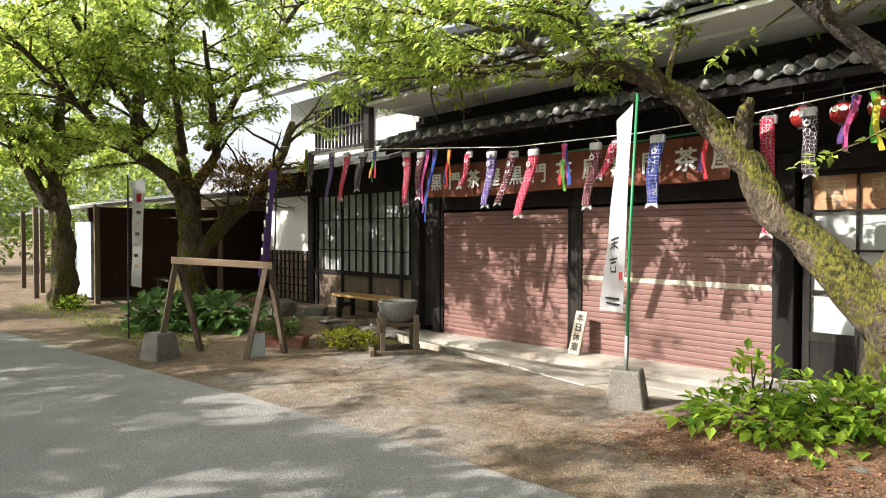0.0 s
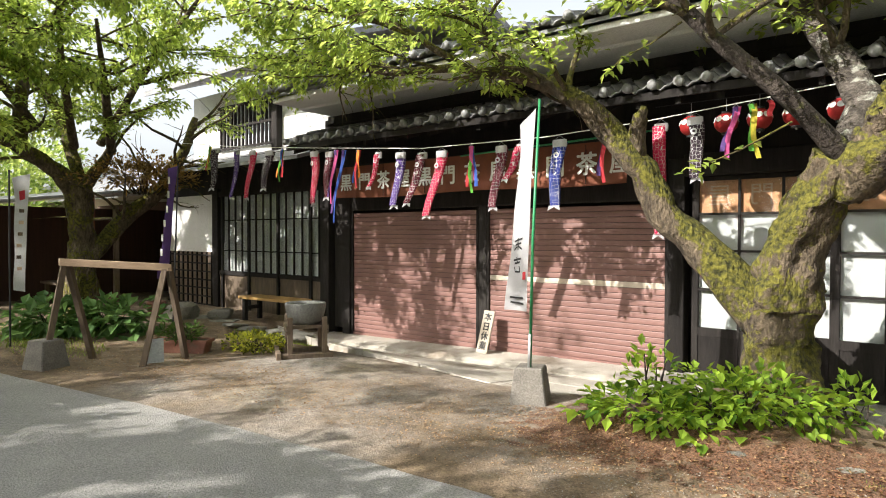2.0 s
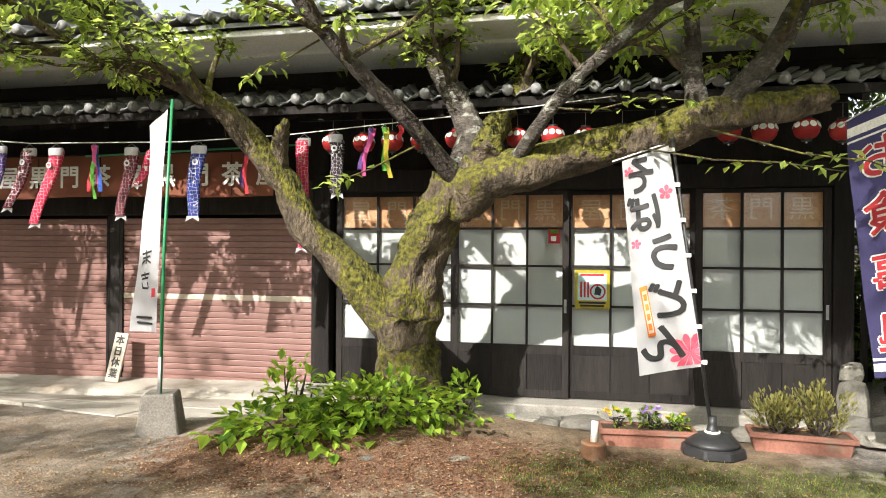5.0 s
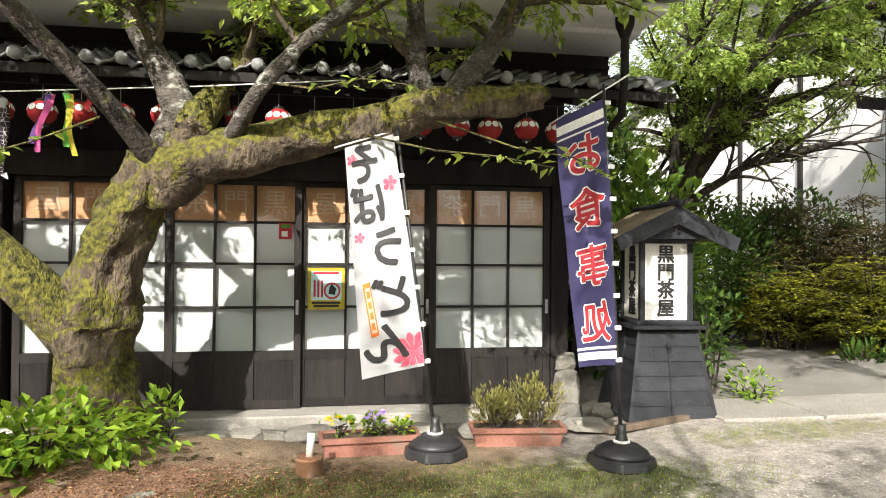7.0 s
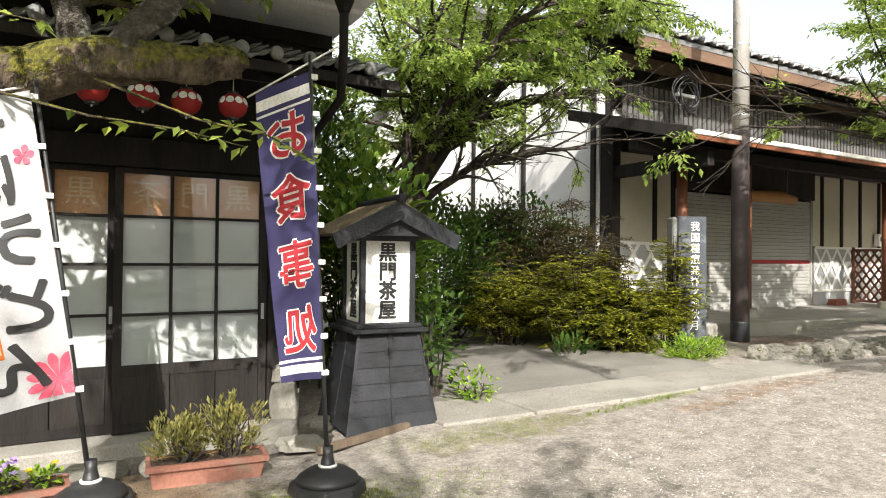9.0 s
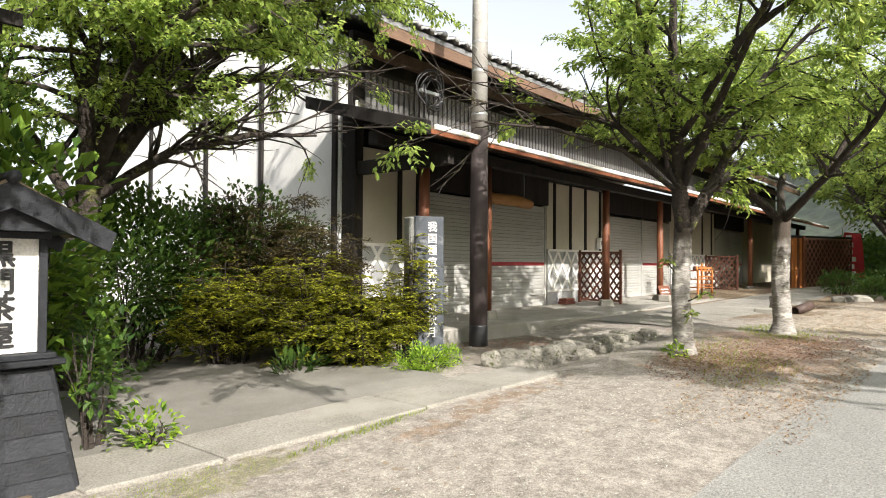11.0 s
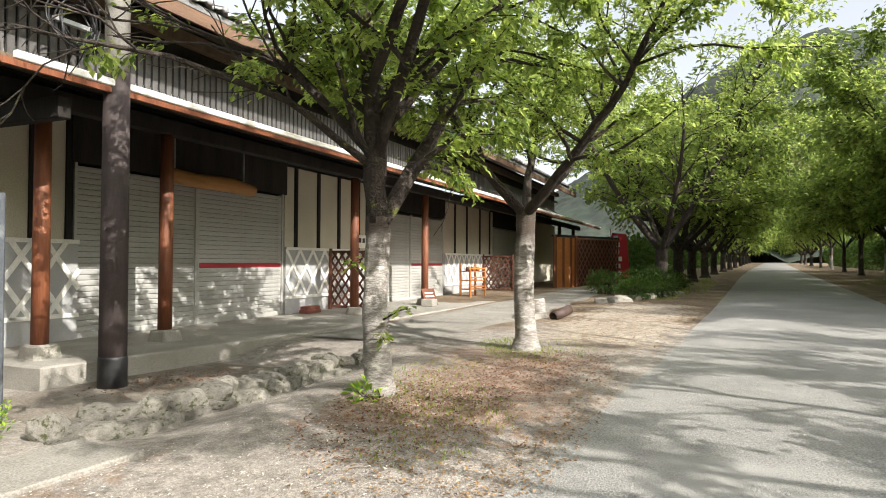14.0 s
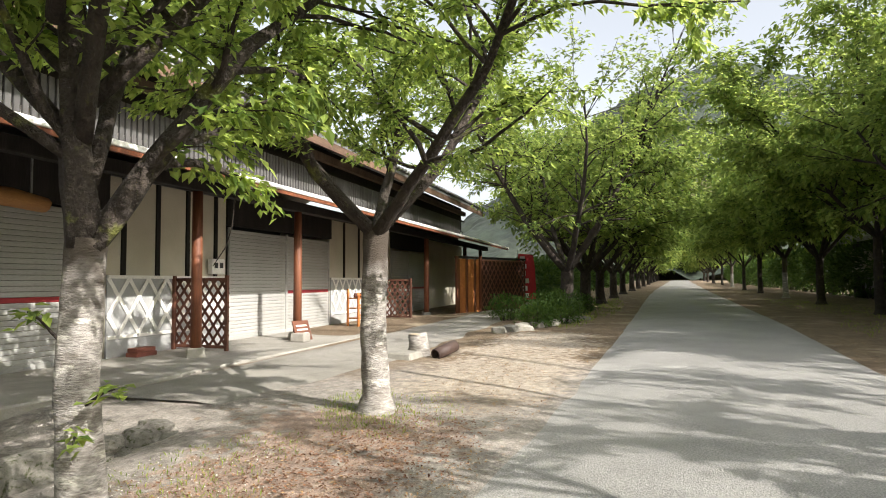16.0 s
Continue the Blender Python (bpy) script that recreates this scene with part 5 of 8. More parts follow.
# ---- plants ----
def bush(name, label, category, centre, size, n, leaf, mat, seed, stems=12, up=0.3, kind="", rough=0.35, aspect=1.5, gap=-0.28):
    """Stems from the base and leaves spread through an uneven crown."""
    rng = random.Random(seed)
    b = thing(name, label, category, Matrix.Translation(centre), kind=kind)
    st, cr = Shape(), Shape()
    sx, sy, sz = size
    tops = []
    for i in range(stems):
        a, r = rng.uniform(0, 6.283), rng.random() ** 0.5
        end = Vector((math.cos(a) * r * sx * 0.85, math.sin(a) * r * sy * 0.85, sz * rng.uniform(0.55, 0.98) * (1 - 0.35 * r * r)))
        p0 = Vector((end.x * 0.3, end.y * 0.3, -0.03))
        pts = [p0, p0.lerp(end, 0.5) + Vector((rng.uniform(-0.06, 0.06), rng.uniform(-0.06, 0.06), 0.03)), end]
        st.tube(pts, [0.012 + 0.006 * sz, 0.008, 0.004], 4, caps=False)
        tops.append(end)
    tagged(part("stem", st, DARKBARK, b), kind="stuff")
    k = 0
    while k < n:
        d = Vector((rng.gauss(0, 1), rng.gauss(0, 1), rng.gauss(0, 1))).normalized()
        r = rng.random() ** 0.3
        bump = 1 + rough * noise.noise(d * 2.2 + Vector((seed, 0, 0))) + 0.5 * rough * noise.noise(d * 6 + Vector((0, seed, 0)))
        p = Vector((d.x * sx * r * bump, d.y * sy * r * bump, sz * 0.5 + d.z * sz * 0.5 * r * bump))
        if p.z < 0.02:
            continue
        if noise.noise(p * (3.0 / max(0.4, sz)) + Vector((seed, seed, 0))) < gap:
            k += 0.3
            continue
        dirn = d * 0.7 + Vector((rng.uniform(-0.7, 0.7), rng.uniform(-0.7, 0.7), rng.uniform(-0.5, 0.5) + up))
        s = leaf * rng.uniform(0.6, 1.3)
        leaf_quads(cr, p, dirn, s * aspect, s * 0.8, rng)
        k += 1
    tagged(part("foliage", cr, mat, b), kind="stuff")
    return b


LIME = leaf_material("fresh green leaf", (0.05, 0.125, 0.014), (0.31, 0.45, 0.05), 0.45)
HOSTA = leaf_material("broad blue-green leaf", (0.045, 0.105, 0.03), (0.12, 0.22, 0.06), 0.3)
GRASS = leaf_material("grass blade", (0.09, 0.15, 0.02), (0.25, 0.3, 0.06), 0.4)
DRY = leaf_material("dry litter", (0.13, 0.07, 0.03), (0.36, 0.24, 0.12), 0.1)
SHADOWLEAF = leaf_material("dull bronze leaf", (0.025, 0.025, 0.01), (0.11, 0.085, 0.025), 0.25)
RUSSET = leaf_material("russet moss fern", (0.12, 0.08, 0.02), (0.3, 0.2, 0.05), 0.35)
LAUREL = leaf_material("glossy laurel leaf", (0.03, 0.075, 0.012), (0.17, 0.27, 0.035), 0.35)
HERB = leaf_material("straggling herb leaf", (0.08, 0.085, 0.025), (0.3, 0.28, 0.09), 0.4)
MAUVE = leaf_material("mauve petal", (0.35, 0.2, 0.5), (0.55, 0.4, 0.7), 0.4)
YELLOW = leaf_material("yellow petal", (0.6, 0.45, 0.02), (0.75, 0.6, 0.05), 0.4)
bush("leafy_shrub", "bright green shrub crowding the mound under the old cherry", "shrub", (-1.2, 5.3, 0.1), (0.66, 0.42, 0.38), 900, 0.075, LIME, 1, 26, up=-0.1, rough=0.8, aspect=1.25)
bush("leafy_shrub", "bright green shrub crowding the mound under the old cherry", "shrub", (-1.75, 4.95, 0.06), (0.6, 0.35, 0.24), 420, 0.085, LIME, 2, 10, up=-0.1, rough=0.8, aspect=1.25)
bush("leafy_shrub", "young green shoots rising from the mound", "shrub", (-2.0, 5.45, 0.08), (0.25, 0.2, 0.5), 90, 0.07, LIME, 3, 8)
bush("leafy_shrub", "young green shoots rising from the mound", "shrub", (-0.62, 5.7, 0.08), (0.16, 0.16, 0.36), 70, 0.07, LIME, 4, 8)
bush("hosta", "broad-leaved hosta clump at the foot of a cherry", "plant", (-10.2, 3.75, 0), (0.75, 0.55, 0.5), 380, 0.17, HOSTA, 5, 12, up=-0.1, aspect=1.15, rough=0.6)
bush("hosta", "broad-leaved hosta clump at the foot of a cherry", "plant", (-9.6, 4.4, 0), (0.7, 0.5, 0.5), 360, 0.16, HOSTA, 6, 12, up=-0.1, aspect=1.15, rough=0.6)
bush("low_shrub", "low yellow-green clipped shrub on the forecourt", "shrub", (-6.95, 5.0, 0), (0.5, 0.3, 0.22), 900, 0.045, LEAFGOLD, 7, 14)
bush("hanging_fern", "russet ferns growing on the mossy bough", "plant", (-11.0, 5.45, 2.2), (0.7, 0.9, 0.6), 2600, 0.05, RUSSET, 8, 16, rough=0.8)
bush("leafy_shrub", "weedy green tuft at a tree foot", "shrub", (-13.9, 3.3, 0), (0.35, 0.3, 0.3), 200, 0.06, LIME, 9, 8)
# planting between the tea house and the shop row
bush("evergreen_shrub", "glossy evergreen shrub behind the lantern stand", "shrub", (3.75, 7.75, 0.05), (0.75, 0.7, 2.35), 2600, 0.1, LAUREL, 10, 22, rough=0.6)
bush("ivy", "climbing ivy beside the lantern stand", "plant", (4.1, 6.85, 0.05), (0.22, 0.25, 1.15), 260, 0.06, LEAFDARK, 11, 10, rough=0.9)
bush("leafy_shrub", "low lime-green seedlings at the edge of the side path", "shrub", (4.35, 6.55, 0.05), (0.24, 0.2, 0.3), 170, 0.05, LIME, 41, 9, rough=0.8)


def spray_shrub(label, centre, size, stems, mat, seed, leaf=0.04, low=0.25, lean=0.75, flat=0.18, name="spreading_shrub", per=13):
    """Arching canes, each with level sprays of small paired leaflets."""
    rng = random.Random(seed)
    b = thing(name, label, "shrub", Matrix.Translation(centre))
    st, cr = Shape(), Shape()
    sx, sy, sz = size
    for i in range(stems):
        a, r = rng.uniform(0, 6.283), rng.random() ** 0.55
        top = Vector((math.cos(a) * r * sx * lean, math.sin(a) * r * sy * lean, sz * rng.uniform(0.62, 1.05) * (1 - 0.5 * r * r)))
        p0 = Vector((top.x * 0.35, top.y * 0.35, -0.03))
        mid = p0.lerp(top, 0.55) + Vector((-top.x * 0.12, -top.y * 0.12, sz * 0.08))
        cane = [p0, p0.lerp(mid, 0.5), mid, mid.lerp(top, 0.6), top]
        st.tube(cane, [0.011, 0.01, 0.008, 0.006, 0.003], 4, caps=False)
        for k in range(per):
            f = lerp(low, 1.0, rng.random() ** 0.7) * 3.999
            j = int(f)
            q = cane[j].lerp(cane[j + 1], f - j)
            aa = rng.uniform(0, 6.283)
            d = Vector((math.cos(aa), math.sin(aa), rng.uniform(-0.15, 0.3) * 1.4))
            d = (d + Vector((top.x / sx, top.y / sy, 0)) * 0.6).normalized()
            ln = rng.uniform(0.16, 0.36) * (1.15 - 0.3 * f / 4)
            spray = [q, q + d * ln * 0.5, q + d * ln - Vector((0, 0, ln * 0.16))]
            st.tube(spray, [0.004, 0.003, 0.002], 3, caps=False)
            side = d.cross(Vector((0, 0, 1))).normalized()
            for m in range(9):
                g = 0.2 + 0.8 * m / 8
                c = spray[0].lerp(spray[1], g * 2) if g < 0.5 else spray[1].lerp(spray[2], g * 2 - 1)
                for sg in (-1, 1):
                    dd = d * rng.uniform(0.3, 0.8) + side * sg * rng.uniform(0.5, 1.0) + Vector((0, 0, rng.uniform(-1, 1) * flat))
                    w = leaf * rng.uniform(0.7, 1.25)
                    leaf_quads(cr, c + dd * rng.uniform(0, 0.04), dd, w * 1.5, w * 0.62, rng)
    tagged(part("stem", st, DARKBARK, b), kind="stuff")
    tagged(part("foliage", cr, mat, b), kind="stuff")
    return b


spray_shrub("spreading yellow-green nandina shrub", (6.85, 7.85, 0.15), (1.0, 0.95, 1.45), 70, LEAFGOLD, 12, low=0.2)
spray_shrub("spreading yellow-green nandina shrub", (7.1, 7.25, 0.15), (0.75, 0.6, 1.15), 44, LEAFGOLD, 42, low=0.12)
spray_shrub("dull green nandina shrub in half shade", (6.3, 8.7, 0.12), (0.95, 0.85, 1.3), 46, LEAFGOLD, 13)
spray_shrub("tall dark bronze shrub in the shade of the gable", (6.9, 9.35, 0.15), (1.1, 0.7, 2.2), 70, SHADOWLEAF, 43, leaf=0.036, low=0.2, lean=0.95, flat=0.5, per=15)
spray_shrub("tall feathery bronze shrub before the white wall", (7.35, 8.45, 0.2), (0.75, 0.7, 2.05), 54, SHADOWLEAF, 14, leaf=0.032, low=0.5, lean=0.9, flat=0.6, per=16)
spray_shrub("yellow-green nandina shoots crowding the monument", (7.5, 6.98, 0.15), (0.36, 0.3, 1.5), 18, LEAFGOLD, 21, low=0.3, per=10)
bush("dark_shrub", "dense dark evergreen shrub in the shade", "shrub", (5.6, 9.6, 0.1), (1.3, 1.0, 2.1), 11000, 0.06, LEAFDARK, 15, 26)
bush("dark_shrub", "dense dark evergreen shrub in the shade", "shrub", (7.3, 9.9, 0.15), (1.2, 1.0, 2.2), 9000, 0.06, LEAFDARK, 16, 24)
bush("leafy_shrub", "yellow-green weed at the foot of a lane cherry", "shrub", (9.27, 4.56, 0.3), (0.14, 0.12, 0.22), 60, 0.06, LIME, 20, 6)
bush("fern", "fresh green fern clump at the kerb", "plant", (7.3, 6.5, 0.2), (0.42, 0.3, 0.3), 2400, 0.028, LIME, 17, 12, rough=0.8)
bush("iris_clump", "strap-leaved iris clump under the shrubs", "plant", (6.4, 7.5, 0.15), (0.3, 0.24, 0.3), 120, 0.05, LEAFDARK, 18, 8, up=0.9, aspect=3.4)
tree("broadleaf tree with fresh foliage over the side path",
     ([(4.7, 9.0, -0.05), (4.75, 9.0, 0.8), (4.85, 9.0, 1.6), (4.9, 8.95, 2.2)], [0.17, 0.13, 0.12, 0.11]),
     [([(4.9, 8.95, 2.1), (5.3, 8.7, 2.8), (5.9, 8.4, 3.3), (6.8, 8.2, 3.6), (7.6, 8.0, 3.7)], [0.09, 0.08, 0.06, 0.04, 0.02]),
      ([(4.85, 9.0, 2.0), (4.7, 8.6, 2.9), (4.6, 8.1, 3.7), (4.7, 7.6, 4.4)], [0.08, 0.07, 0.05, 0.02]),
      ([(4.9, 8.95, 2.2), (5.1, 9.0, 3.2), (5.5, 9.1, 4.2), (6.0, 9.0, 5.2)], [0.09, 0.08, 0.06, 0.03]),
      ([(4.9, 8.95, 2.2), (5.6, 8.6, 3.4), (6.6, 8.2, 4.3), (7.4, 7.9, 4.8)], [0.08, 0.06, 0.05, 0.02]),
      ([(4.85, 9.0, 1.8), (4.3, 9.2, 2.8), (3.9, 9.4, 3.8)], [0.07, 0.05, 0.02]),
      ([(4.9, 8.95, 2.2), (4.9, 8.0, 3.2), (5.2, 7.2, 3.9), (5.8, 6.8, 4.3)], [0.07, 0.06, 0.04, 0.02]),
      ([(5.3, 8.7, 2.8), (6.3, 8.6, 3.9), (7.2, 8.8, 4.6)], [0.06, 0.04, 0.02]),
      ([(4.9, 9.0, 2.0), (5.4, 8.3, 2.5), (6.0, 7.8, 2.7), (6.6, 7.5, 2.75)], [0.06, 0.045, 0.03, 0.012])],
     DARKBARK, LEAF, 31, leaves=60000, leaf_size=0.042, low=2.2, name="broadleaf_tree", sub=8, spread=1.05, bare=(0, 7))
bush("dark_shrub", "brown-stemmed evergreen against the tea house side", "shrub", (3.5, 8.8, 0.05), (0.8, 0.9, 3.4), 3600, 0.07, LEAFDARK, 19, 26)

# grass and litter
def blades(label, spots, n, mat, h, seed, flat=False, name="grass"):
    rng, sh = random.Random(seed), Shape()
    for k in range(n):
        cx, cy, rx, ry = spots[k % len(spots)]
        a, r = rng.uniform(0, 6.283), rng.random() ** 0.6
        x, y = cx + math.cos(a) * r * rx, cy + math.sin(a) * r * ry
        z = level(x, y)
        if flat:
            leaf_quads(sh, Vector((x, y, z + 0.01)), Vector((rng.uniform(-1, 1), rng.uniform(-1, 1), rng.uniform(0, 0.35))), h * rng.uniform(0.5, 1.3), h * 0.55, rng)
        else:
            hh = h * rng.uniform(0.4, 1.2)
            leaf_quads(sh, Vector((x, y, z - 0.005)), Vector((rng.uniform(-0.6, 0.6), rng.uniform(-0.6, 0.6), 1)), hh, hh * 0.16, rng)
    ob = part(name, sh, mat)
    return tagged(ob, label, name, kind="stuff")


blades("thin grass and moss by the planters", [(1.0, 4.75, 1.3, 0.5), (2.6, 4.9, 0.9, 0.4), (1.9, 5.0, 1.2, 0.35), (0.4, 4.7, 0.8, 0.3)], 6500, GRASS, 0.03, 1)
blades("short moss and grass before the lantern stand", [(4.0, 5.6, 0.8, 0.25), (3.7, 5.75, 0.8, 0.2)], 1500, GRASS, 0.025, 10)
blades("tufts of grass round the lane trees", [(9.5, 4.2, 0.7, 0.5), (10.4, 4.6, 1.1, 0.5), (12.4, 4.0, 1.0, 0.6), (12.2, 4.2, 0.6, 0.4), (7.0, 6.4, 0.6, 0.2), (8.8, 3.7, 0.9, 0.4), (12.9, 4.6, 0.7, 0.3), (5.6, 5.5, 0.9, 0.07)], 4200, GRASS, 0.045, 2)
blades("grass verge along the lane beyond", [(26, 3.4, 4, 0.5), (34, 2.7, 8, 0.5), (20, -3.6, 6, 1.2), (34, -4.8, 8, 1.2)], 3200, GRASS, 0.1, 3)
blades("yellowed grass round the western trees", [(-12.5, 3.2, 1.4, 0.5), (-10.5, 3.2, 1.3, 0.4), (-9.0, 3.4, 1.0, 0.5), (-8.0, 6.2, 1.2, 0.5), (-14.5, 3.0, 1.2, 0.6)], 4500, GRASS, 0.06, 4)
blades("dry brown litter over the earth", [(-1.4, 4.4, 1.7, 0.7), (0.8, 4.6, 1.6, 0.8), (10.0, 4.0, 2.2, 0.9), (8.2, 3.6, 1.4, 0.5), (13.5, 3.5, 2.4, 0.8), (-9, 3.4, 2.5, 0.8), (-5, 3.9, 2.2, 0.6), (18, 3.6, 4, 1.2), (17, -2.4, 5, 1.2), (9.0, 3.0, 2.5, 0.2)], 9000, DRY, 0.028, 5, True, "litter")
blades("pebbles and chips scattered on the gravel", [(5.5, 4.4, 2.2, 1.0), (3.6, 4.2, 1.4, 0.8), (7.2, 4.4, 1.4, 0.9), (9.5, 4.6, 1.5, 0.9)], 2600, material("pale chip", (0.6, 0.57, 0.5), (0.45, 0.42, 0.36), 20, 0.9, 0.2), 0.02, 6, True, "pebble_scatter")


NEEDLE = leaf_material("red-brown needle litter", (0.08, 0.035, 0.018), (0.26, 0.13, 0.07), 0.1)
blades("red-brown needles over the planted mound", [(-1.9, 4.6, 0.8, 0.5), (-1.0, 4.45, 0.9, 0.45), (-0.2, 4.7, 0.8, 0.5), (0.4, 5.0, 0.7, 0.4)], 3200, NEEDLE, 0.026, 7, True, "needle_litter")
blades("red-brown dead leaves under the lane cherries", [(10.2, 4.0, 1.5, 0.7), (9.0, 4.1, 1.1, 0.6), (11.2, 3.6, 1.3, 0.6), (9.6, 7.0, 1.2, 0.5)], 4000, NEEDLE, 0.03, 11, True, "leaf_litter")
blades("grit and dead leaves on the forecourt", [(-4.2, 4.4, 1.8, 0.9), (-6.2, 3.9, 1.8, 0.7), (-2.6, 4.2, 1.0, 0.8), (-8.5, 5.2, 1.6, 0.8), (-10.5, 2.6, 2.5, 0.5)], 5200, DRY, 0.022, 8, True, "litter")
GRIT = material("grey grit", (0.34, 0.31, 0.27), (0.2, 0.18, 0.15), 20, 0.9, 0.2)
blades("grey grit scattered on the earth", [(-4.2, 4.2, 2.0, 0.9), (-6.8, 3.6, 2.0, 0.7), (-1.6, 3.9, 1.4, 0.5), (0.8, 4.2, 1.6, 0.6), (11.0, 3.8, 2.5, 0.8), (14.5, 3.6, 2.5, 0.8)], 5200, GRIT, 0.018, 9, True, "grit")

# ---- cloth ----
def cloth_patch(c, nu, nv, wave, thick=0.0, y_off=0.0):
    """A cloth between four corners tl, tr, bl, br, with a soft wave; returns the shape and its map (u, v) -> place."""
    tl, tr, bl, br = (Vector(p) for p in c)

    def at(u, v, lift=0.0):
        p = tl.lerp(tr, u).lerp(bl.lerp(br, u), v)
        return p + Vector((0, wave * (math.sin(5.2 * v + 2.0 * u) + 0.5 * math.sin(11 * v - 5 * u)) * (0.3 + 0.7 * (1 - u)) - lift, 0))
    sh = Shape()
    for i in range(nu + 1):
        for j in range(nv + 1):
            sh.v.append(tuple(at(i / nu, j / nv)))
    for i in range(nu):
        for j in range(nv):
            a = i * (nv + 1) + j
            sh.f.append((a, a + 1, a + nv + 2, a + nv + 1))
    return sh, at


def lay_text(sh, at, u, v, su, sv, lift, size):
    """Lettering laid on a cloth: its own x and z become u and v."""
    out = Shape()
    for x, y, z in sh.v:
        out.v.append(tuple(at(u + x / size * su, v - z / size * sv, lift - y * 0.3)))
    out.f = sh.f
    return out


def disc_petals(at, u, v, r, aspect, lift, n=5, slit=0.78):
    sh = Shape()
    def held(q):
        return min(max(q, 0.015), 0.985)

    for k in range(n):
        a0 = 2 * math.pi * k / n
        pts = [(0.0, 0.0)]
        for j in range(7):
            a = a0 + (j / 6 - 0.5) * 2 * math.pi / n * slit
            rr = r * (0.72 + 0.28 * math.sin(math.pi * j / 6))
            pts.append((math.cos(a) * rr, math.sin(a) * rr))
        o = len(sh.v)
        sh.v += [tuple(at(held(u + x), held(v + y * aspect), lift)) for x, y in pts]
        sh.f.append(tuple(o + i for i in range(8)))
    return sh


CLOTHWHITE = material("white banner cloth", (0.6, 0.595, 0.6), (0.53, 0.525, 0.53), 5, 0.85, 0.05, 200, through_light=0.35)
CLOTHNAVY = material("navy banner cloth", (0.06, 0.055, 0.14), (0.045, 0.04, 0.11), 5, 0.85, 0.05, 200, through_light=0.3)
CLOTHRED = material("red print", (0.5, 0.04, 0.05), (0.45, 0.035, 0.045), 5, 0.85, 0, 100, through_light=0.2)
CLOTHPINK = material("pink print", (0.6, 0.045, 0.09), (0.62, 0.14, 0.19), 14, 0.85, 0, 100)
CLOTHORANGE = material("orange print", (0.65, 0.12, 0.02), (0.68, 0.26, 0.04), 10, 0.85, 0, 100)
PLASTICBLACK = material("black plastic", (0.018, 0.018, 0.02), (0.03, 0.03, 0.03), 8, 0.45, 0.1, 60)
GREENPOLE = material("green coated pole", (0.03, 0.25, 0.1), (0.025, 0.2, 0.08), 8, 0.4, 0.02)


def pole_stand(parent, base, top, mat, rod=None, foot="plastic"):
    part("pole", Shape().tube([base, Vector(base).lerp(Vector(top), 0.5), top], [0.014, 0.012, 0.01], 8), mat, parent, smooth=True)
    if rod:
        part("cross_rod", Shape().tube(rod, 0.006, 6), WHITEINK, parent, smooth=True)
    x, y = base[0], base[1]
    z = level(x, y)
    if foot == "plastic":
        f = Shape()
        r = 0.235
        f.prism([(x + r * math.cos(a), y + r * math.sin(a)) for a in [math.pi / 8 + k * math.pi / 4 for k in range(8)]], z, z + 0.07, 0.94)
        part("foot", f, PLASTICBLACK, parent, "black water-filled plastic foot", bevel=0.012)
        part("foot_dome", Shape().lathe([(0.19, 0.0), (0.175, 0.03), (0.12, 0.065), (0.06, 0.08), (0.045, 0.085), (0.03, 0.15), (0.03, 0.2)], 20, (x, y, z + 0.068)), PLASTICBLACK, parent, smooth=True)
        part("collar", Shape().lathe([(0.055, 0), (0.056, 0.012), (0.036, 0.016)], 16, (x, y, z + 0.15)), WHITEINK, parent, "white collar ring", smooth=True)


def loops(parent, at, n, side):
    for k in range(n):
        v = 0.02 + 0.96 * k / (n - 1)
        p = at(side, v)
        part("loop", Shape().box(p.x - 0.004, p.y - 0.014, p.z - 0.014, p.x + 0.034, p.y + 0.016, p.z + 0.014), WHITEINK, parent, "white cloth loop")


# white noodle banner, seen from its back
bn = thing("banner_flag", "white upright banner on a black pole beside the planters", "banner")
cl, at = cloth_patch(((0.6, 5.5, 2.13), (0.93, 5.5, 2.24), (0.73, 5.5, 0.56), (1.17, 5.5, 0.64)), 10, 30, 0.03)
part("cloth", cl, CLOTHWHITE, bn, smooth=True)
for k, (ch, v, u, s) in enumerate((("そ", 0.10, 0.36, 0.62), ("ば", 0.28, 0.36, 0.66), ("う", 0.48, 0.62, 0.72), ("ど", 0.69, 0.63, 0.74), ("ん", 0.88, 0.42, 0.78))):
    t = text_mesh(ch, 0.2, INK, 0.001, mirror=True, stroke=0.006)
    part("character", lay_text(t, at, u, v, s, 0.185, 0.006, 0.2), INK, bn, "bold black brushed character")
part("flower_print", disc_petals(at, 0.84, 0.93, 0.34, 0.26, 0.005, 11, 0.85), CLOTHPINK, bn, "pink flower print")
part("flower_print", disc_petals(at, 0.8, 0.2, 0.14, 0.24, 0.005), CLOTHPINK, bn, "pink blossom print")
part("label_print", Shape().add([at(0.12, 0.6, 0.006), at(0.25, 0.595, 0.006), at(0.33, 0.83, 0.006), at(0.2, 0.835, 0.006)], [(3, 2, 1, 0)]), CLOTHORANGE, bn, "orange label print")
part("label_field", Shape().add([at(0.155, 0.62, 0.008), at(0.24, 0.617, 0.008), at(0.305, 0.815, 0.008), at(0.215, 0.818, 0.008)], [(3, 2, 1, 0)]), FAINT, bn, "pale field of the label")
for k in range(4):
    v, u = 0.635 + k * 0.046, 0.165 + k * 0.014
    part("print_bar", Shape().add([at(u + 0.01, v, 0.01), at(u + 0.065, v - 0.002, 0.01), at(u + 0.075, v + 0.028, 0.01), at(u + 0.02, v + 0.03, 0.01)], [(3, 2, 1, 0)]), CLOTHORANGE, bn)
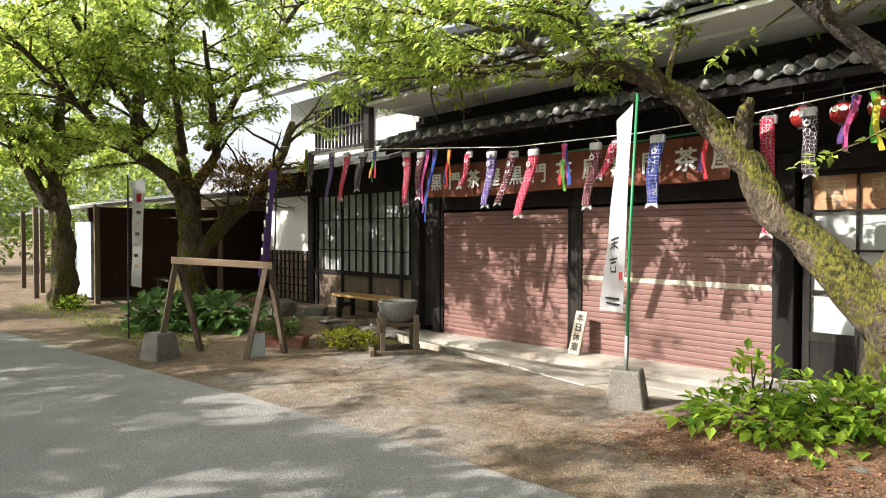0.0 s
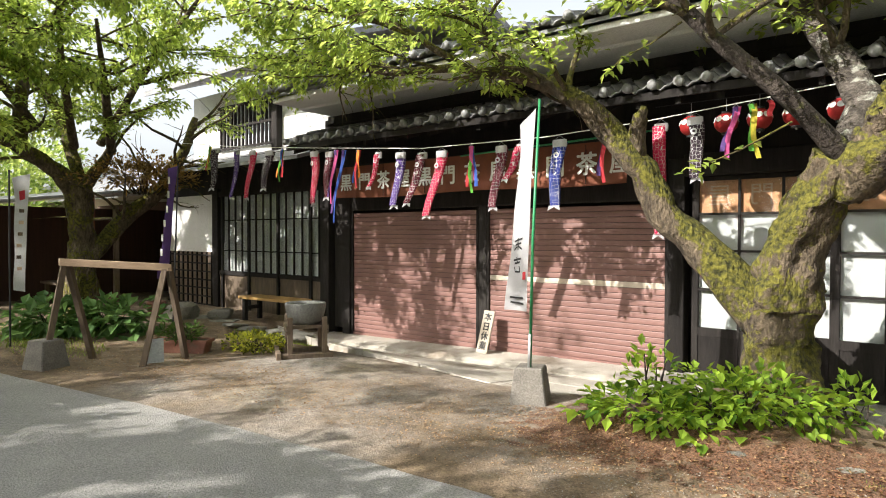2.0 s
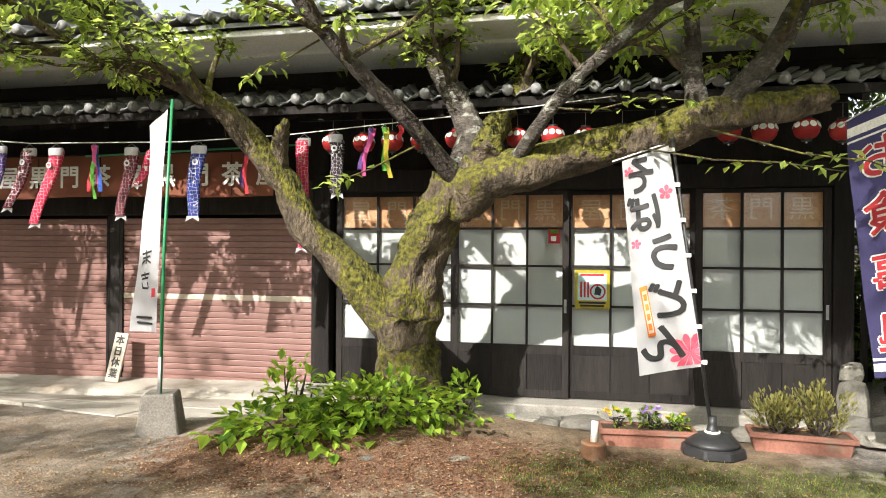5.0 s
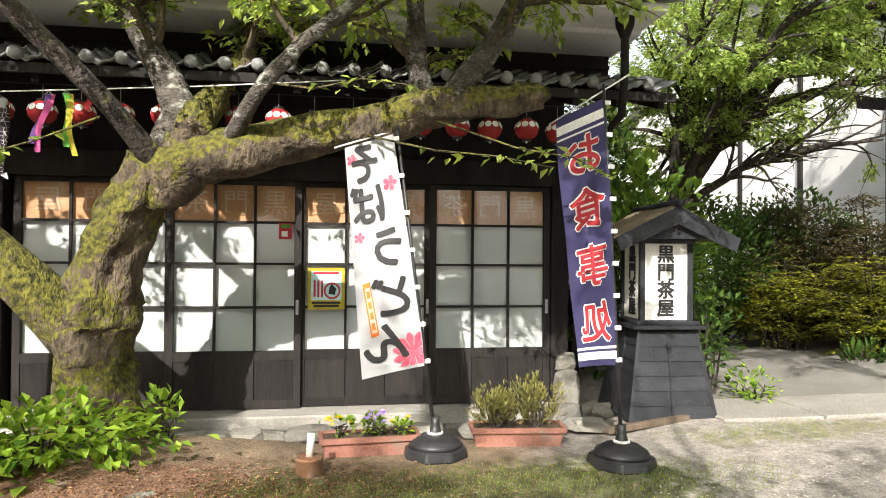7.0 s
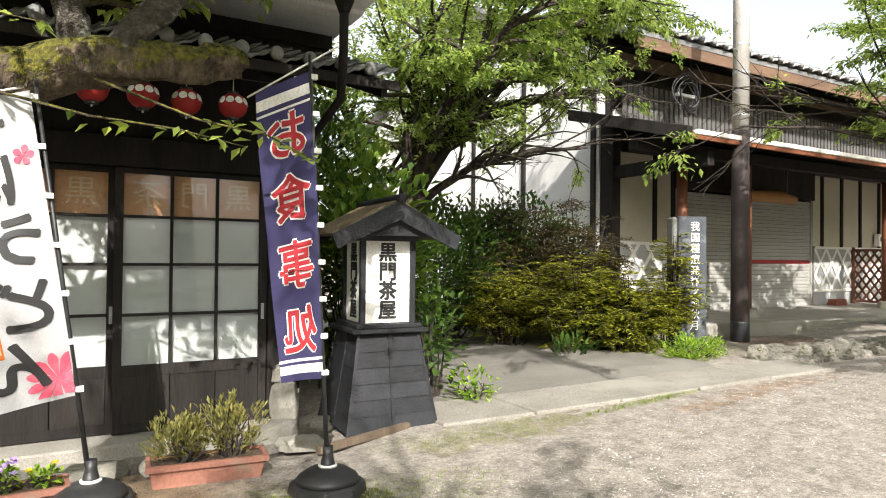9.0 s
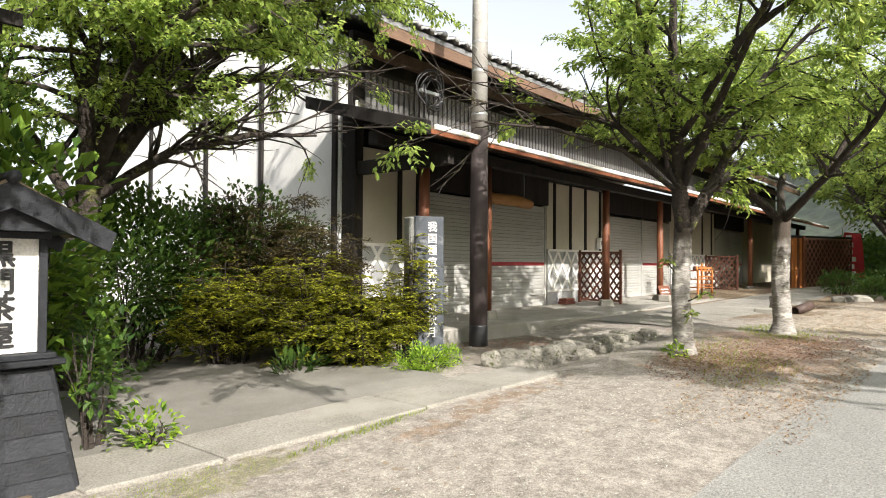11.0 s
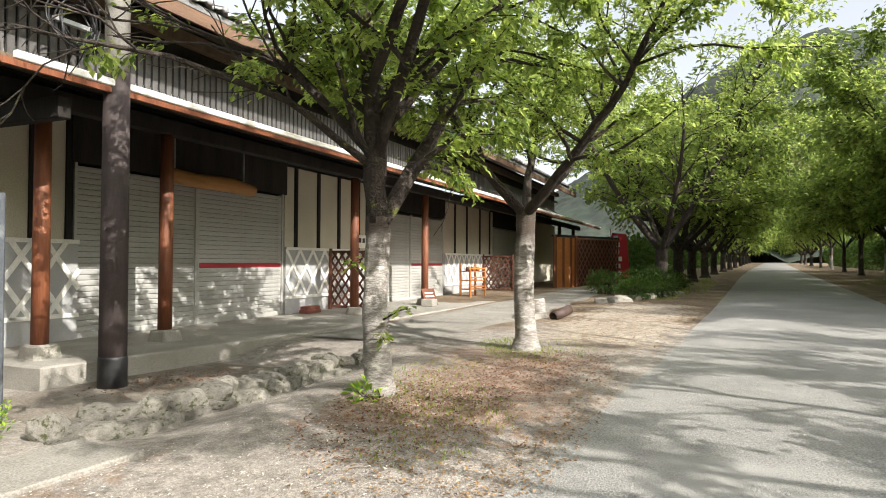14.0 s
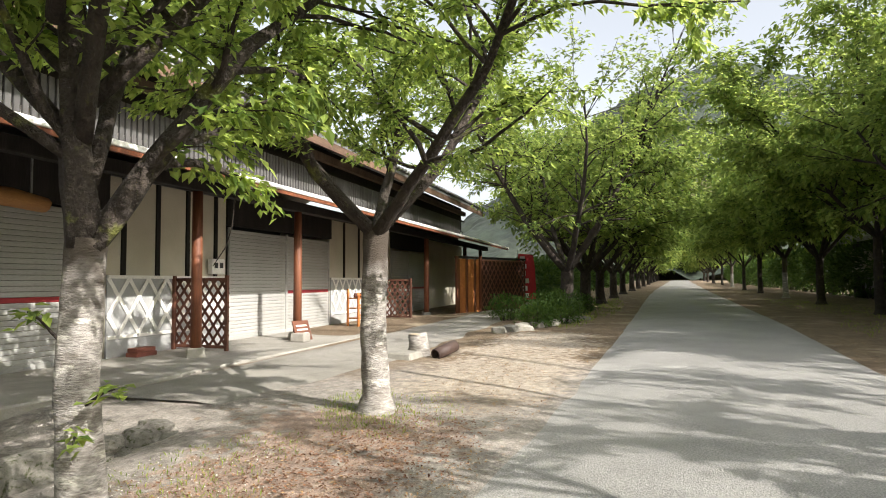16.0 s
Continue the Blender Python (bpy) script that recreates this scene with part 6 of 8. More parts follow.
part("flower_print", disc_petals(at, 0.14, 0.4, 0.1, 0.24, 0.005), CLOTHPINK, bn, "pink blossom print")
part("flower_print", disc_petals(at, 0.12, 0.06, 0.1, 0.24, 0.005), CLOTHPINK, bn, "pink blossom print")
pole_stand(bn, (1.24, 5.51, 0.12), (0.945, 5.51, 2.36), PLASTICBLACK, [(0.53, 5.51, 2.13), (0.96, 5.51, 2.27)])
loops(bn, at, 7, 1.0)
# navy dining banner, seen from its back
nb = thing("banner_flag", "navy upright banner with red lettering on a black pole", "banner")
cl, at = cloth_patch(((2.06, 5.4, 2.36), (2.32, 5.15, 2.47), (2.23, 5.42, 0.63), (2.41, 5.15, 0.68)), 10, 30, 0.03)
part("cloth", cl, CLOTHNAVY, nb, smooth=True)
for ch, v in (("お", 0.19), ("食", 0.40), ("事", 0.62), ("処", 0.84)):
    for st, lift, m, lab in ((0.011, 0.005, WHITEINK, "white outline of the lettering"), (0.004, 0.012, CLOTHRED, "red brushed character")):
        t = text_mesh(ch, 0.2, m, 0.001, mirror=True, stroke=st)
        part("character", lay_text(t, at, 0.52, v, 0.74, 0.165, lift, 0.2), m, nb, lab)
for v0, v1 in ((0.035, 0.07), (0.085, 0.093), (0.925, 0.935), (0.945, 0.975)):
    s = Shape()
    for i in range(9):
        s.v += [tuple(at(i / 8, v0, 0.005)), tuple(at(i / 8, v1, 0.005))]
    for i in range(8):
        s.f.append((2 * i, 2 * i + 1, 2 * i + 3, 2 * i + 2))
    part("white_band", s, WHITEINK, nb)
pole_stand(nb, (2.45, 5.16, 0.12), (2.31, 5.16, 2.56), PLASTICBLACK, [(2.02, 5.43, 2.33), (2.44, 5.05, 2.6)])
loops(nb, at, 9, 1.0)
# white banner on a green pole in a concrete block
wb = thing("banner_flag", "white banner on a green pole set in a concrete block", "banner")
cl, at = cloth_patch(((-2.99, 5.03, 2.42), (-2.84, 5.03, 2.55), (-3.12, 5.03, 0.82), (-2.92, 5.03, 0.81)), 8, 28, 0.03)
part("cloth", cl, CLOTHWHITE, wb, smooth=True)
for v, strokes in ((0.655, ((-0.2, -0.02, 0.2, -0.026), (-0.14, 0.0, 0.16, -0.004), (-0.02, -0.035, 0.02, 0.03), (-0.2, 0.026, -0.02, 0.01), (0.03, 0.01, 0.2, 0.028))),
                   (0.765, ((-0.22, -0.03, 0.18, -0.034), (-0.16, -0.012, 0.14, -0.016), (-0.03, -0.045, 0.01, -0.012), (-0.16, 0.004, -0.11, 0.034), (0.1, 0.004, 0.15, 0.034), (-0.14, 0.03, 0.14, 0.034))),
                   (0.93, ((-0.3, 0.0, 0.32, 0.004), (-0.26, 0.026, 0.34, 0.032)))):
    for u0, v0, u1, v1 in strokes:
        wide = abs(u1 - u0) > 0.1
        du, dv = (0.0, 0.005) if wide else (0.022, 0.0)
        part("print_bar", Shape().add([at(0.5 + u0 - du, v + v0 - dv, 0.007), at(0.5 + (u1 if wide else u0) + du, v + (v1 if wide else v0) - dv, 0.007), at(0.5 + u1 + du, v + v1 + dv, 0.007), at(0.5 + (u0 if wide else u1) - du, v + (v0 if wide else v1) + dv, 0.007)], [(3, 2, 1, 0)]), INK, wb)
part("seal_print", Shape().add([at(0.78, 0.8, 0.007), at(0.92, 0.8, 0.007), at(0.92, 0.84, 0.007), at(0.78, 0.84, 0.007)], [(3, 2, 1, 0)]), CLOTHRED, wb)
part("pole", Shape().tube([(-2.90, 5.06, 0.25), (-2.87, 5.05, 1.4), (-2.80, 5.04, 2.62)], [0.014, 0.013, 0.011], 8), GREENPOLE, wb, smooth=True)
part("pole_sleeve", Shape().tube([(-2.905, 5.06, 0.25), (-2.895, 5.06, 0.62)], 0.019, 8), METAL, wb, smooth=True)


def concrete_block(parent, x, y, z, w, h, turn=0):
    c, s = math.cos(turn), math.sin(turn)
    q = [(x + c * a - s * b, y + s * a + c * b) for a, b in ((-w, -w), (w, -w), (w, w), (-w, w))]
    part("concrete_block", Shape().prism(q, z, z + h, 0.72), BLOCK, parent, "grey concrete block", bevel=0.012)


concrete_block(wb, -2.93, 5.12, 0.0, 0.165, 0.33, 0.4)
# cream and purple banners further west
cb = thing("banner_flag", "cream upright banner with a red emblem", "banner")
cl, at = cloth_patch(((-9.48, 3.06, 2.2), (-9.5, 3.27, 2.27), (-9.5, 3.1, 0.75), (-9.5, 3.2, 0.72)), 6, 20, 0.02)
part("cloth", cl, CLOTHWHITE, cb, smooth=True)
for v, w in ((0.13, 0.5),):
    part("emblem", Shape().add([Vector(at(0.3, v)) + Vector((0.02, 0, 0)), Vector(at(0.7, v)) + Vector((0.02, 0, 0)), Vector(at(0.75, v + 0.08)) + Vector((0.02, 0, 0)), Vector(at(0.3, v + 0.08)) + Vector((0.02, 0, 0))], [(3, 2, 1, 0), (0, 1, 2, 3)]), CLOTHRED, cb)
for k in range(6):
    p = Vector(at(0.5, 0.3 + k * 0.1))
    part("print_bar", Shape().box(p.x + 0.012, p.y - 0.03, p.z - 0.03, p.x + 0.016, p.y + 0.025, p.z + 0.015), FAINT if k % 2 else GREYWOOD, cb)
part("pole", Shape().tube([(-9.5, 3.03, 0.0), (-9.5, 3.04, 2.3)], 0.012, 8), PLASTICBLACK, cb)
pb = thing("banner_flag", "narrow purple banner on a slim pole", "banner")
PURPLE = material("purple cloth", (0.12, 0.06, 0.22), (0.09, 0.045, 0.17), 5, 0.85, 0, 100, through_light=0.3)
cl, at = cloth_patch(((-9.2, 4.98, 2.45), (-9.15, 5.10, 2.5), (-9.2, 4.85, 0.82), (-9.15, 4.96, 0.85)), 5, 20, 0.03)
part("cloth", cl, PURPLE, pb, smooth=True)
for k in range(6):
    p = Vector(at(0.5, 0.12 + k * 0.13))
    part("print_bar", Shape().box(p.x - 0.02, p.y - 0.05, p.z - 0.05, p.x + 0.035, p.y - 0.045, p.z + 0.05), WHITEINK, pb)
part("pole", Shape().tube([(-9.17, 5.03, 0), (-9.17, 5.13, 2.55)], 0.012, 8), PLASTICBLACK, pb)


# ---- carp streamers on a line ----
def scale_material(name, base, line):
    m = material(name, base, tuple(v * 0.8 for v in base), 8, 0.8, 0, 100, through_light=0.3)
    n, l = m.node_tree.nodes, m.node_tree.links
    b = n["Principled BSDF"]
    src = b.inputs["Base Color"].links[0].from_socket
    vo = n.new("ShaderNodeTexVoronoi")
    vo.feature = "DISTANCE_TO_EDGE"
    vo.inputs["Scale"].default_value = 30
    vo.inputs["Randomness"].default_value = 0.45
    l.new(n["Texture Coordinate"].outputs["Object"], vo.inputs["Vector"])
    lt = n.new("ShaderNodeMath")
    lt.operation = "LESS_THAN"
    lt.inputs[1].default_value = 0.028
    l.new(vo.outputs["Distance"], lt.inputs[0])
    x = n.new("ShaderNodeMix")
    x.data_type = "RGBA"
    l.new(lt.outputs[0], x.inputs[0])
    l.new(src, x.inputs[6])
    x.inputs[7].default_value = (*line, 1)
    l.new(x.outputs[2], b.inputs["Base Color"])
    return m


PAPERW = (0.75, 0.73, 0.72)
CARP = {"red": scale_material("red carp cloth", (0.6, 0.02, 0.08), PAPERW), "black": scale_material("black carp cloth", (0.035, 0.02, 0.03), PAPERW),
        "maroon": scale_material("maroon carp cloth", (0.14, 0.015, 0.03), PAPERW), "purple": scale_material("purple carp cloth", (0.1, 0.05, 0.24), PAPERW), "blue": scale_material("blue carp cloth", (0.03, 0.05, 0.28), PAPERW)}


def carp(colour, top, bottom, w=0.085):
    k = thing("carp_streamer", colour + " carp streamer with white scales hanging from a line", "streamer", Matrix.Translation(top), group="carp streamers on the line")
    a, b = Vector((0, 0, -0.03)), Vector(bottom) - Vector(top)
    ln = b.length
    sh, rings = Shape(), 9
    rng = random.Random(int(top[0] * 100))
    ph = rng.uniform(0, 6)
    for i in range(rings):
        f = i / (rings - 1)
        c = a.lerp(b, f) + Vector((0.012 * math.sin(4 * f + ph), 0.015 * math.sin(5 * f + ph), 0))
        wx, wy = w * (1 - 0.28 * f), w * 0.55 * (1 - 0.7 * f)
        for j in range(10):
            t = 2 * math.pi * j / 10
            sh.v.append((c.x + wx * math.cos(t), c.y + wy * math.sin(t), c.z))
    for i in range(rings - 1):
        for j in range(10):
            j2 = (j + 1) % 10
            sh.f.append((i * 10 + j, (i + 1) * 10 + j, (i + 1) * 10 + j2, i * 10 + j2))
    part("body", sh, CARP[colour], k, smooth=True)
    m = Shape().lathe([(w * 1.0, -0.075), (w * 1.04, -0.03), (w * 0.98, -0.005)], 10)
    m.v = [(x, y * 0.55, z) for x, y, z in m.v]
    m.f = m.f[:-2]
    part("mouth_band", m, CLOTHWHITE, k, "white mouth band", smooth=True)
    for sgn in (-1,):
        e = a.lerp(b, 0.2)
        part("eye", Shape().add([(e.x + 0.03 * math.cos(t), e.y - w * 0.56, e.z + 0.03 * math.sin(t)) for t in [j * 0.5236 for j in range(12)]], [tuple(range(12))]), CLOTHWHITE, k, "round white eye")
        part("pupil", Shape().add([(e.x + 0.015 * math.cos(t), e.y - w * 0.575, e.z + 0.015 * math.sin(t)) for t in [j * 0.5236 for j in range(12)]], [tuple(range(12))]), CARP[colour], k)
    c = b
    tl = Shape()
    d = b.normalized()
    s = Vector((1, 0, 0))
    tw = w * 0.74
    q = [c - s * tw, c + s * tw, c + s * tw * 1.2 + d * 0.05, c + d * 0.015, c - s * tw * 1.2 + d * 0.05]
    tl.add(q, [(0, 1, 2, 3), (0, 3, 4)])
    part("tail", tl, CLOTHWHITE, k, "white forked tail hem")
    part("hanger", Shape().tube([(-w * 0.9, 0, -0.01), (0, 0, 0.035), (w * 0.9, 0, -0.01)], 0.002, 4), METAL, k)
    return k


RIB = {"red": CLOTHRED, "yellow": material("yellow ribbon", (0.6, 0.5, 0.05), None, 5, 0.8, 0, through_light=0.3), "green": material("green ribbon", (0.12, 0.4, 0.05), None, 5, 0.8, 0, through_light=0.3), "violet": PURPLE,
       "pink": material("pink ribbon", (0.65, 0.1, 0.3), None, 5, 0.8, 0, through_light=0.3), "blue": material("blue ribbon", (0.04, 0.1, 0.4), None, 5, 0.8, 0, through_light=0.3), "orange": CLOTHORANGE}


def ribbons(cols, top, bottom):
    k = thing("ribbon_streamer", "bundle of bright plain ribbons hanging from a line", "streamer", Matrix.Translation(top), group="ribbon streamers on the line")
    b = Vector(bottom) - Vector(top)
    for i, c in enumerate(cols):
        sh = Shape()
        off = (i - (len(cols) - 1) / 2) * 0.035
        for j in range(8):
            f = j / 7
            p = b * (f * (0.85 + 0.15 * math.sin(i * 2.1))) + Vector((off * (0.3 + 0.7 * f) + 0.012 * math.sin(6 * f + i), 0.015 * math.sin(5 * f + 2 * i), 0.01))
            sh.v += [(p.x - 0.022, p.y, p.z), (p.x + 0.022, p.y + 0.012 * math.sin(4 * f + i), p.z)]
        for j in range(7):
            sh.f.append((2 * j, 2 * j + 2, 2 * j + 3, 2 * j + 1))
        part("ribbon", sh, RIB[c], k)
    part("ring", Shape().tube([(-0.03, 0, 0), (0, 0, 0.03), (0.03, 0, 0)], 0.003, 4), METAL, k)


LINE = [(-10.2, 5.75, 3.0), (-8.5, 5.75, 2.79), (-6.87, 5.75, 2.635), (-4.8, 5.75, 2.45), (-3.2, 5.75, 2.42), (-2.35, 6.15, 2.53), (-1.3, 6.2, 2.62), (-0.5, 6.2, 2.68), (0.6, 6.2, 2.78)]


def line_y(x):
    return along([(p[0], p[1]) for p in LINE], x)


def line_z(x):
    return along([(p[0], p[2]) for p in LINE], x)


solid("hanging_line", Shape().tube(LINE, 0.005, 5), WHITEINK, "white line strung across the shop front", "rope")
for c, x, x2, z2, w in (("black", -9.16, -9.31, 2.21, 0.095), ("purple", -8.57, -8.73, 2.05, 0.06), ("red", -8.16, -8.32, 2.02, 0.07), ("black", -7.74, -7.89, 2.14, 0.09), ("red", -6.72, -6.74, 1.89, 0.075), ("maroon", -6.41, -6.48, 1.96, 0.07),
                        ("red", -5.5, -5.67, 2.06, 0.05), ("purple", -5.13, -5.24, 1.82, 0.075), ("maroon", -4.79, -5.03, 1.84, 0.07), ("red", -4.5, -4.72, 1.69, 0.075), ("maroon", -3.7, -3.8, 1.76, 0.068), ("red", -3.45, -3.66, 2.04, 0.06),
                        ("blue", -3.06, -3.12, 1.76, 0.078), ("black", -1.9, -1.88, 1.98, 0.07), ("red", -2.2, -2.22, 1.48, 0.065)):
    carp(c, (x, line_y(x), line_z(x) - 0.045), (x2, line_y(x), z2), w)
for cols_, x, x2, z2 in ((("red", "yellow", "green"), -9.36, -9.42, 2.42), (("orange", "green", "blue", "red"), -7.44, -7.5, 2.2), (("violet", "blue"), -6.15, -6.37, 1.6), (("blue", "red", "orange"), -5.87, -5.91, 2.04), (("red", "green", "pink", "blue"), -4.09, -4.07, 1.9),
                         (("violet", "pink"), -6.3, -6.42, 1.85), (("violet", "red"), -2.69, -2.71, 1.95), (("violet", "pink"), -1.56, -1.66, 2.12), (("green", "yellow"), -1.44, -1.4, 2.1), (("red",), -1.3, -1.28, 2.42)):
    ribbons(cols_, (x, line_y(x), line_z(x) - 0.035), (x2, line_y(x), z2))

# ---- cloth valance with the shop's name ----
val = thing("shop_valance", "brown cloth valance lettered with the shop name", "sign")
VAL = material("brown valance cloth", (0.22, 0.075, 0.04), (0.16, 0.05, 0.028), 3, 0.85, 0.05, 120)
vs = Shape()
nx = 120
vx = lambda i: -7.75 + i * 4.85 / nx
vw = lambda x: 0.02 * math.sin(x * 2.6) + 0.01 * math.sin(x * 7.1)
vz = lambda x: 2.04 + 0.012 * math.sin(x * 2.2)
for i in range(nx + 1):
    x = vx(i)
    for z in (vz(x), 2.28, 2.52):
        vs.v.append((x, 6.98 + vw(x) * (2.52 - z) / 0.48, z))
for i in range(nx):
    for k in range(2):
        vs.f.append((i * 3 + k, i * 3 + 3 + k, i * 3 + 4 + k, i * 3 + 1 + k))
part("cloth", vs, VAL, val, smooth=True)
for k in range(12):
    ch = "黒門茶屋"[k % 4]
    t = text_mesh(ch, 0.27, WHITEINK, 0.001, stroke=0.006)
    x = -7.48 + k * 0.41
    part("character", t, WHITEINK, val, "white brushed character").matrix_basis = pose(x, 6.955, 2.26)
for k in range(6):
    x = -7.3 + 0.82 * k
    part("seam", Shape().box(x - 0.2, 6.965, 2.05, x - 0.195, 6.972, 2.5), DARKWOOD, val)
part("rod", Shape().tube([(-7.8, 6.98, 2.53), (-2.85, 6.98, 2.53)], 0.012, 6), DARKWOOD, val)
part("green_rod", Shape().tube([(-5.0, 6.7, 2.47), (-2.5, 6.7, 2.53)], 0.01, 6), GREENPOLE, val)

# ---- red lanterns ----
LANRED = material("red lantern paper", (0.42, 0.025, 0.025), (0.34, 0.02, 0.02), 6, 0.6, 0.05, through_light=0.2)


def lantern():
    k = thing("paper_lantern", "small round red paper lantern with a white dotted band", "lantern", group="red lanterns under the eave")
    prof = []
    for i in range(17):
        a = math.pi * (i / 16 - 0.5)
        prof.append((max(0.03, 0.105 * math.cos(a)) * (1 - 0.03 * (i % 2)), 0.095 * math.sin(a)))
    part("body", Shape().lathe(prof, 20), LANRED, k, smooth=True)
    for z in (0.088, -0.104):
        part("cap", Shape().lathe([(0.042, z), (0.042, z + 0.016)], 14), PLASTICBLACK, k)
    for i in range(10):
        a = 2 * math.pi * i / 10
        d = Shape()
        for j in range(10):
            t = 2 * math.pi * j / 10
            aa, zz = a + 0.29 * math.cos(t), 0.03 + 0.027 * math.sin(t)
            r = 0.1075 * math.cos(math.asin(zz / 0.1)) + 0.001
            d.v.append((r * math.cos(aa), r * math.sin(aa), zz))
        d.f.append(tuple(range(10)))
        part("dot", d, WHITEINK, k, "white round dot")
    part("hook", Shape().tube([(0, 0, 0.1), (0, 0, 0.22)], 0.003, 5), METAL, k)
    part("bead", Shape().lathe([(0.004, -0.122), (0.01, -0.114), (0.004, -0.104)], 8), WHITEINK, k)
    return k


l0 = lantern()
l0.matrix_basis = pose(-2.05, 6.5, 2.5)
for k in range(1, 16):
    copy_thing(l0, pose(-2.05 + 0.3 * k + random.uniform(-0.02, 0.02), 6.5, 2.5 + random.uniform(-0.012, 0.012), 0, 0, 33 * k))
solid("lantern_wire", Shape().tube([(-2.4, 6.5, 2.72), (0.2, 6.5, 2.715), (2.8, 6.5, 2.72)], 0.004, 5), PLASTICBLACK, "black wire carrying the lanterns", "wire")

# ---- lettered lantern stand ----
BLACKTIMBER = material("black painted timber", (0.012, 0.013, 0.015), (0.024, 0.025, 0.029), 6, 0.6, 0.3, 50, rand=0.25, spec=0.3)
THATCH = material("weathered shingle", (0.24, 0.185, 0.11), (0.1, 0.075, 0.045), 9, 0.9, 0.6, 40, stretch=(1, 4, 1))
ks = thing("lantern_stand", "black timber lantern stand with white lettered panels and gabled roof", "lantern", pose(3.37, 6.51, 0.02, 0, 0, -3.5))


def taper(z):
    return lerp(0.37, 0.25, z / 0.76)


for k in range(6):
    z0, z1 = k * 0.122 + 0.01, k * 0.122 + 0.134
    for face in range(4):
        for half in (-1, 1):
            a0, a1 = taper(z0), taper(z1)
            b0, b1 = (0.012 * half, a0 * half), (0.012 * half, a1 * half)
            sh = Shape()
            o = 0.012
            v = [(b0[0], -a0 - o, z0), (b0[1], -a0 - o, z0), (b1[1], -a1 - 0.002, z1), (b1[0], -a1 - 0.002, z1)]
            v += [(x, y + 0.02, z) for x, y, z in v]
            sh.add(v, [(0, 1, 2, 3), (7, 6, 5, 4), (0, 4, 5, 1), (1, 5, 6, 2), (2, 6, 7, 3), (3, 7, 4, 0)], Matrix.Rotation(face * math.pi / 2, 4, "Z"))
            part("board", sh, BLACKTIMBER, ks)
core = Shape().prism([(-0.36, -0.36), (0.36, -0.36), (0.36, 0.36), (-0.36, 0.36)], 0.0, 0.75, 0.66)
part("core", core, BLACKTIMBER, ks)
for sx in (-1, 1):
    for sy in (-1, 1):
        part("corner_batten", Shape().tube([(sx * 0.38, sy * 0.38, 0.0), (sx * 0.255, sy * 0.255, 0.76)], 0.016, 4), BLACKTIMBER, ks)
        part("corner_post", Shape().box(sx * 0.215 - 0.022, sy * 0.215 - 0.022, 0.82, sx * 0.215 + 0.022, sy * 0.215 + 0.022, 1.50), BLACKTIMBER, ks, bevel=0.003)
for face in range(4):
    R = Matrix.Rotation(face * math.pi / 2, 4, "Z")
    part("batten", Shape().add([(-0.012, -0.388, 0), (0.012, -0.388, 0), (0.012, -0.266, 0.75), (-0.012, -0.266, 0.75), (-0.012, -0.36, 0), (0.012, -0.36, 0), (0.012, -0.24, 0.75), (-0.012, -0.24, 0.75)],
                               [(0, 1, 2, 3), (7, 6, 5, 4), (0, 4, 5, 1), (1, 5, 6, 2), (2, 6, 7, 3), (3, 7, 4, 0)], R), BLACKTIMBER, ks)
    part("panel", Shape().box(-0.193, -0.212, 0.84, 0.193, -0.204, 1.50, R), WHITEINK, ks, "white panel with black lettering")
    t = text_mesh("黒門茶屋", 0.16, INK, 0.002, vertical=True, pitch=0.97, stroke=0.005)
    o = part("lettering", t, INK, ks, "black brushed lettering")
    o.matrix_basis = R @ Matrix.Translation((0, -0.216, 1.40))
part("ledge", Shape().box(-0.32, -0.32, 0.765, 0.32, 0.32, 0.80).box(-0.28, -0.28, 0.80, 0.28, 0.28, 0.835), BLACKTIMBER, ks, bevel=0.006)
part("head_rail", Shape().box(-0.25, -0.25, 1.50, 0.25, 0.25, 1.54), BLACKTIMBER, ks, bevel=0.004)
for s in (-1, 1):
    for k in range(7):
        f0, f1 = k / 7, (k + 1) / 7 + 0.04
        x0, x1 = s * lerp(0.02, 0.5, f0), s * lerp(0.02, 0.5, min(f1, 1.03))
        z0, z1 = lerp(1.80, 1.545, f0) + 0.02, lerp(1.80, 1.545, min(f1, 1.03)) + 0.012
        v = [(x0, -0.44, z0), (x1, -0.44, z1), (x1, 0.44, z1), (x0, 0.44, z0)]
        v += [(x, y, z - 0.02) for x, y, z in v]
        rf = Shape().add(v, [(0, 1, 2, 3), (7, 6, 5, 4), (0, 4, 5, 1), (1, 5, 6, 2), (2, 6, 7, 3), (3, 7, 4, 0)])
        part("shingle_course", rf, THATCH, ks, "weathered shingle course")
    for y in (-0.46, 0.44):
        v = [(s * 0.0, y, 1.81), (s * 0.54, y, 1.54), (s * 0.5, y, 1.43), (s * 0.0, y, 1.66)]
        v += [(x, yy + 0.025, z) for x, yy, z in v]
        part("barge_board", Shape().add(v, [(0, 1, 2, 3), (7, 6, 5, 4), (0, 4, 5, 1), (1, 5, 6, 2), (2, 6, 7, 3), (3, 7, 4, 0)]), BLACKTIMBER, ks)
part("ridge_pole", Shape().tube([(0, -0.5, 1.83), (0, 0.5, 1.83)], 0.035, 10), BLACKTIMBER, ks, smooth=True)
part("gable_fill", Shape().add([(-0.42, -0.40, 1.54), (0.42, -0.40, 1.54), (0, -0.40, 1.76), (-0.42, 0.40, 1.54), (0.42, 0.40, 1.54), (0, 0.40, 1.76)], [(0, 1, 2), (5, 4, 3), (0, 3, 4, 1)]), BLACKTIMBER, ks)
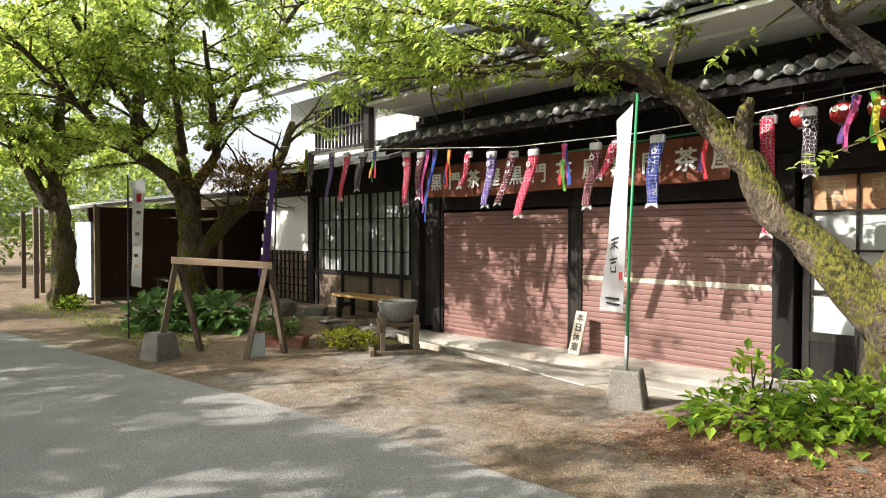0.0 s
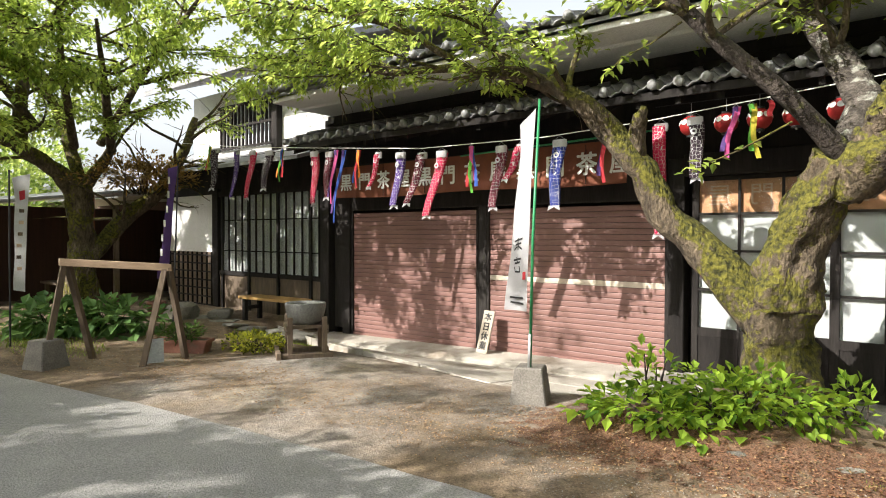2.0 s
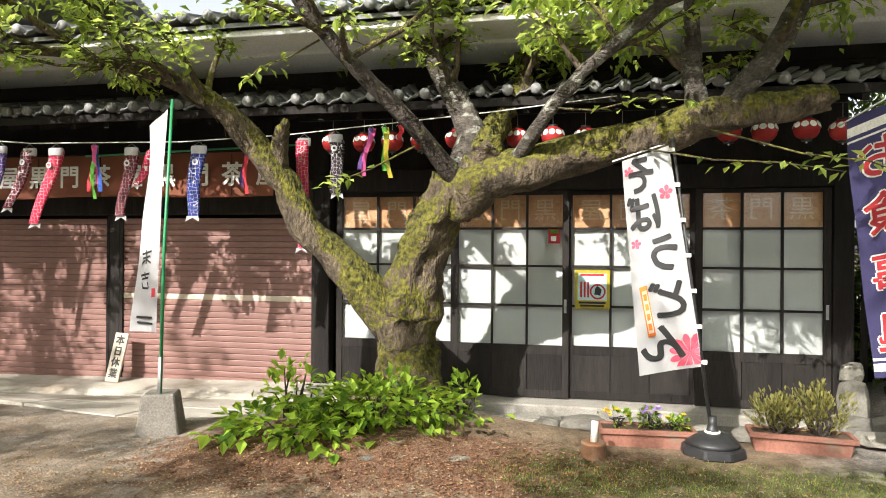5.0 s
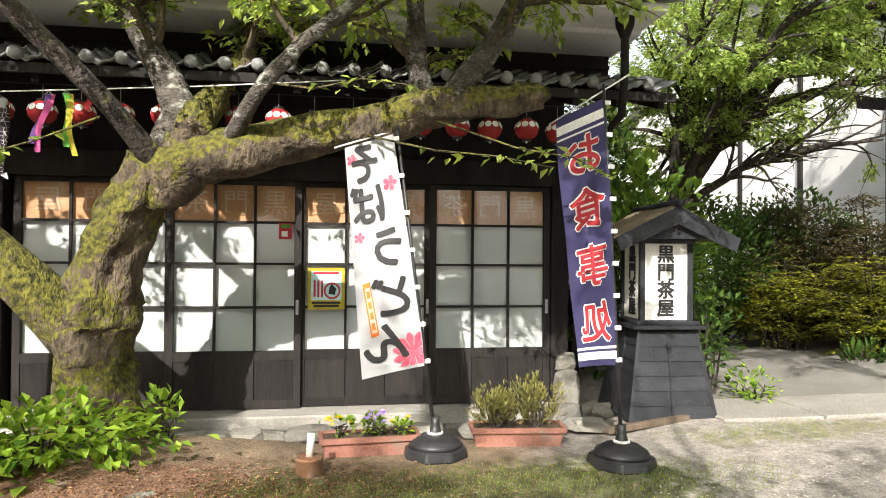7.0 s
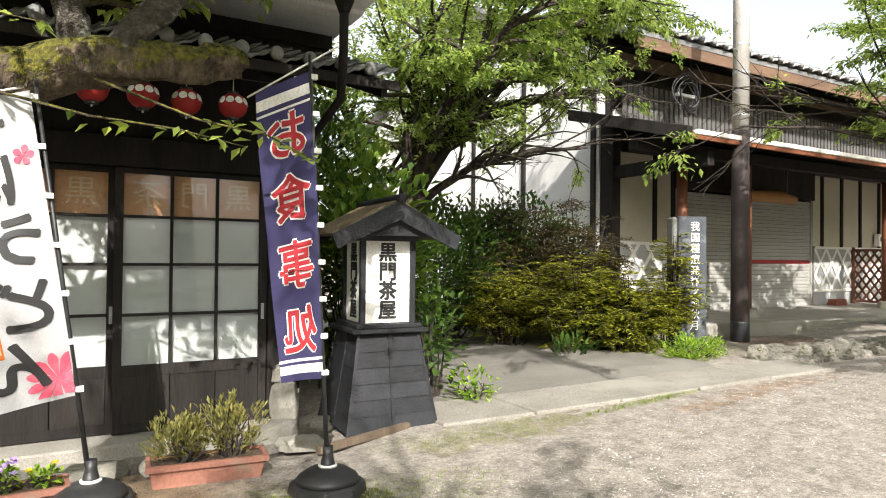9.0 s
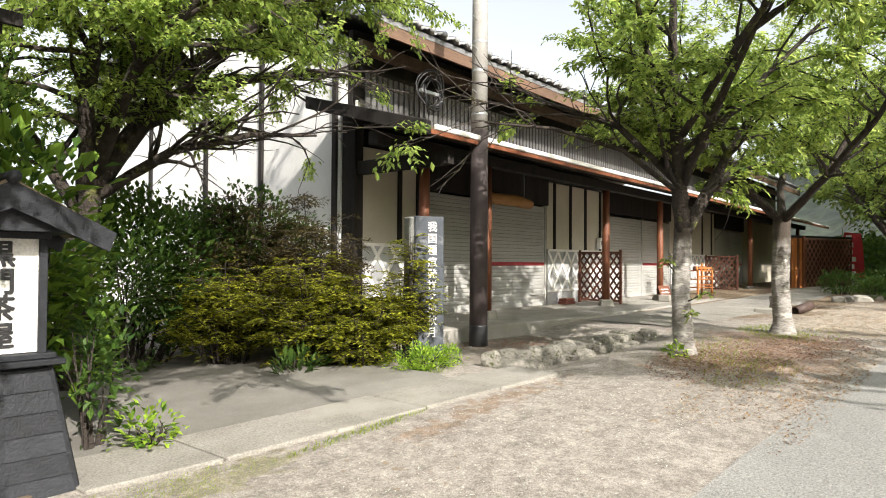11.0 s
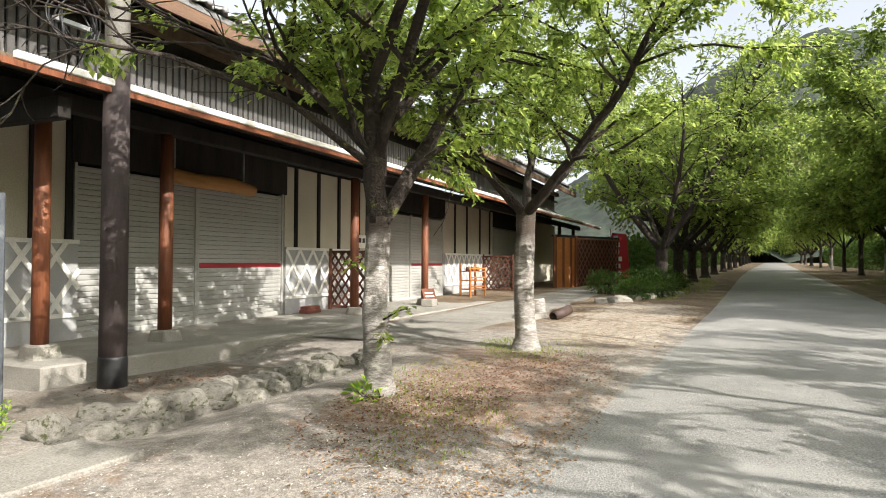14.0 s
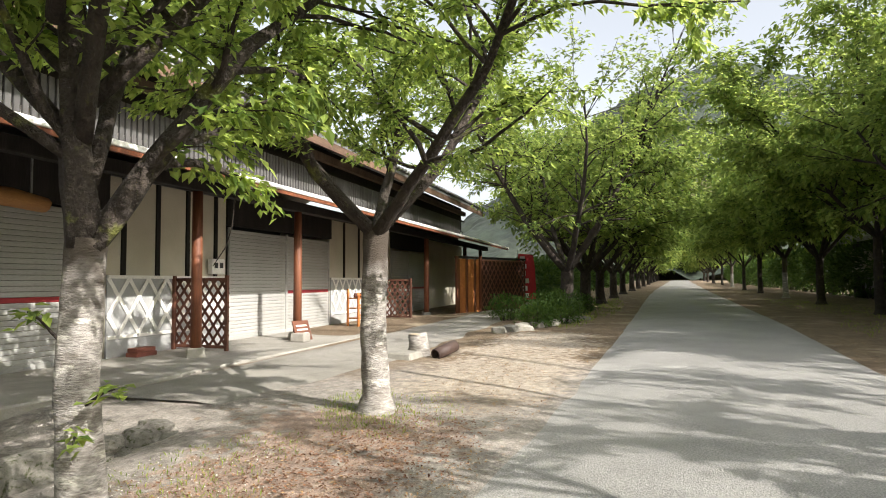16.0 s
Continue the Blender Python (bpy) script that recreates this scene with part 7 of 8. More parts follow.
solid("timber_offcut", Shape().box(-0.45, -0.03, 0, 0.45, 0.03, 0.05), GREYWOOD, "weathered plank lying beside the lantern stand", "plank", pose(3.05, 5.98, 0.03, 0, 0, 20), bevel=0.005)

# ---- planters and small things before the doors ----
TERRA = material("terracotta plastic", (0.31, 0.135, 0.095), (0.22, 0.1, 0.072), 4, 0.7, 0.15, 50, c3=(0.2, 0.15, 0.11), spots=-0.04)
SOIL = material("potting soil", (0.06, 0.04, 0.025), (0.1, 0.07, 0.045), 30, 0.95, 0.8, 80)


def planter(label, x, y, z, turn, w=0.66):
    p = thing("planter", label, "planter", pose(x, y, z, 0, 0, turn))
    b = Shape()
    d = 0.11
    b.prism([(-w / 2 + 0.05, -d + 0.02), (w / 2 - 0.05, -d + 0.02), (w / 2 - 0.05, d - 0.02), (-w / 2 + 0.05, d - 0.02)], 0, 0.165, 1.12)
    part("trough", b, TERRA, p, bevel=0.01)
    rim = Shape()
    for x0, y0, x1, y1 in ((-w / 2, -d - 0.01, w / 2, -d + 0.015), (-w / 2, d - 0.015, w / 2, d + 0.01), (-w / 2, -d + 0.015, -w / 2 + 0.025, d - 0.015), (w / 2 - 0.025, -d + 0.015, w / 2, d - 0.015)):
        rim.box(x0, y0, 0.15, x1, y1, 0.185)
    part("rim", rim, TERRA, p)
    part("soil", Shape().box(-w / 2 + 0.03, -d + 0.017, 0.166, w / 2 - 0.03, d - 0.017, 0.172), SOIL, p)
    return p


def flowers(name, label, at, size, n, leaf, petals, pm, seed, mat=None):
    b = bush(name, label, "flowers", at, size, n, leaf, mat or LIME, seed, 8)
    rng = random.Random(seed)
    sh = Shape()
    for k in range(petals):
        c = Vector((rng.uniform(-1, 1) * size[0] * 0.8, rng.uniform(-1, 1) * size[1], size[2] * rng.uniform(0.75, 1.15)))
        for j in range(5):
            a = j * 1.2566
            leaf_quads(sh, c, Vector((math.cos(a), math.sin(a) - 0.6, 0.5)), 0.026, 0.03, rng)
    tagged(part("blossom", sh, pm, b), kind="stuff")


planter("terracotta trough planted with violas", 0.79, 5.62, -0.03, 4, 0.7)
flowers("violas", "yellow violas in the trough", (0.57, 5.62, 0.14), (0.12, 0.07, 0.12), 130, 0.03, 9, YELLOW, 21)
flowers("violas", "mauve violas in the trough", (0.82, 5.62, 0.14), (0.09, 0.07, 0.14), 130, 0.03, 14, MAUVE, 22)
flowers("violas", "small yellow violas in the trough", (1.01, 5.63, 0.14), (0.09, 0.07, 0.09), 90, 0.03, 2, YELLOW, 23)
planter("terracotta trough of straggling herbs", 1.88, 5.72, -0.03, -6, 0.7)
bush("herbs", "straggling flowering herbs filling the trough", "plant", (1.73, 5.73, 0.14), (0.17, 0.1, 0.27), 1100, 0.02, HERB, 24, 14, up=1.3, aspect=2.6, rough=0.7)
bush("herbs", "straggling flowering herbs filling the trough", "plant", (2.02, 5.70, 0.14), (0.18, 0.1, 0.35), 1100, 0.02, HERB, 25, 14, up=1.3, aspect=2.6, rough=0.7)
can = thing("ash_can", "rusty cylindrical ash can with a pale spout", "bin", pose(0.4, 5.2, -0.03))
part("can", Shape().lathe([(0.085, 0), (0.088, 0.02), (0.083, 0.04), (0.083, 0.14), (0.088, 0.15), (0.086, 0.165), (0.07, 0.168)], 18), material("rusted tin", (0.3, 0.13, 0.06), (0.2, 0.16, 0.12), 8, 0.6, 0.2, metal=0.3), can, smooth=True)
part("spout", Shape().tube([(0, 0, 0.16), (0.01, 0, 0.31)], 0.024, 10), WHITEINK, can, smooth=True)


# ---- stones ----
def stone_mesh(seed, sx, sy, sz):
    rng = random.Random(seed)
    bm = bmesh.new()
    bmesh.ops.create_icosphere(bm, subdivisions=2, radius=1)
    for v in bm.verts:
        p = v.co.copy()
        k = 1 + 0.28 * noise.noise(p * 1.3 + Vector((seed * 7.1, 0, 0)))
        p = Vector([math.copysign(abs(c) ** 0.6, c) for c in p]) * k
        v.co = Vector((p.x * sx, p.y * sy, p.z * sz))
    me = bpy.data.meshes.new("stone")
    bm.to_mesh(me)
    bm.free()
    me.materials.append(STONE)
    return me


STONES = [stone_mesh(i, 1, 1, 1) for i in range(8)]


def stone(parent, x, y, z, sx, sy, sz, turn, k):
    o = new("stone", (MOSSY if parent in (edge, mound) else STONES)[k % 8])
    o.parent = parent
    o.matrix_basis = Matrix.LocRotScale((x, y, z), Euler((random.uniform(-0.15, 0.15), random.uniform(-0.15, 0.15), turn)), (sx, sy, sz))
    return o


mound = thing("mound_stones", "rounded mossy stones ringing the planted mound", "stonework")
edge = thing("stone_edging", "low dry-laid edging of mossy fieldstones below the terrace", "stonework")
MOSSY = []
for me in STONES:
    me = me.copy()
    me.materials[0] = MOSSSTONE
    MOSSY.append(me)
srow = [(7.7, 6.02), (8.4, 5.95), (9.2, 5.93), (10.0, 5.93), (10.6, 5.88), (11.3, 5.76)]
for layer, (z, back, lo, hi) in enumerate(((0.23, -0.13, 0.14, 0.26), (0.34, -0.02, 0.14, 0.26))):
    x, k = 7.65, 0
    while x < 11.3:
        w = random.uniform(lo, hi)
        stone(edge, x + w * 0.5, along(srow, x) + back + random.uniform(-0.05, 0.05), z + random.uniform(-0.03, 0.03), w * random.uniform(0.62, 0.8), random.uniform(0.1, 0.15), random.uniform(0.075, 0.115), random.uniform(-0.5, 0.5), k + 3 * layer)
        if random.random() < 0.4:
            stone(edge, x + random.uniform(0, 0.1), along(srow, x) - random.uniform(0.18, 0.3), 0.16, random.uniform(0.05, 0.1), random.uniform(0.05, 0.08), 0.05, random.uniform(-1, 1), k + 5)
        x += w * random.uniform(0.85, 1.15)
        k += 1
gut = thing("gutter_stones", "rough fieldstones lining the gutter before the doors", "stonework")
for k in range(17):
    x = -0.95 + k * 0.235
    stone(gut, x, 6.92 + random.uniform(-0.03, 0.03), -0.22, random.uniform(0.13, 0.17), 0.1, 0.085, random.uniform(-0.2, 0.2), k)
    if k % 2:
        stone(gut, x + 0.1, 6.32 + random.uniform(-0.07, 0.05), -0.03, random.uniform(0.14, 0.2), 0.11, 0.06, random.uniform(-0.4, 0.4), k + 2)
cor = thing("corner_stones", "large pale stones under the tea house corner post", "stonework")
for k, (x, y, z, a, b, c) in enumerate(((2.78, 7.15, 0.1, 0.12, 0.13, 0.2), (2.95, 7.05, -0.12, 0.24, 0.16, 0.1), (2.6, 6.85, -0.1, 0.22, 0.16, 0.13), (3.05, 6.75, -0.03, 0.15, 0.14, 0.09), (2.78, 7.2, 0.36, 0.1, 0.1, 0.09))):
    stone(cor, x, y, z, a, b, c, 0.3 * k, k)
for k in range(5):
    a = -1.75 + k * 0.3
    stone(mound, -1.2 + 1.05 * math.cos(a), 5.4 + 0.72 * math.sin(a), 0.015, random.uniform(0.09, 0.2), 0.1, 0.07, a + k, k)

# ---- forecourt things ----
saw = thing("trestle", "weathered timber trestle beam on splayed legs", "trestle")
A, B = Vector((-7.62, 3.02, 0)), Vector((-6.95, 3.86, 0))
part("beam", Shape().add([(A.x - 0.03, A.y - 0.04, 1.13), (B.x - 0.03, B.y + 0.04, 1.06), (B.x + 0.05, B.y + 0.02, 1.06), (A.x + 0.05, A.y - 0.06, 1.13), (A.x - 0.03, A.y - 0.04, 1.21), (B.x - 0.03, B.y + 0.04, 1.14), (B.x + 0.05, B.y + 0.02, 1.14), (A.x + 0.05, A.y - 0.06, 1.21)],
                         [(3, 2, 1, 0), (4, 5, 6, 7), (0, 1, 5, 4), (1, 2, 6, 5), (2, 3, 7, 6), (3, 0, 4, 7)]), material("pale sawn timber", (0.42, 0.3, 0.2), (0.32, 0.22, 0.14), 6, 0.8, 0.2, stretch=(0.3, 0.3, 3)), saw, bevel=0.004)
for top, lo in (((-7.6, 3.02, 1.15), (-7.72, 2.9, 0.3)), ((-7.58, 3.05, 1.13), (-7.9, 3.42, 0.0)), ((-6.97, 3.84, 1.1), (-6.96, 3.57, 0.0)), ((-6.95, 3.87, 1.1), (-7.05, 4.12, 0.0))):
    part("leg", Shape().tube([lo, top], 0.042, 4), GREYWOOD, saw)
concrete_block(saw, -7.75, 2.88, 0.0, 0.17, 0.32, 0.3)
part("notice", Shape().add([(-7.0, 3.62, 0.04), (-6.93, 3.8, 0.04), (-6.98, 3.82, 0.3), (-7.05, 3.64, 0.3), (-7.02, 3.63, 0.04), (-6.95, 3.81, 0.04), (-7.0, 3.83, 0.3), (-7.07, 3.65, 0.3)],
                           [(0, 1, 2, 3), (7, 6, 5, 4), (0, 4, 5, 1), (1, 5, 6, 2), (2, 6, 7, 3), (3, 7, 4, 0)]), METAL, saw, "pale metal notice plate")
planter("red-brown trough of low bedding plants", -7.5, 4.3, 0.0, 35, 0.75)
bush("bedding_plants", "low green bedding plants in the trough", "plant", (-7.5, 4.3, 0.16), (0.32, 0.24, 0.2), 420, 0.045, LEAFDARK, 31, 12)
bench = thing("bench", "low wooden bench with a worn yellow top", "bench", pose(-9.05, 6.72, 0, 0, 0, 3))
YELLOWWOOD = material("worn yellow timber", (0.46, 0.28, 0.09), (0.3, 0.17, 0.06), 5, 0.7, 0.2, stretch=(0.3, 2, 1))
for k in range(3):
    part("seat_board", Shape().box(-0.72, -0.2 + k * 0.14, 0.38, 0.72, -0.07 + k * 0.14, 0.425), YELLOWWOOD, bench, bevel=0.005)
for x in (-0.58, 0.58):
    for y in (-0.15, 0.15):
        part("leg", Shape().box(x - 0.035, y - 0.035, 0, x + 0.035, y + 0.035, 0.38), DARKWOOD, bench, bevel=0.004)
    part("rail", Shape().box(x - 0.025, -0.115, 0.2, x + 0.025, 0.115, 0.26), DARKWOOD, bench)
bas = thing("stone_basin", "carved stone water basin in a weathered wooden stand", "basin", pose(-6.2, 5.2, 0.0, 0, 0, -32))
GRANITE = material("speckled granite", (0.22, 0.22, 0.2), (0.13, 0.13, 0.12), 40, 0.9, 0.5, 90)
part("bowl", Shape().lathe([(0.16, 0.40), (0.21, 0.46), (0.235, 0.56), (0.245, 0.64), (0.235, 0.655), (0.19, 0.655), (0.175, 0.63), (0.16, 0.55), (0.02, 0.52)], 22), GRANITE, bas, smooth=True)
for x in (-0.22, 0.22):
    for y in (-0.2, 0.2):
        part("post", Shape().box(x - 0.03, y - 0.03, 0.06, x + 0.03, y + 0.03, 0.5), GREYWOOD, bas, bevel=0.004)
    part("sleeper", Shape().box(x - 0.045, -0.3, 0, x + 0.045, 0.3, 0.075), GREYWOOD, bas, bevel=0.006)
for z in (0.3, 0.36):
    part("cross_rail", Shape().box(-0.25, -0.245, z, 0.25, -0.205, z + 0.045).box(-0.25, 0.205, z, 0.25, 0.245, z + 0.045), GREYWOOD, bas)
part("platform", Shape().box(-0.185, -0.2, 0.36, 0.185, 0.2, 0.40), GREYWOOD, bas)
part("front_sill", Shape().box(-0.3, -0.36, 0, 0.3, -0.305, 0.1), GREYWOOD, bas, bevel=0.006)
ls = thing("leaning_sign", "narrow wooden notice board leaning on the shutter", "sign", pose(-4.93, 7.05, -0.065, -14, 4, 0))
part("board", Shape().box(-0.085, -0.012, 0, 0.085, 0.012, 0.56), material("bleached board", (0.5, 0.44, 0.36), (0.4, 0.34, 0.27), 5, 0.8, 0.2, stretch=(2, 1, 0.3)), ls, bevel=0.003)
part("lettering", text_mesh("本日休業", 0.115, INK, 0.001, vertical=True, pitch=1.1, stroke=0.003), INK, ls).matrix_basis = pose(0, -0.0135, 0.47)
pot = thing("flower_pot", "terracotta flower pot by the shed", "pot", pose(-11.2, 5.75, 0))
part("pot", Shape().lathe([(0.11, 0), (0.15, 0.24), (0.165, 0.25), (0.165, 0.29), (0.145, 0.29), (0.14, 0.26)], 16), TERRA, pot, smooth=True)
bld = thing("boulder", "mossy garden boulder beside the bench", "boulder", pose(-10.6, 5.9, 0.1))
stone(bld, 0, 0, 0.02, 0.3, 0.25, 0.18, 0.3, 2)
stone(bld, 0.5, 0.45, -0.02, 0.2, 0.16, 0.12, 0.9, 4)
step_st = thing("stepping_stones", "flat stepping stones towards the latticed window", "stonework")
for k in range(6):
    stone(step_st, -7.6 - 0.55 * k, 6.15 + 0.1 * math.sin(k * 2), 0.0, 0.25, 0.18, 0.035, k, k)

# ---- poster and sticker on the doors ----
pos = thing("poster", "yellow notice poster on the door glass", "poster", pose(0.435, 7.362, 1.075))
part("sheet", Shape().box(-0.175, -0.003, -0.2, 0.175, 0.0, 0.2), RIB["yellow"], pos)
part("picture_field", Shape().box(-0.145, -0.005, -0.11, 0.145, -0.0031, 0.165), material("pale blue print", (0.4, 0.6, 0.65), (0.5, 0.66, 0.68), 8, 0.7, 0), pos)
ring = Shape()
for j in range(24):
    t0, t1 = 2 * math.pi * j / 24, 2 * math.pi * (j + 1) / 24
    ring.add([(0.055 + r * math.cos(t), -0.0062, -0.02 + r * math.sin(t)) for r, t in ((0.062, t0), (0.08, t0), (0.08, t1), (0.062, t1))], [(0, 1, 2, 3)])
part("ring_print", ring, CLOTHRED, pos, "red ring symbol")
part("bird_print", Shape().add([(0.02, -0.0065, -0.05), (0.08, -0.0065, -0.06), (0.095, -0.0065, 0.0), (0.05, -0.0065, 0.045), (0.03, -0.0065, 0.01)], [(0, 1, 2, 3, 4)]), INK, pos)
for z, w in ((0.15, 0.24), (-0.135, 0.27), (-0.165, 0.24)):
    part("print_bar", Shape().box(-w / 2, -0.0068, z - 0.011, w / 2, -0.0052, z + 0.011), CLOTHRED if z > 0 else INK, pos)
for k in range(3):
    part("print_bar", Shape().box(-0.12 + k * 0.035, -0.0068, -0.08, -0.1 + k * 0.035, -0.0052, 0.08), CLOTHRED, pos)
st = thing("sticker", "small red and green sticker on the door glass", "sticker", pose(0.05, 7.325, 1.62))
part("field", Shape().box(-0.06, -0.002, -0.075, 0.06, 0.0, 0.075), CLOTHRED, st)
part("green_print", Shape().box(-0.04, -0.004, 0.03, 0.045, -0.0022, 0.065), RIB["green"], st)
part("pale_print", Shape().box(-0.035, -0.004, -0.05, 0.02, -0.0022, 0.0), WHITEINK, st)

# ---- sheds to the west ----
shed = thing("shed", "open timber shed with a pale metal roof", "shed")
RUSTWOOD = material("red-brown boarding", (0.075, 0.035, 0.025), (0.05, 0.025, 0.018), 4, 0.8, 0.2, stretch=(1, 4, 0.2))
part("back_wall", Shape().box(-16.3, 4.1, 0, -16.2, 9.0, 2.1), RUSTWOOD, shed)
part("side_wall", Shape().box(-22.0, 9.0, 0, -14.1, 9.1, 2.4), RUSTWOOD, shed)
part("roof", Shape().add([(-22, 3.6, 2.02), (-14.3, 3.9, 2.05), (-14.3, 9.2, 2.75), (-22, 9.2, 2.75), (-22, 3.6, 2.07), (-14.3, 3.9, 2.1), (-14.3, 9.2, 2.8), (-22, 9.2, 2.8)], [(3, 2, 1, 0), (4, 5, 6, 7), (0, 1, 5, 4), (1, 2, 6, 5), (2, 3, 7, 6), (3, 0, 4, 7)]), METAL, shed, "pale sheet metal roof")
for i in range(22):
    y = 4.1 + i * 0.24
    part("roof_seam", Shape().add([(-22, y, 2.11 + (y - 3.75) * 0.131), (-14.3, y, 2.11 + (y - 3.75) * 0.131), (-14.3, y + 0.03, 2.11 + (y - 3.75) * 0.131), (-22, y + 0.03, 2.11 + (y - 3.75) * 0.131), (-22, y + 0.015, 2.145 + (y - 3.75) * 0.131), (-14.3, y + 0.015, 2.145 + (y - 3.75) * 0.131)], [(0, 1, 5, 4), (3, 4, 5, 2)]), METAL, shed)
for x, y in ((-14.7, 3.9), (-17.0, 3.2), (-18.6, 3.6), (-14.4, 6.4), (-20.5, 3.5)):
    part("post", Shape().box(x - 0.05, y - 0.05, 0, x + 0.05, y + 0.05, 2.1), GREYWOOD, shed, bevel=0.005)
part("white_sheet", Shape().box(-16.8, 3.95, 0.1, -15.4, 4.0, 1.75), material("pale tarpaulin", (0.4, 0.44, 0.5), (0.3, 0.34, 0.4), 2.5, 0.5, 0.5, 6), shed, "pale blue-white tarpaulin")
part("red_post", Shape().box(-14.2, 5.75, 0, -14.1, 5.85, 2.3), REDWOOD, shed)
part("shelf", Shape().box(-15.6, 5.3, 0.42, -14.6, 5.6, 0.47).box(-15.5, 5.35, 0, -15.42, 5.42, 0.42).box(-14.75, 5.35, 0, -14.68, 5.42, 0.42), GREYWOOD, shed)
hs2 = thing("storehouse", "low tiled storehouse behind the sheds", "house")
part("wall", Shape().box(-30, 9.5, 0, -14.6, 13, 2.7), CREAM, hs2)
part("roof", Shape().extrude([(8.9, 2.65), (8.9, 2.8), (11.6, 4.2), (14.2, 2.8), (14.2, 2.65), (11.6, 4.05)], -30.4, -14.3), TILE, hs2)
for i, (x, y, sx, sy, sz) in enumerate(((-33, 1, 4, 6, 7), (-30, 8, 5, 4, 6), (-38, -6, 5, 6, 8), (-27, -7, 4, 4, 6))):
    bush("woodland_thicket", "leafy thicket closing the far end of the lane", "thicket", (x, y, 0), (sx, sy, sz), 9000, 0.2, LEAFFAR, 90 + i, 20)

# ---- monument, utility pole, kerb strip ----
POLISH = material("lichened grey granite", (0.045, 0.051, 0.06), (0.085, 0.092, 0.103), 6, 0.6, 0.15, 60, c3=(0.18, 0.188, 0.196), spots=0.01, spec=0.3)
mon = thing("stone_monument", "grey granite monument pillar carved with white characters", "monument", pose(7.86, 7.02, 0.12, 0, 0, -24))
part("pillar", Shape().prism([(-0.19, -0.1), (0.19, -0.1), (0.19, 0.12), (-0.19, 0.12)], 0, 1.81, 0.97), POLISH, mon, bevel=0.01)
part("rough_flank", Shape().prism([(-0.245, -0.07), (-0.185, -0.085), (-0.185, 0.11), (-0.25, 0.1)], 0, 1.80, 0.96), GRANITE, mon, "rough-split granite flank", bevel=0.015)
part("lettering", text_mesh("我国種痘発祥之地秋月", 0.125, WHITEINK, 0.001, vertical=True, pitch=1.09, stroke=0.001), WHITEINK, mon, "white carved characters").matrix_basis = pose(0.03, -0.102, 1.68)
up_ = thing("utility_pole", "grey concrete utility pole with cable brackets", "pole", pose(9.3, 7.32, 0.22))
part("shaft", Shape().tube([(0, 0, 3.0), (0, 0, 5.0), (0, 0, 8.5)], [0.112, 0.106, 0.095], 18), material("pole concrete", (0.4, 0.38, 0.35), (0.28, 0.26, 0.24), 3, 0.85, 0.15, 60), up_, smooth=True)
part("lower_sleeve", Shape().tube([(0, 0, 0), (0, 0, 1.5), (0, 0, 3.0)], [0.126, 0.122, 0.117], 18), material("dark pole sleeve", (0.058, 0.043, 0.04), (0.036, 0.027, 0.025), 3, 0.8, 0.2, 60), up_, "dark brown sleeve round the pole foot", smooth=True)
part("base_wrap", Shape().lathe([(0.132, 0), (0.131, 0.3), (0.127, 0.32)], 18), PLASTICBLACK, up_, "dark base wrap", smooth=True)
for z in (3.5, 4.1, 4.5):
    part("step_bolt", Shape().tube([(-0.09, -0.02, z), (-0.24, -0.06, z + 0.01)], 0.009, 6), METAL, up_)
    part("band", Shape().lathe([(0.125 - z * 0.003, z - 0.3), (0.125 - z * 0.003, z - 0.27)], 18), METAL, up_)
coil = thing("cable_coil", "loops of black cable slung on the upper storey", "cable", pose(9.95, 8.75, 4.1))
for k in range(7):
    rr, ph = 0.18 + 0.035 * (k % 4), k * 0.7
    part("loop", Shape().tube([(rr * math.cos(t) * (1 + 0.2 * math.sin(ph)), 0.05 * math.sin(t * 2 + ph), rr * 1.15 * math.sin(t) + 0.05 * math.sin(ph)) for t in [j * 0.3307 for j in range(20)]], 0.012, 6), PLASTICBLACK, coil, smooth=True)
part("drop_cable", Shape().tube([(0.1, 0, 0.2), (0.18, 0.1, 0.7), (0.05, 0.2, 1.0)], 0.012, 6), PLASTICBLACK, coil)
part("bracket", Shape().box(-0.25, 0.0, -0.02, 0.25, 0.06, 0.03), METAL, coil)


def draped(name, label, category, pts_w, mat, dz, n=14):
    """A paved strip that follows the ground between two edges; pts_w: (x, y_near, y_far)."""
    sh = Shape()
    tab = [(x, a) for x, a, b in pts_w], [(x, b) for x, a, b in pts_w]
    x0, x1 = pts_w[0][0], pts_w[-1][0]
    m = 6
    for i in range(n + 1):
        x = lerp(x0, x1, i / n)
        for k in range(m + 1):
            y = lerp(along(tab[0], x), along(tab[1], x), k / m)
            sh.v.append((x, y, rise(x) + dz - (0.03 if k in (0, m) else 0)))
    for i in range(n):
        for k in range(m):
            sh.f.append((i * (m + 1) + k, (i + 1) * (m + 1) + k, (i + 1) * (m + 1) + k + 1, i * (m + 1) + k + 1))
    return tagged(part(name, sh, mat), label, category, kind="structure")


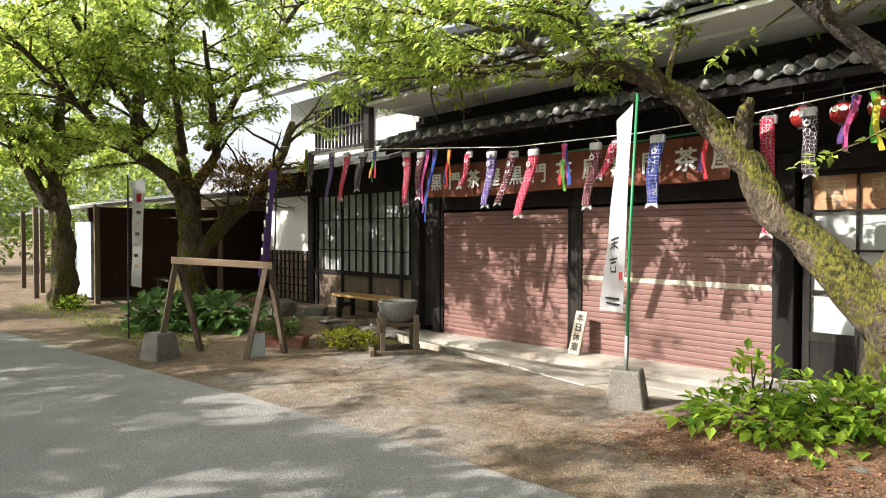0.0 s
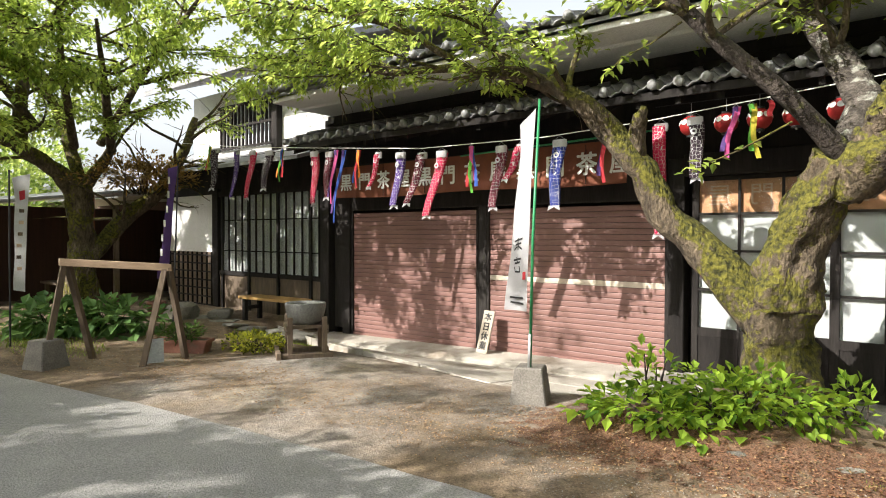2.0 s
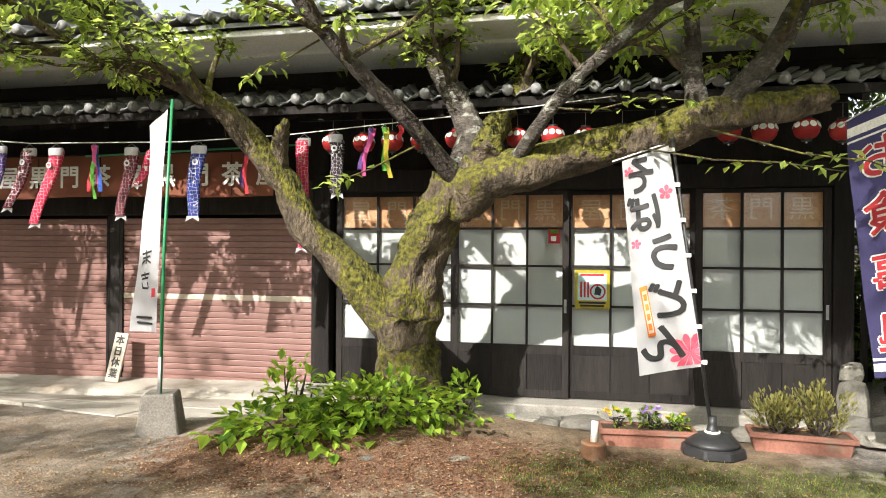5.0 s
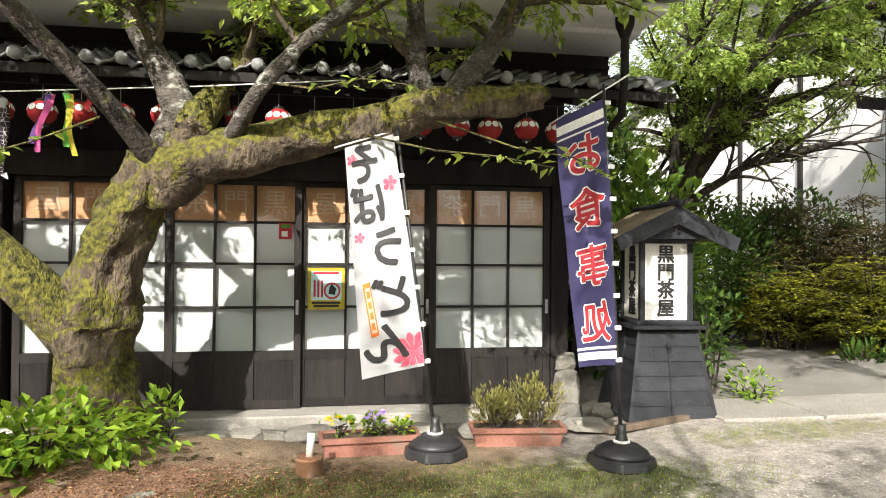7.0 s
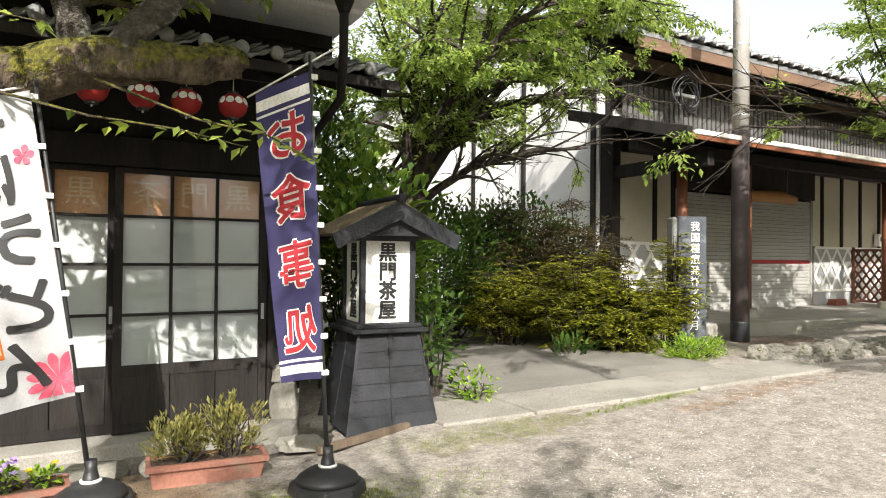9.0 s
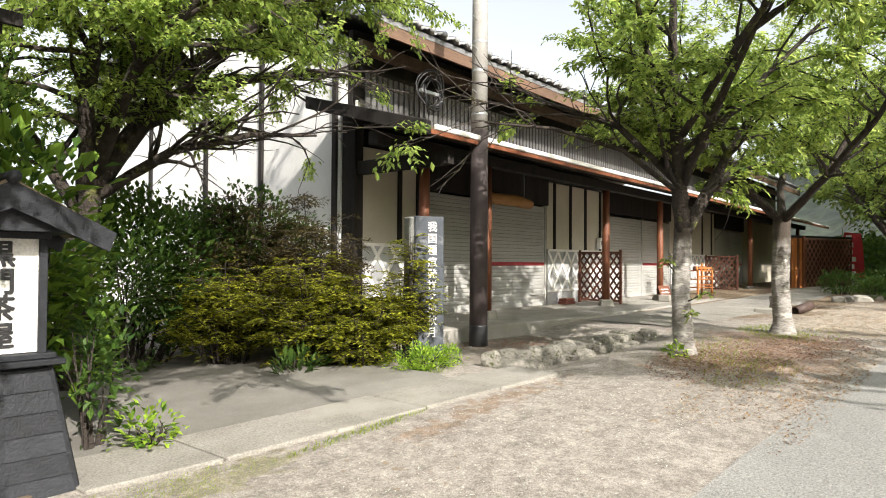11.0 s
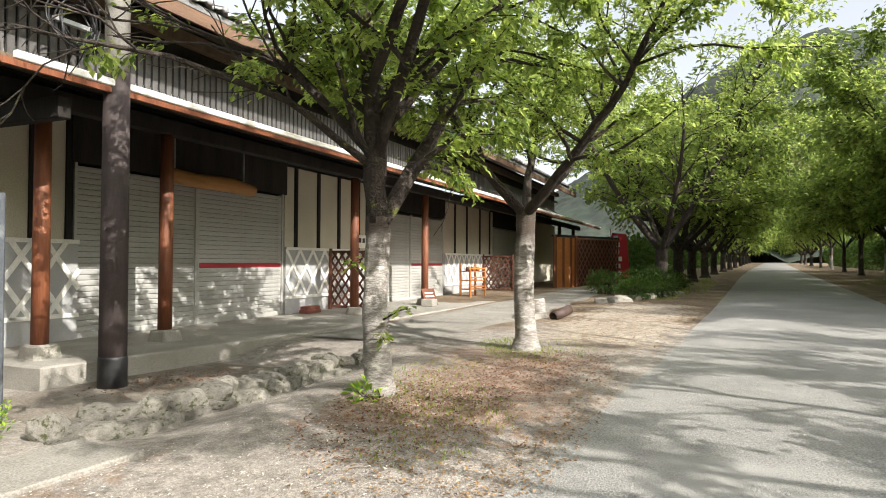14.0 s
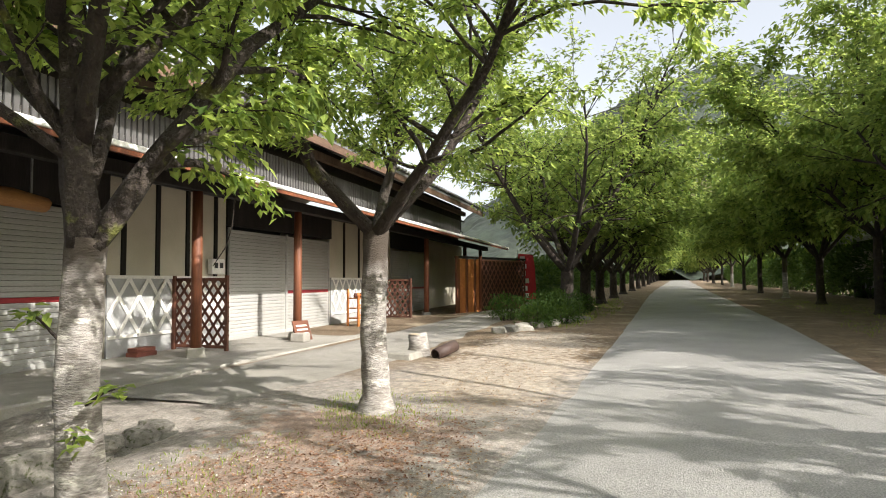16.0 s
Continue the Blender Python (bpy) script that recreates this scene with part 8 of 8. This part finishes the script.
kerb = thing("kerb_strip", "pale concrete slabs edging the side path", "kerb", kind="structure")
K_IN, K_OUT = [(3.7, 6.7), (5.44, 6.3), (6.94, 5.93), (7.7, 5.68)], [(3.7, 5.98), (5.25, 5.64), (6.9, 5.29), (7.7, 5.12)]
for k in range(5):
    xa, xb = 3.7 + k * 0.8 + 0.008, 4.5 + k * 0.8 - 0.008
    v = [(x, along(t, x), rise(x) + dz + 0.004 * (k % 2)) for dz in (-0.08, 0.045) for x, t in ((xa, K_OUT), (xb, K_OUT), (xb, K_IN), (xa, K_IN))]
    part("slab", Shape().add(v, [(3, 2, 1, 0), (4, 5, 6, 7), (0, 1, 5, 4), (1, 2, 6, 5), (2, 3, 7, 6), (3, 0, 4, 7)]), TERRACE, kerb, bevel=0.01)
draped("apron", "worn grey concrete apron before the shopfronts", "paving", [(12.3, 5.75, 7.4), (15.6, 5.2, 7.25), (20, 5.2, 7.1), (36, 5.4, 6.95)], TERRACE, 0.04, 40)
draped("side_path", "shaded grey paving of the side path", "path", [(3.9, 6.66, 14), (5.0, 6.41, 12), (6.3, 6.1, 8.5), (7.0, 5.93, 7.0)], material("old paving", (0.22, 0.207, 0.182), (0.14, 0.13, 0.112), 1.5, 0.95, 0.4, 80), 0.05)

# ---- things along the shop row ----
BROWNLATH = material("brown lath", (0.12, 0.045, 0.025), (0.08, 0.03, 0.018), 6, 0.7, 0.2, rand=0.2)
for x0, y0 in ((16.1, 8.3), (25.4, 8.3)):
    d = dado(0, 1.1, BROWNLATH, None, 0, PLAT + 0.02, 1.66, 0.17, "trellis", "brown diagonal trellis screen between post and wall")
    for x in (0, 1.05):
        part("stile", Shape().box(x, -0.035, PLAT, x + 0.05, 0.02, 1.7), BROWNLATH, d)
    d.matrix_basis = pose(x0, y0, 0, 0, 0, 88)
sb = thing("sign_beam", "rough-hewn orange timber sign beam over a shutter", "sign", pose(12.3, 8.95, 2.6))
part("beam", Shape().tube([(-0.85, 0, 0.02), (-0.3, 0, -0.02), (0.4, 0, 0.0), (0.9, 0, -0.05)], [0.1, 0.11, 0.12, 0.1], 8, 0.2), material("orange timber", (0.4, 0.2, 0.07), (0.28, 0.13, 0.045), 5, 0.7, 0.2, stretch=(0.3, 2, 2)), sb, smooth=True)
for x in (-0.7, 0.7):
    part("hanger", Shape().box(x - 0.01, -0.01, 0.08, x + 0.01, 0.01, 0.55), METAL, sb)
solid("brick_stack", Shape().box(-0.22, -0.1, 0, 0.22, 0.1, 0.065).box(-0.2, -0.09, 0.068, 0.2, 0.09, 0.13), material("red brick", (0.26, 0.09, 0.06), (0.18, 0.06, 0.045), 6, 0.9, 0.4), "two red bricks lying by the wall", "brick", pose(15.2, 9.2, PLAT), bevel=0.006)
mb = thing("meter_box", "cream electricity meter box on the wall", "meter", pose(17.25, 9.38, 1.88))
part("box", Shape().box(-0.19, -0.09, -0.14, 0.19, 0.02, 0.14), WHITEINK, mb, bevel=0.012)
for x in (-0.08, 0.08):
    part("dial", Shape().box(x - 0.05, -0.095, -0.03, x + 0.05, -0.0901, 0.07), PLASTICBLACK, mb)
ab = thing("sign_board", "small brown wooden notice board leaning on a post", "sign", pose(18.2, 8.02, PLAT, -22, 0, -20))
part("board", Shape().box(-0.2, -0.012, 0, 0.2, 0.012, 0.4), REDWOOD, ab, bevel=0.004)
for z in (0.12, 0.2, 0.28):
    part("print_bar", Shape().box(-0.13, -0.016, z, 0.13, -0.0121, z + 0.03), WHITEINK, ab)
solid("concrete_foot", Shape().box(-0.14, -0.14, 0, 0.14, 0.14, 0.16), CONCRETE, "low concrete block beside a post", "block", pose(17.9, 7.95, PLAT), bevel=0.015)
ORWOOD = material("orange varnished wood", (0.5, 0.19, 0.05), (0.38, 0.13, 0.035), 5, 0.5, 0.1)
rk = thing("display_rack", "orange wooden display rack with small goods", "rack", pose(22.1, 8.5, PLAT, 0, 0, -20))
for x in (-0.32, 0.32):
    for y in (-0.18, 0.18):
        part("upright", Shape().box(x - 0.025, y - 0.025, 0, x + 0.025, y + 0.025, 0.95 if y > 0 else 0.75), ORWOOD, rk, bevel=0.003)
for z in (0.2, 0.45, 0.7):
    part("shelf", Shape().box(-0.3, -0.2, z, 0.3, 0.2, z + 0.03), ORWOOD, rk)
    part("front_rail", Shape().box(-0.3, -0.215, z + 0.08, 0.3, -0.2, z + 0.12), ORWOOD, rk)
for k in range(6):
    part("goods", Shape().lathe([(0.04, 0), (0.05, 0.06), (0.03, 0.12)], 8, (-0.24 + k * 0.095, 0.0, 0.73)), ORWOOD if k % 2 else BROWNLATH, rk, smooth=True)
lg = thing("drain_pipe", "short clay pipe lying beside a stump", "pipe", pose(16.4, 4.66, 0.44, -14, 0, 62))
PIPE = material("dark clay", (0.07, 0.045, 0.035), (0.05, 0.03, 0.025), 6, 0.6, 0.2)
pp = Shape()
for r, y in ((0.09, -0.22), (0.09, 0.22), (0.07, 0.22), (0.07, -0.22)):
    for j in range(16):
        pp.v.append((r * math.cos(j * 0.3927), y, r * math.sin(j * 0.3927) + 0.1))
for i in range(4):
    for j in range(16):
        j2, i2 = (j + 1) % 16, (i + 1) % 4
        pp.f.append((i * 16 + j, i * 16 + j2, i2 * 16 + j2, i2 * 16 + j))
part("pipe", pp, PIPE, lg, smooth=True)
stp = thing("tree_stump", "pale cut stump at the terrace edge", "stump", pose(16.5, 5.15, 0.44))
part("stump", Shape().tube([(0, 0, -0.05), (0.02, 0, 0.15), (0, 0.02, 0.32)], [0.2, 0.16, 0.15], 12, 0.2), BIRCHBARK, stp, smooth=True)
part("cut_face", Shape().lathe([(0.14, 0.315), (0.135, 0.325)], 12), material("sawn end grain", (0.5, 0.42, 0.3), (0.4, 0.32, 0.22), 12, 0.8, 0.2), stp)
solid("stone_slab", Shape().prism([(-0.35, -0.2), (0.3, -0.25), (0.36, 0.15), (-0.25, 0.24)], 0, 0.12, 0.85), STONE, "grey stone slab at the terrace edge", "stone", pose(16.2, 5.25, 0.4), bevel=0.02)
# fence, banner and beds beyond the row
fn = thing("board_fence", "orange-brown board fence with trellis at the row's end", "fence")
for k in range(8):
    part("board", Shape().box(k * 0.15, -0.02, 0.4, k * 0.15 + 0.14, 0.02 + 0.004 * (k % 2), 2.36), ORWOOD if k % 3 else REDWOOD, fn)
for x in (-0.06, 1.22):
    part("post", Shape().box(x - 0.05, -0.1, 0.4, x + 0.05, -0.021, 2.45), REDWOOD, fn, bevel=0.006)
part("top_rail", Shape().box(-0.1, -0.04, 2.37, 4.1, 0.04, 2.45), DARKWOOD, fn)
part("backing", Shape().box(1.28, 0.05, 0.4, 4.08, 0.08, 2.36), RUSTWOOD, fn, "dark brown boards behind the trellis")
fn.matrix_basis = pose(27.9, 7.55, 0, 0, 0, -25)
# brown lath again, lightened: the sunlight is put into its colour
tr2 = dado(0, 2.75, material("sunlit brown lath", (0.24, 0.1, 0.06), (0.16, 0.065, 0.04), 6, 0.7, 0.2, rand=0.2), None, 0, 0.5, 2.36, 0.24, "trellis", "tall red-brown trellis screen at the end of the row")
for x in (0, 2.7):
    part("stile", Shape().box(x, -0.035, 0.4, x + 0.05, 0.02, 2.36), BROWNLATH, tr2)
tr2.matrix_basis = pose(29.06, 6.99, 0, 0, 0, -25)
rb = thing("banner_flag", "red and white upright banner beyond the trellis", "banner")
cl, at = cloth_patch(((31.55, 6.05, 2.65), (31.75, 5.5, 2.6), (31.55, 6.0, 0.85), (31.75, 5.4, 0.9)), 5, 16, 0.04)
part("cloth", cl, CLOTHRED, rb, smooth=True)
for k in range(6):
    p = Vector(at(0.3 + 0.1 * (k % 2), 0.1 + k * 0.16))
    part("print_bar", Shape().box(p.x - 0.06, p.y - 0.09, p.z - 0.1, p.x - 0.05, p.y + 0.1, p.z + 0.08), WHITEINK, rb)
part("pole", Shape().tube([(31.53, 6.1, 0.4), (31.53, 6.1, 2.8)], 0.015, 6), METAL, rb)
for i, (x, y, s, h) in enumerate(((22.6, 4.1, 0.7, 0.55), (23.8, 3.7, 0.8, 0.6), (25.2, 3.9, 0.9, 0.7), (26.8, 4.3, 1.0, 0.8), (28.5, 3.6, 0.9, 0.6), (24.6, 5.2, 0.8, 0.7))):
    bush("verge_shrub", "low dark green shrub in the verge bed", "shrub", (x, y, level(x, y)), (s, s * 0.7, h), 1500, 0.06, LEAFDARK, 120 + i, 12, rough=0.7)
bed = thing("bed_stones", "rounded stones edging the verge bed", "stonework")
for k in range(12):
    stone(bed, 20.6 + k * 0.42, 4.6 - 0.12 * k + random.uniform(-0.15, 0.15), 0.5, random.uniform(0.15, 0.28), 0.16, 0.12, k, k)
bush("woodland_thicket", "dark thicket closing the far end of the lane", "thicket", (214, -11.5, 0.5), (4, 14, 9), 7000, 0.6, LEAFDARK, 95, 20)
# far side of the lane and the distance
far = thing("lane_house", "dark timber house behind the roadside trees", "house")
part("wall", Shape().box(24, -15, 0.2, 46, -9.5, 3.6), DARKWOOD, far)
part("plaster_band", Shape().box(24.0, -9.5, 1.9, 46, -9.44, 3.2), CREAM, far)
part("roof", Shape().extrude([(-8.6, 3.4), (-8.6, 3.6), (-12.2, 5.6), (-16, 3.6), (-16, 3.4), (-12.2, 5.4)], 23.4, 46.6), TILE, far)
for k in range(5):
    part("window", Shape().box(26 + k * 4, -9.47, 1.0, 28.2 + k * 4, -9.4, 1.85), METAL, far)
for i in range(14):
    x = 15 + i * 7
    bush("hedge", "shaded hedge under the avenue trees", "hedge", (x, -7.6 - 0.045 * x, level(x, -8)), (4.4, 1.5, 3.3), 4200, 0.17, LEAFDARK, 140 + i, 10)
for i in range(9):
    x = 40 + i * 9
    bush("hedge", "shaded hedge under the avenue trees", "hedge", (x, 6.5 - 0.05 * (x - 40), level(x, 6)), (5.0, 1.6, 2.2), 2600, 0.2, LEAFDARK, 160 + i, 10)
FOREST = material("forest slope", (0.022, 0.032, 0.024), (0.04, 0.05, 0.032), 0.05, 0.95, 0.9, 0.3, c3=(0.06, 0.055, 0.025), spots=-0.04, grain=(0.3, 1.7))
YFOREST = material("spring woodland", (0.04, 0.055, 0.015), (0.1, 0.09, 0.03), 0.1, 0.95, 0.9, 0.5, grain=(0.3, 1.7))


def hill(x, y):
    h = 102 * math.exp(-((x - 400) / 150) ** 2) * (0.9 + 0.16 * math.sin(y * 0.021 + 2.3)) * smoothstep((150 - y) / 260 + 0.25)
    return h * 1.14 + 5 * noise.noise(Vector((x * 0.03, y * 0.03, 0))) + 3.2 * noise.noise(Vector((x * 0.14, y * 0.14, 2))) - 4


tagged(part("backdrop", sheet(np.linspace(160, 420, 70), np.linspace(-420, 160, 150), hill), FOREST, smooth=True), "wooded mountain slope beyond the village", "mountain", kind="structure")
knoll = lambda x, y: 40 * math.exp(-((x - 225) / 38) ** 2) * math.exp(-((y + 34) / 60) ** 2) + 3.0 * noise.noise(Vector((x * 0.15, y * 0.15, 5))) + 2.0 * noise.noise(Vector((x * 0.4, y * 0.4, 5))) - 3
tagged(part("backdrop", sheet(np.linspace(150, 300, 80), np.linspace(-160, 70, 110), knoll), YFOREST, smooth=True), "yellow-green spring woodland on a nearer rise", "woodland", kind="structure")
solid("power_line", Shape().tube([(300, -12, 60), (150, -1, 38), (60, -4.5, 22), (20, -6, 16)], 0.03, 5), PLASTICBLACK, "thin overhead power line over the lane", "cable")
solid("power_line", Shape().tube([(300, -12.6, 61.5), (150, -1.8, 39), (60, -5.1, 22.6), (20, -6.6, 16.5)], 0.025, 5), PLASTICBLACK, "thin overhead power line over the lane", "cable")
solid("service_cable", Shape().tube([(8.6, -12, 5.2), (9.7, -5.6, 5.0), (12.3, -1.2, 5.0)], 0.045, 5), PLASTICBLACK, "thick service cable crossing beside the lane", "cable")
solid("service_cable", Shape().tube([(10.6, -14, 5.2), (11.9, -5.3, 5.0), (14.5, -1.3, 5.0)], 0.045, 5), PLASTICBLACK, "thick service cable crossing beside the lane", "cable")
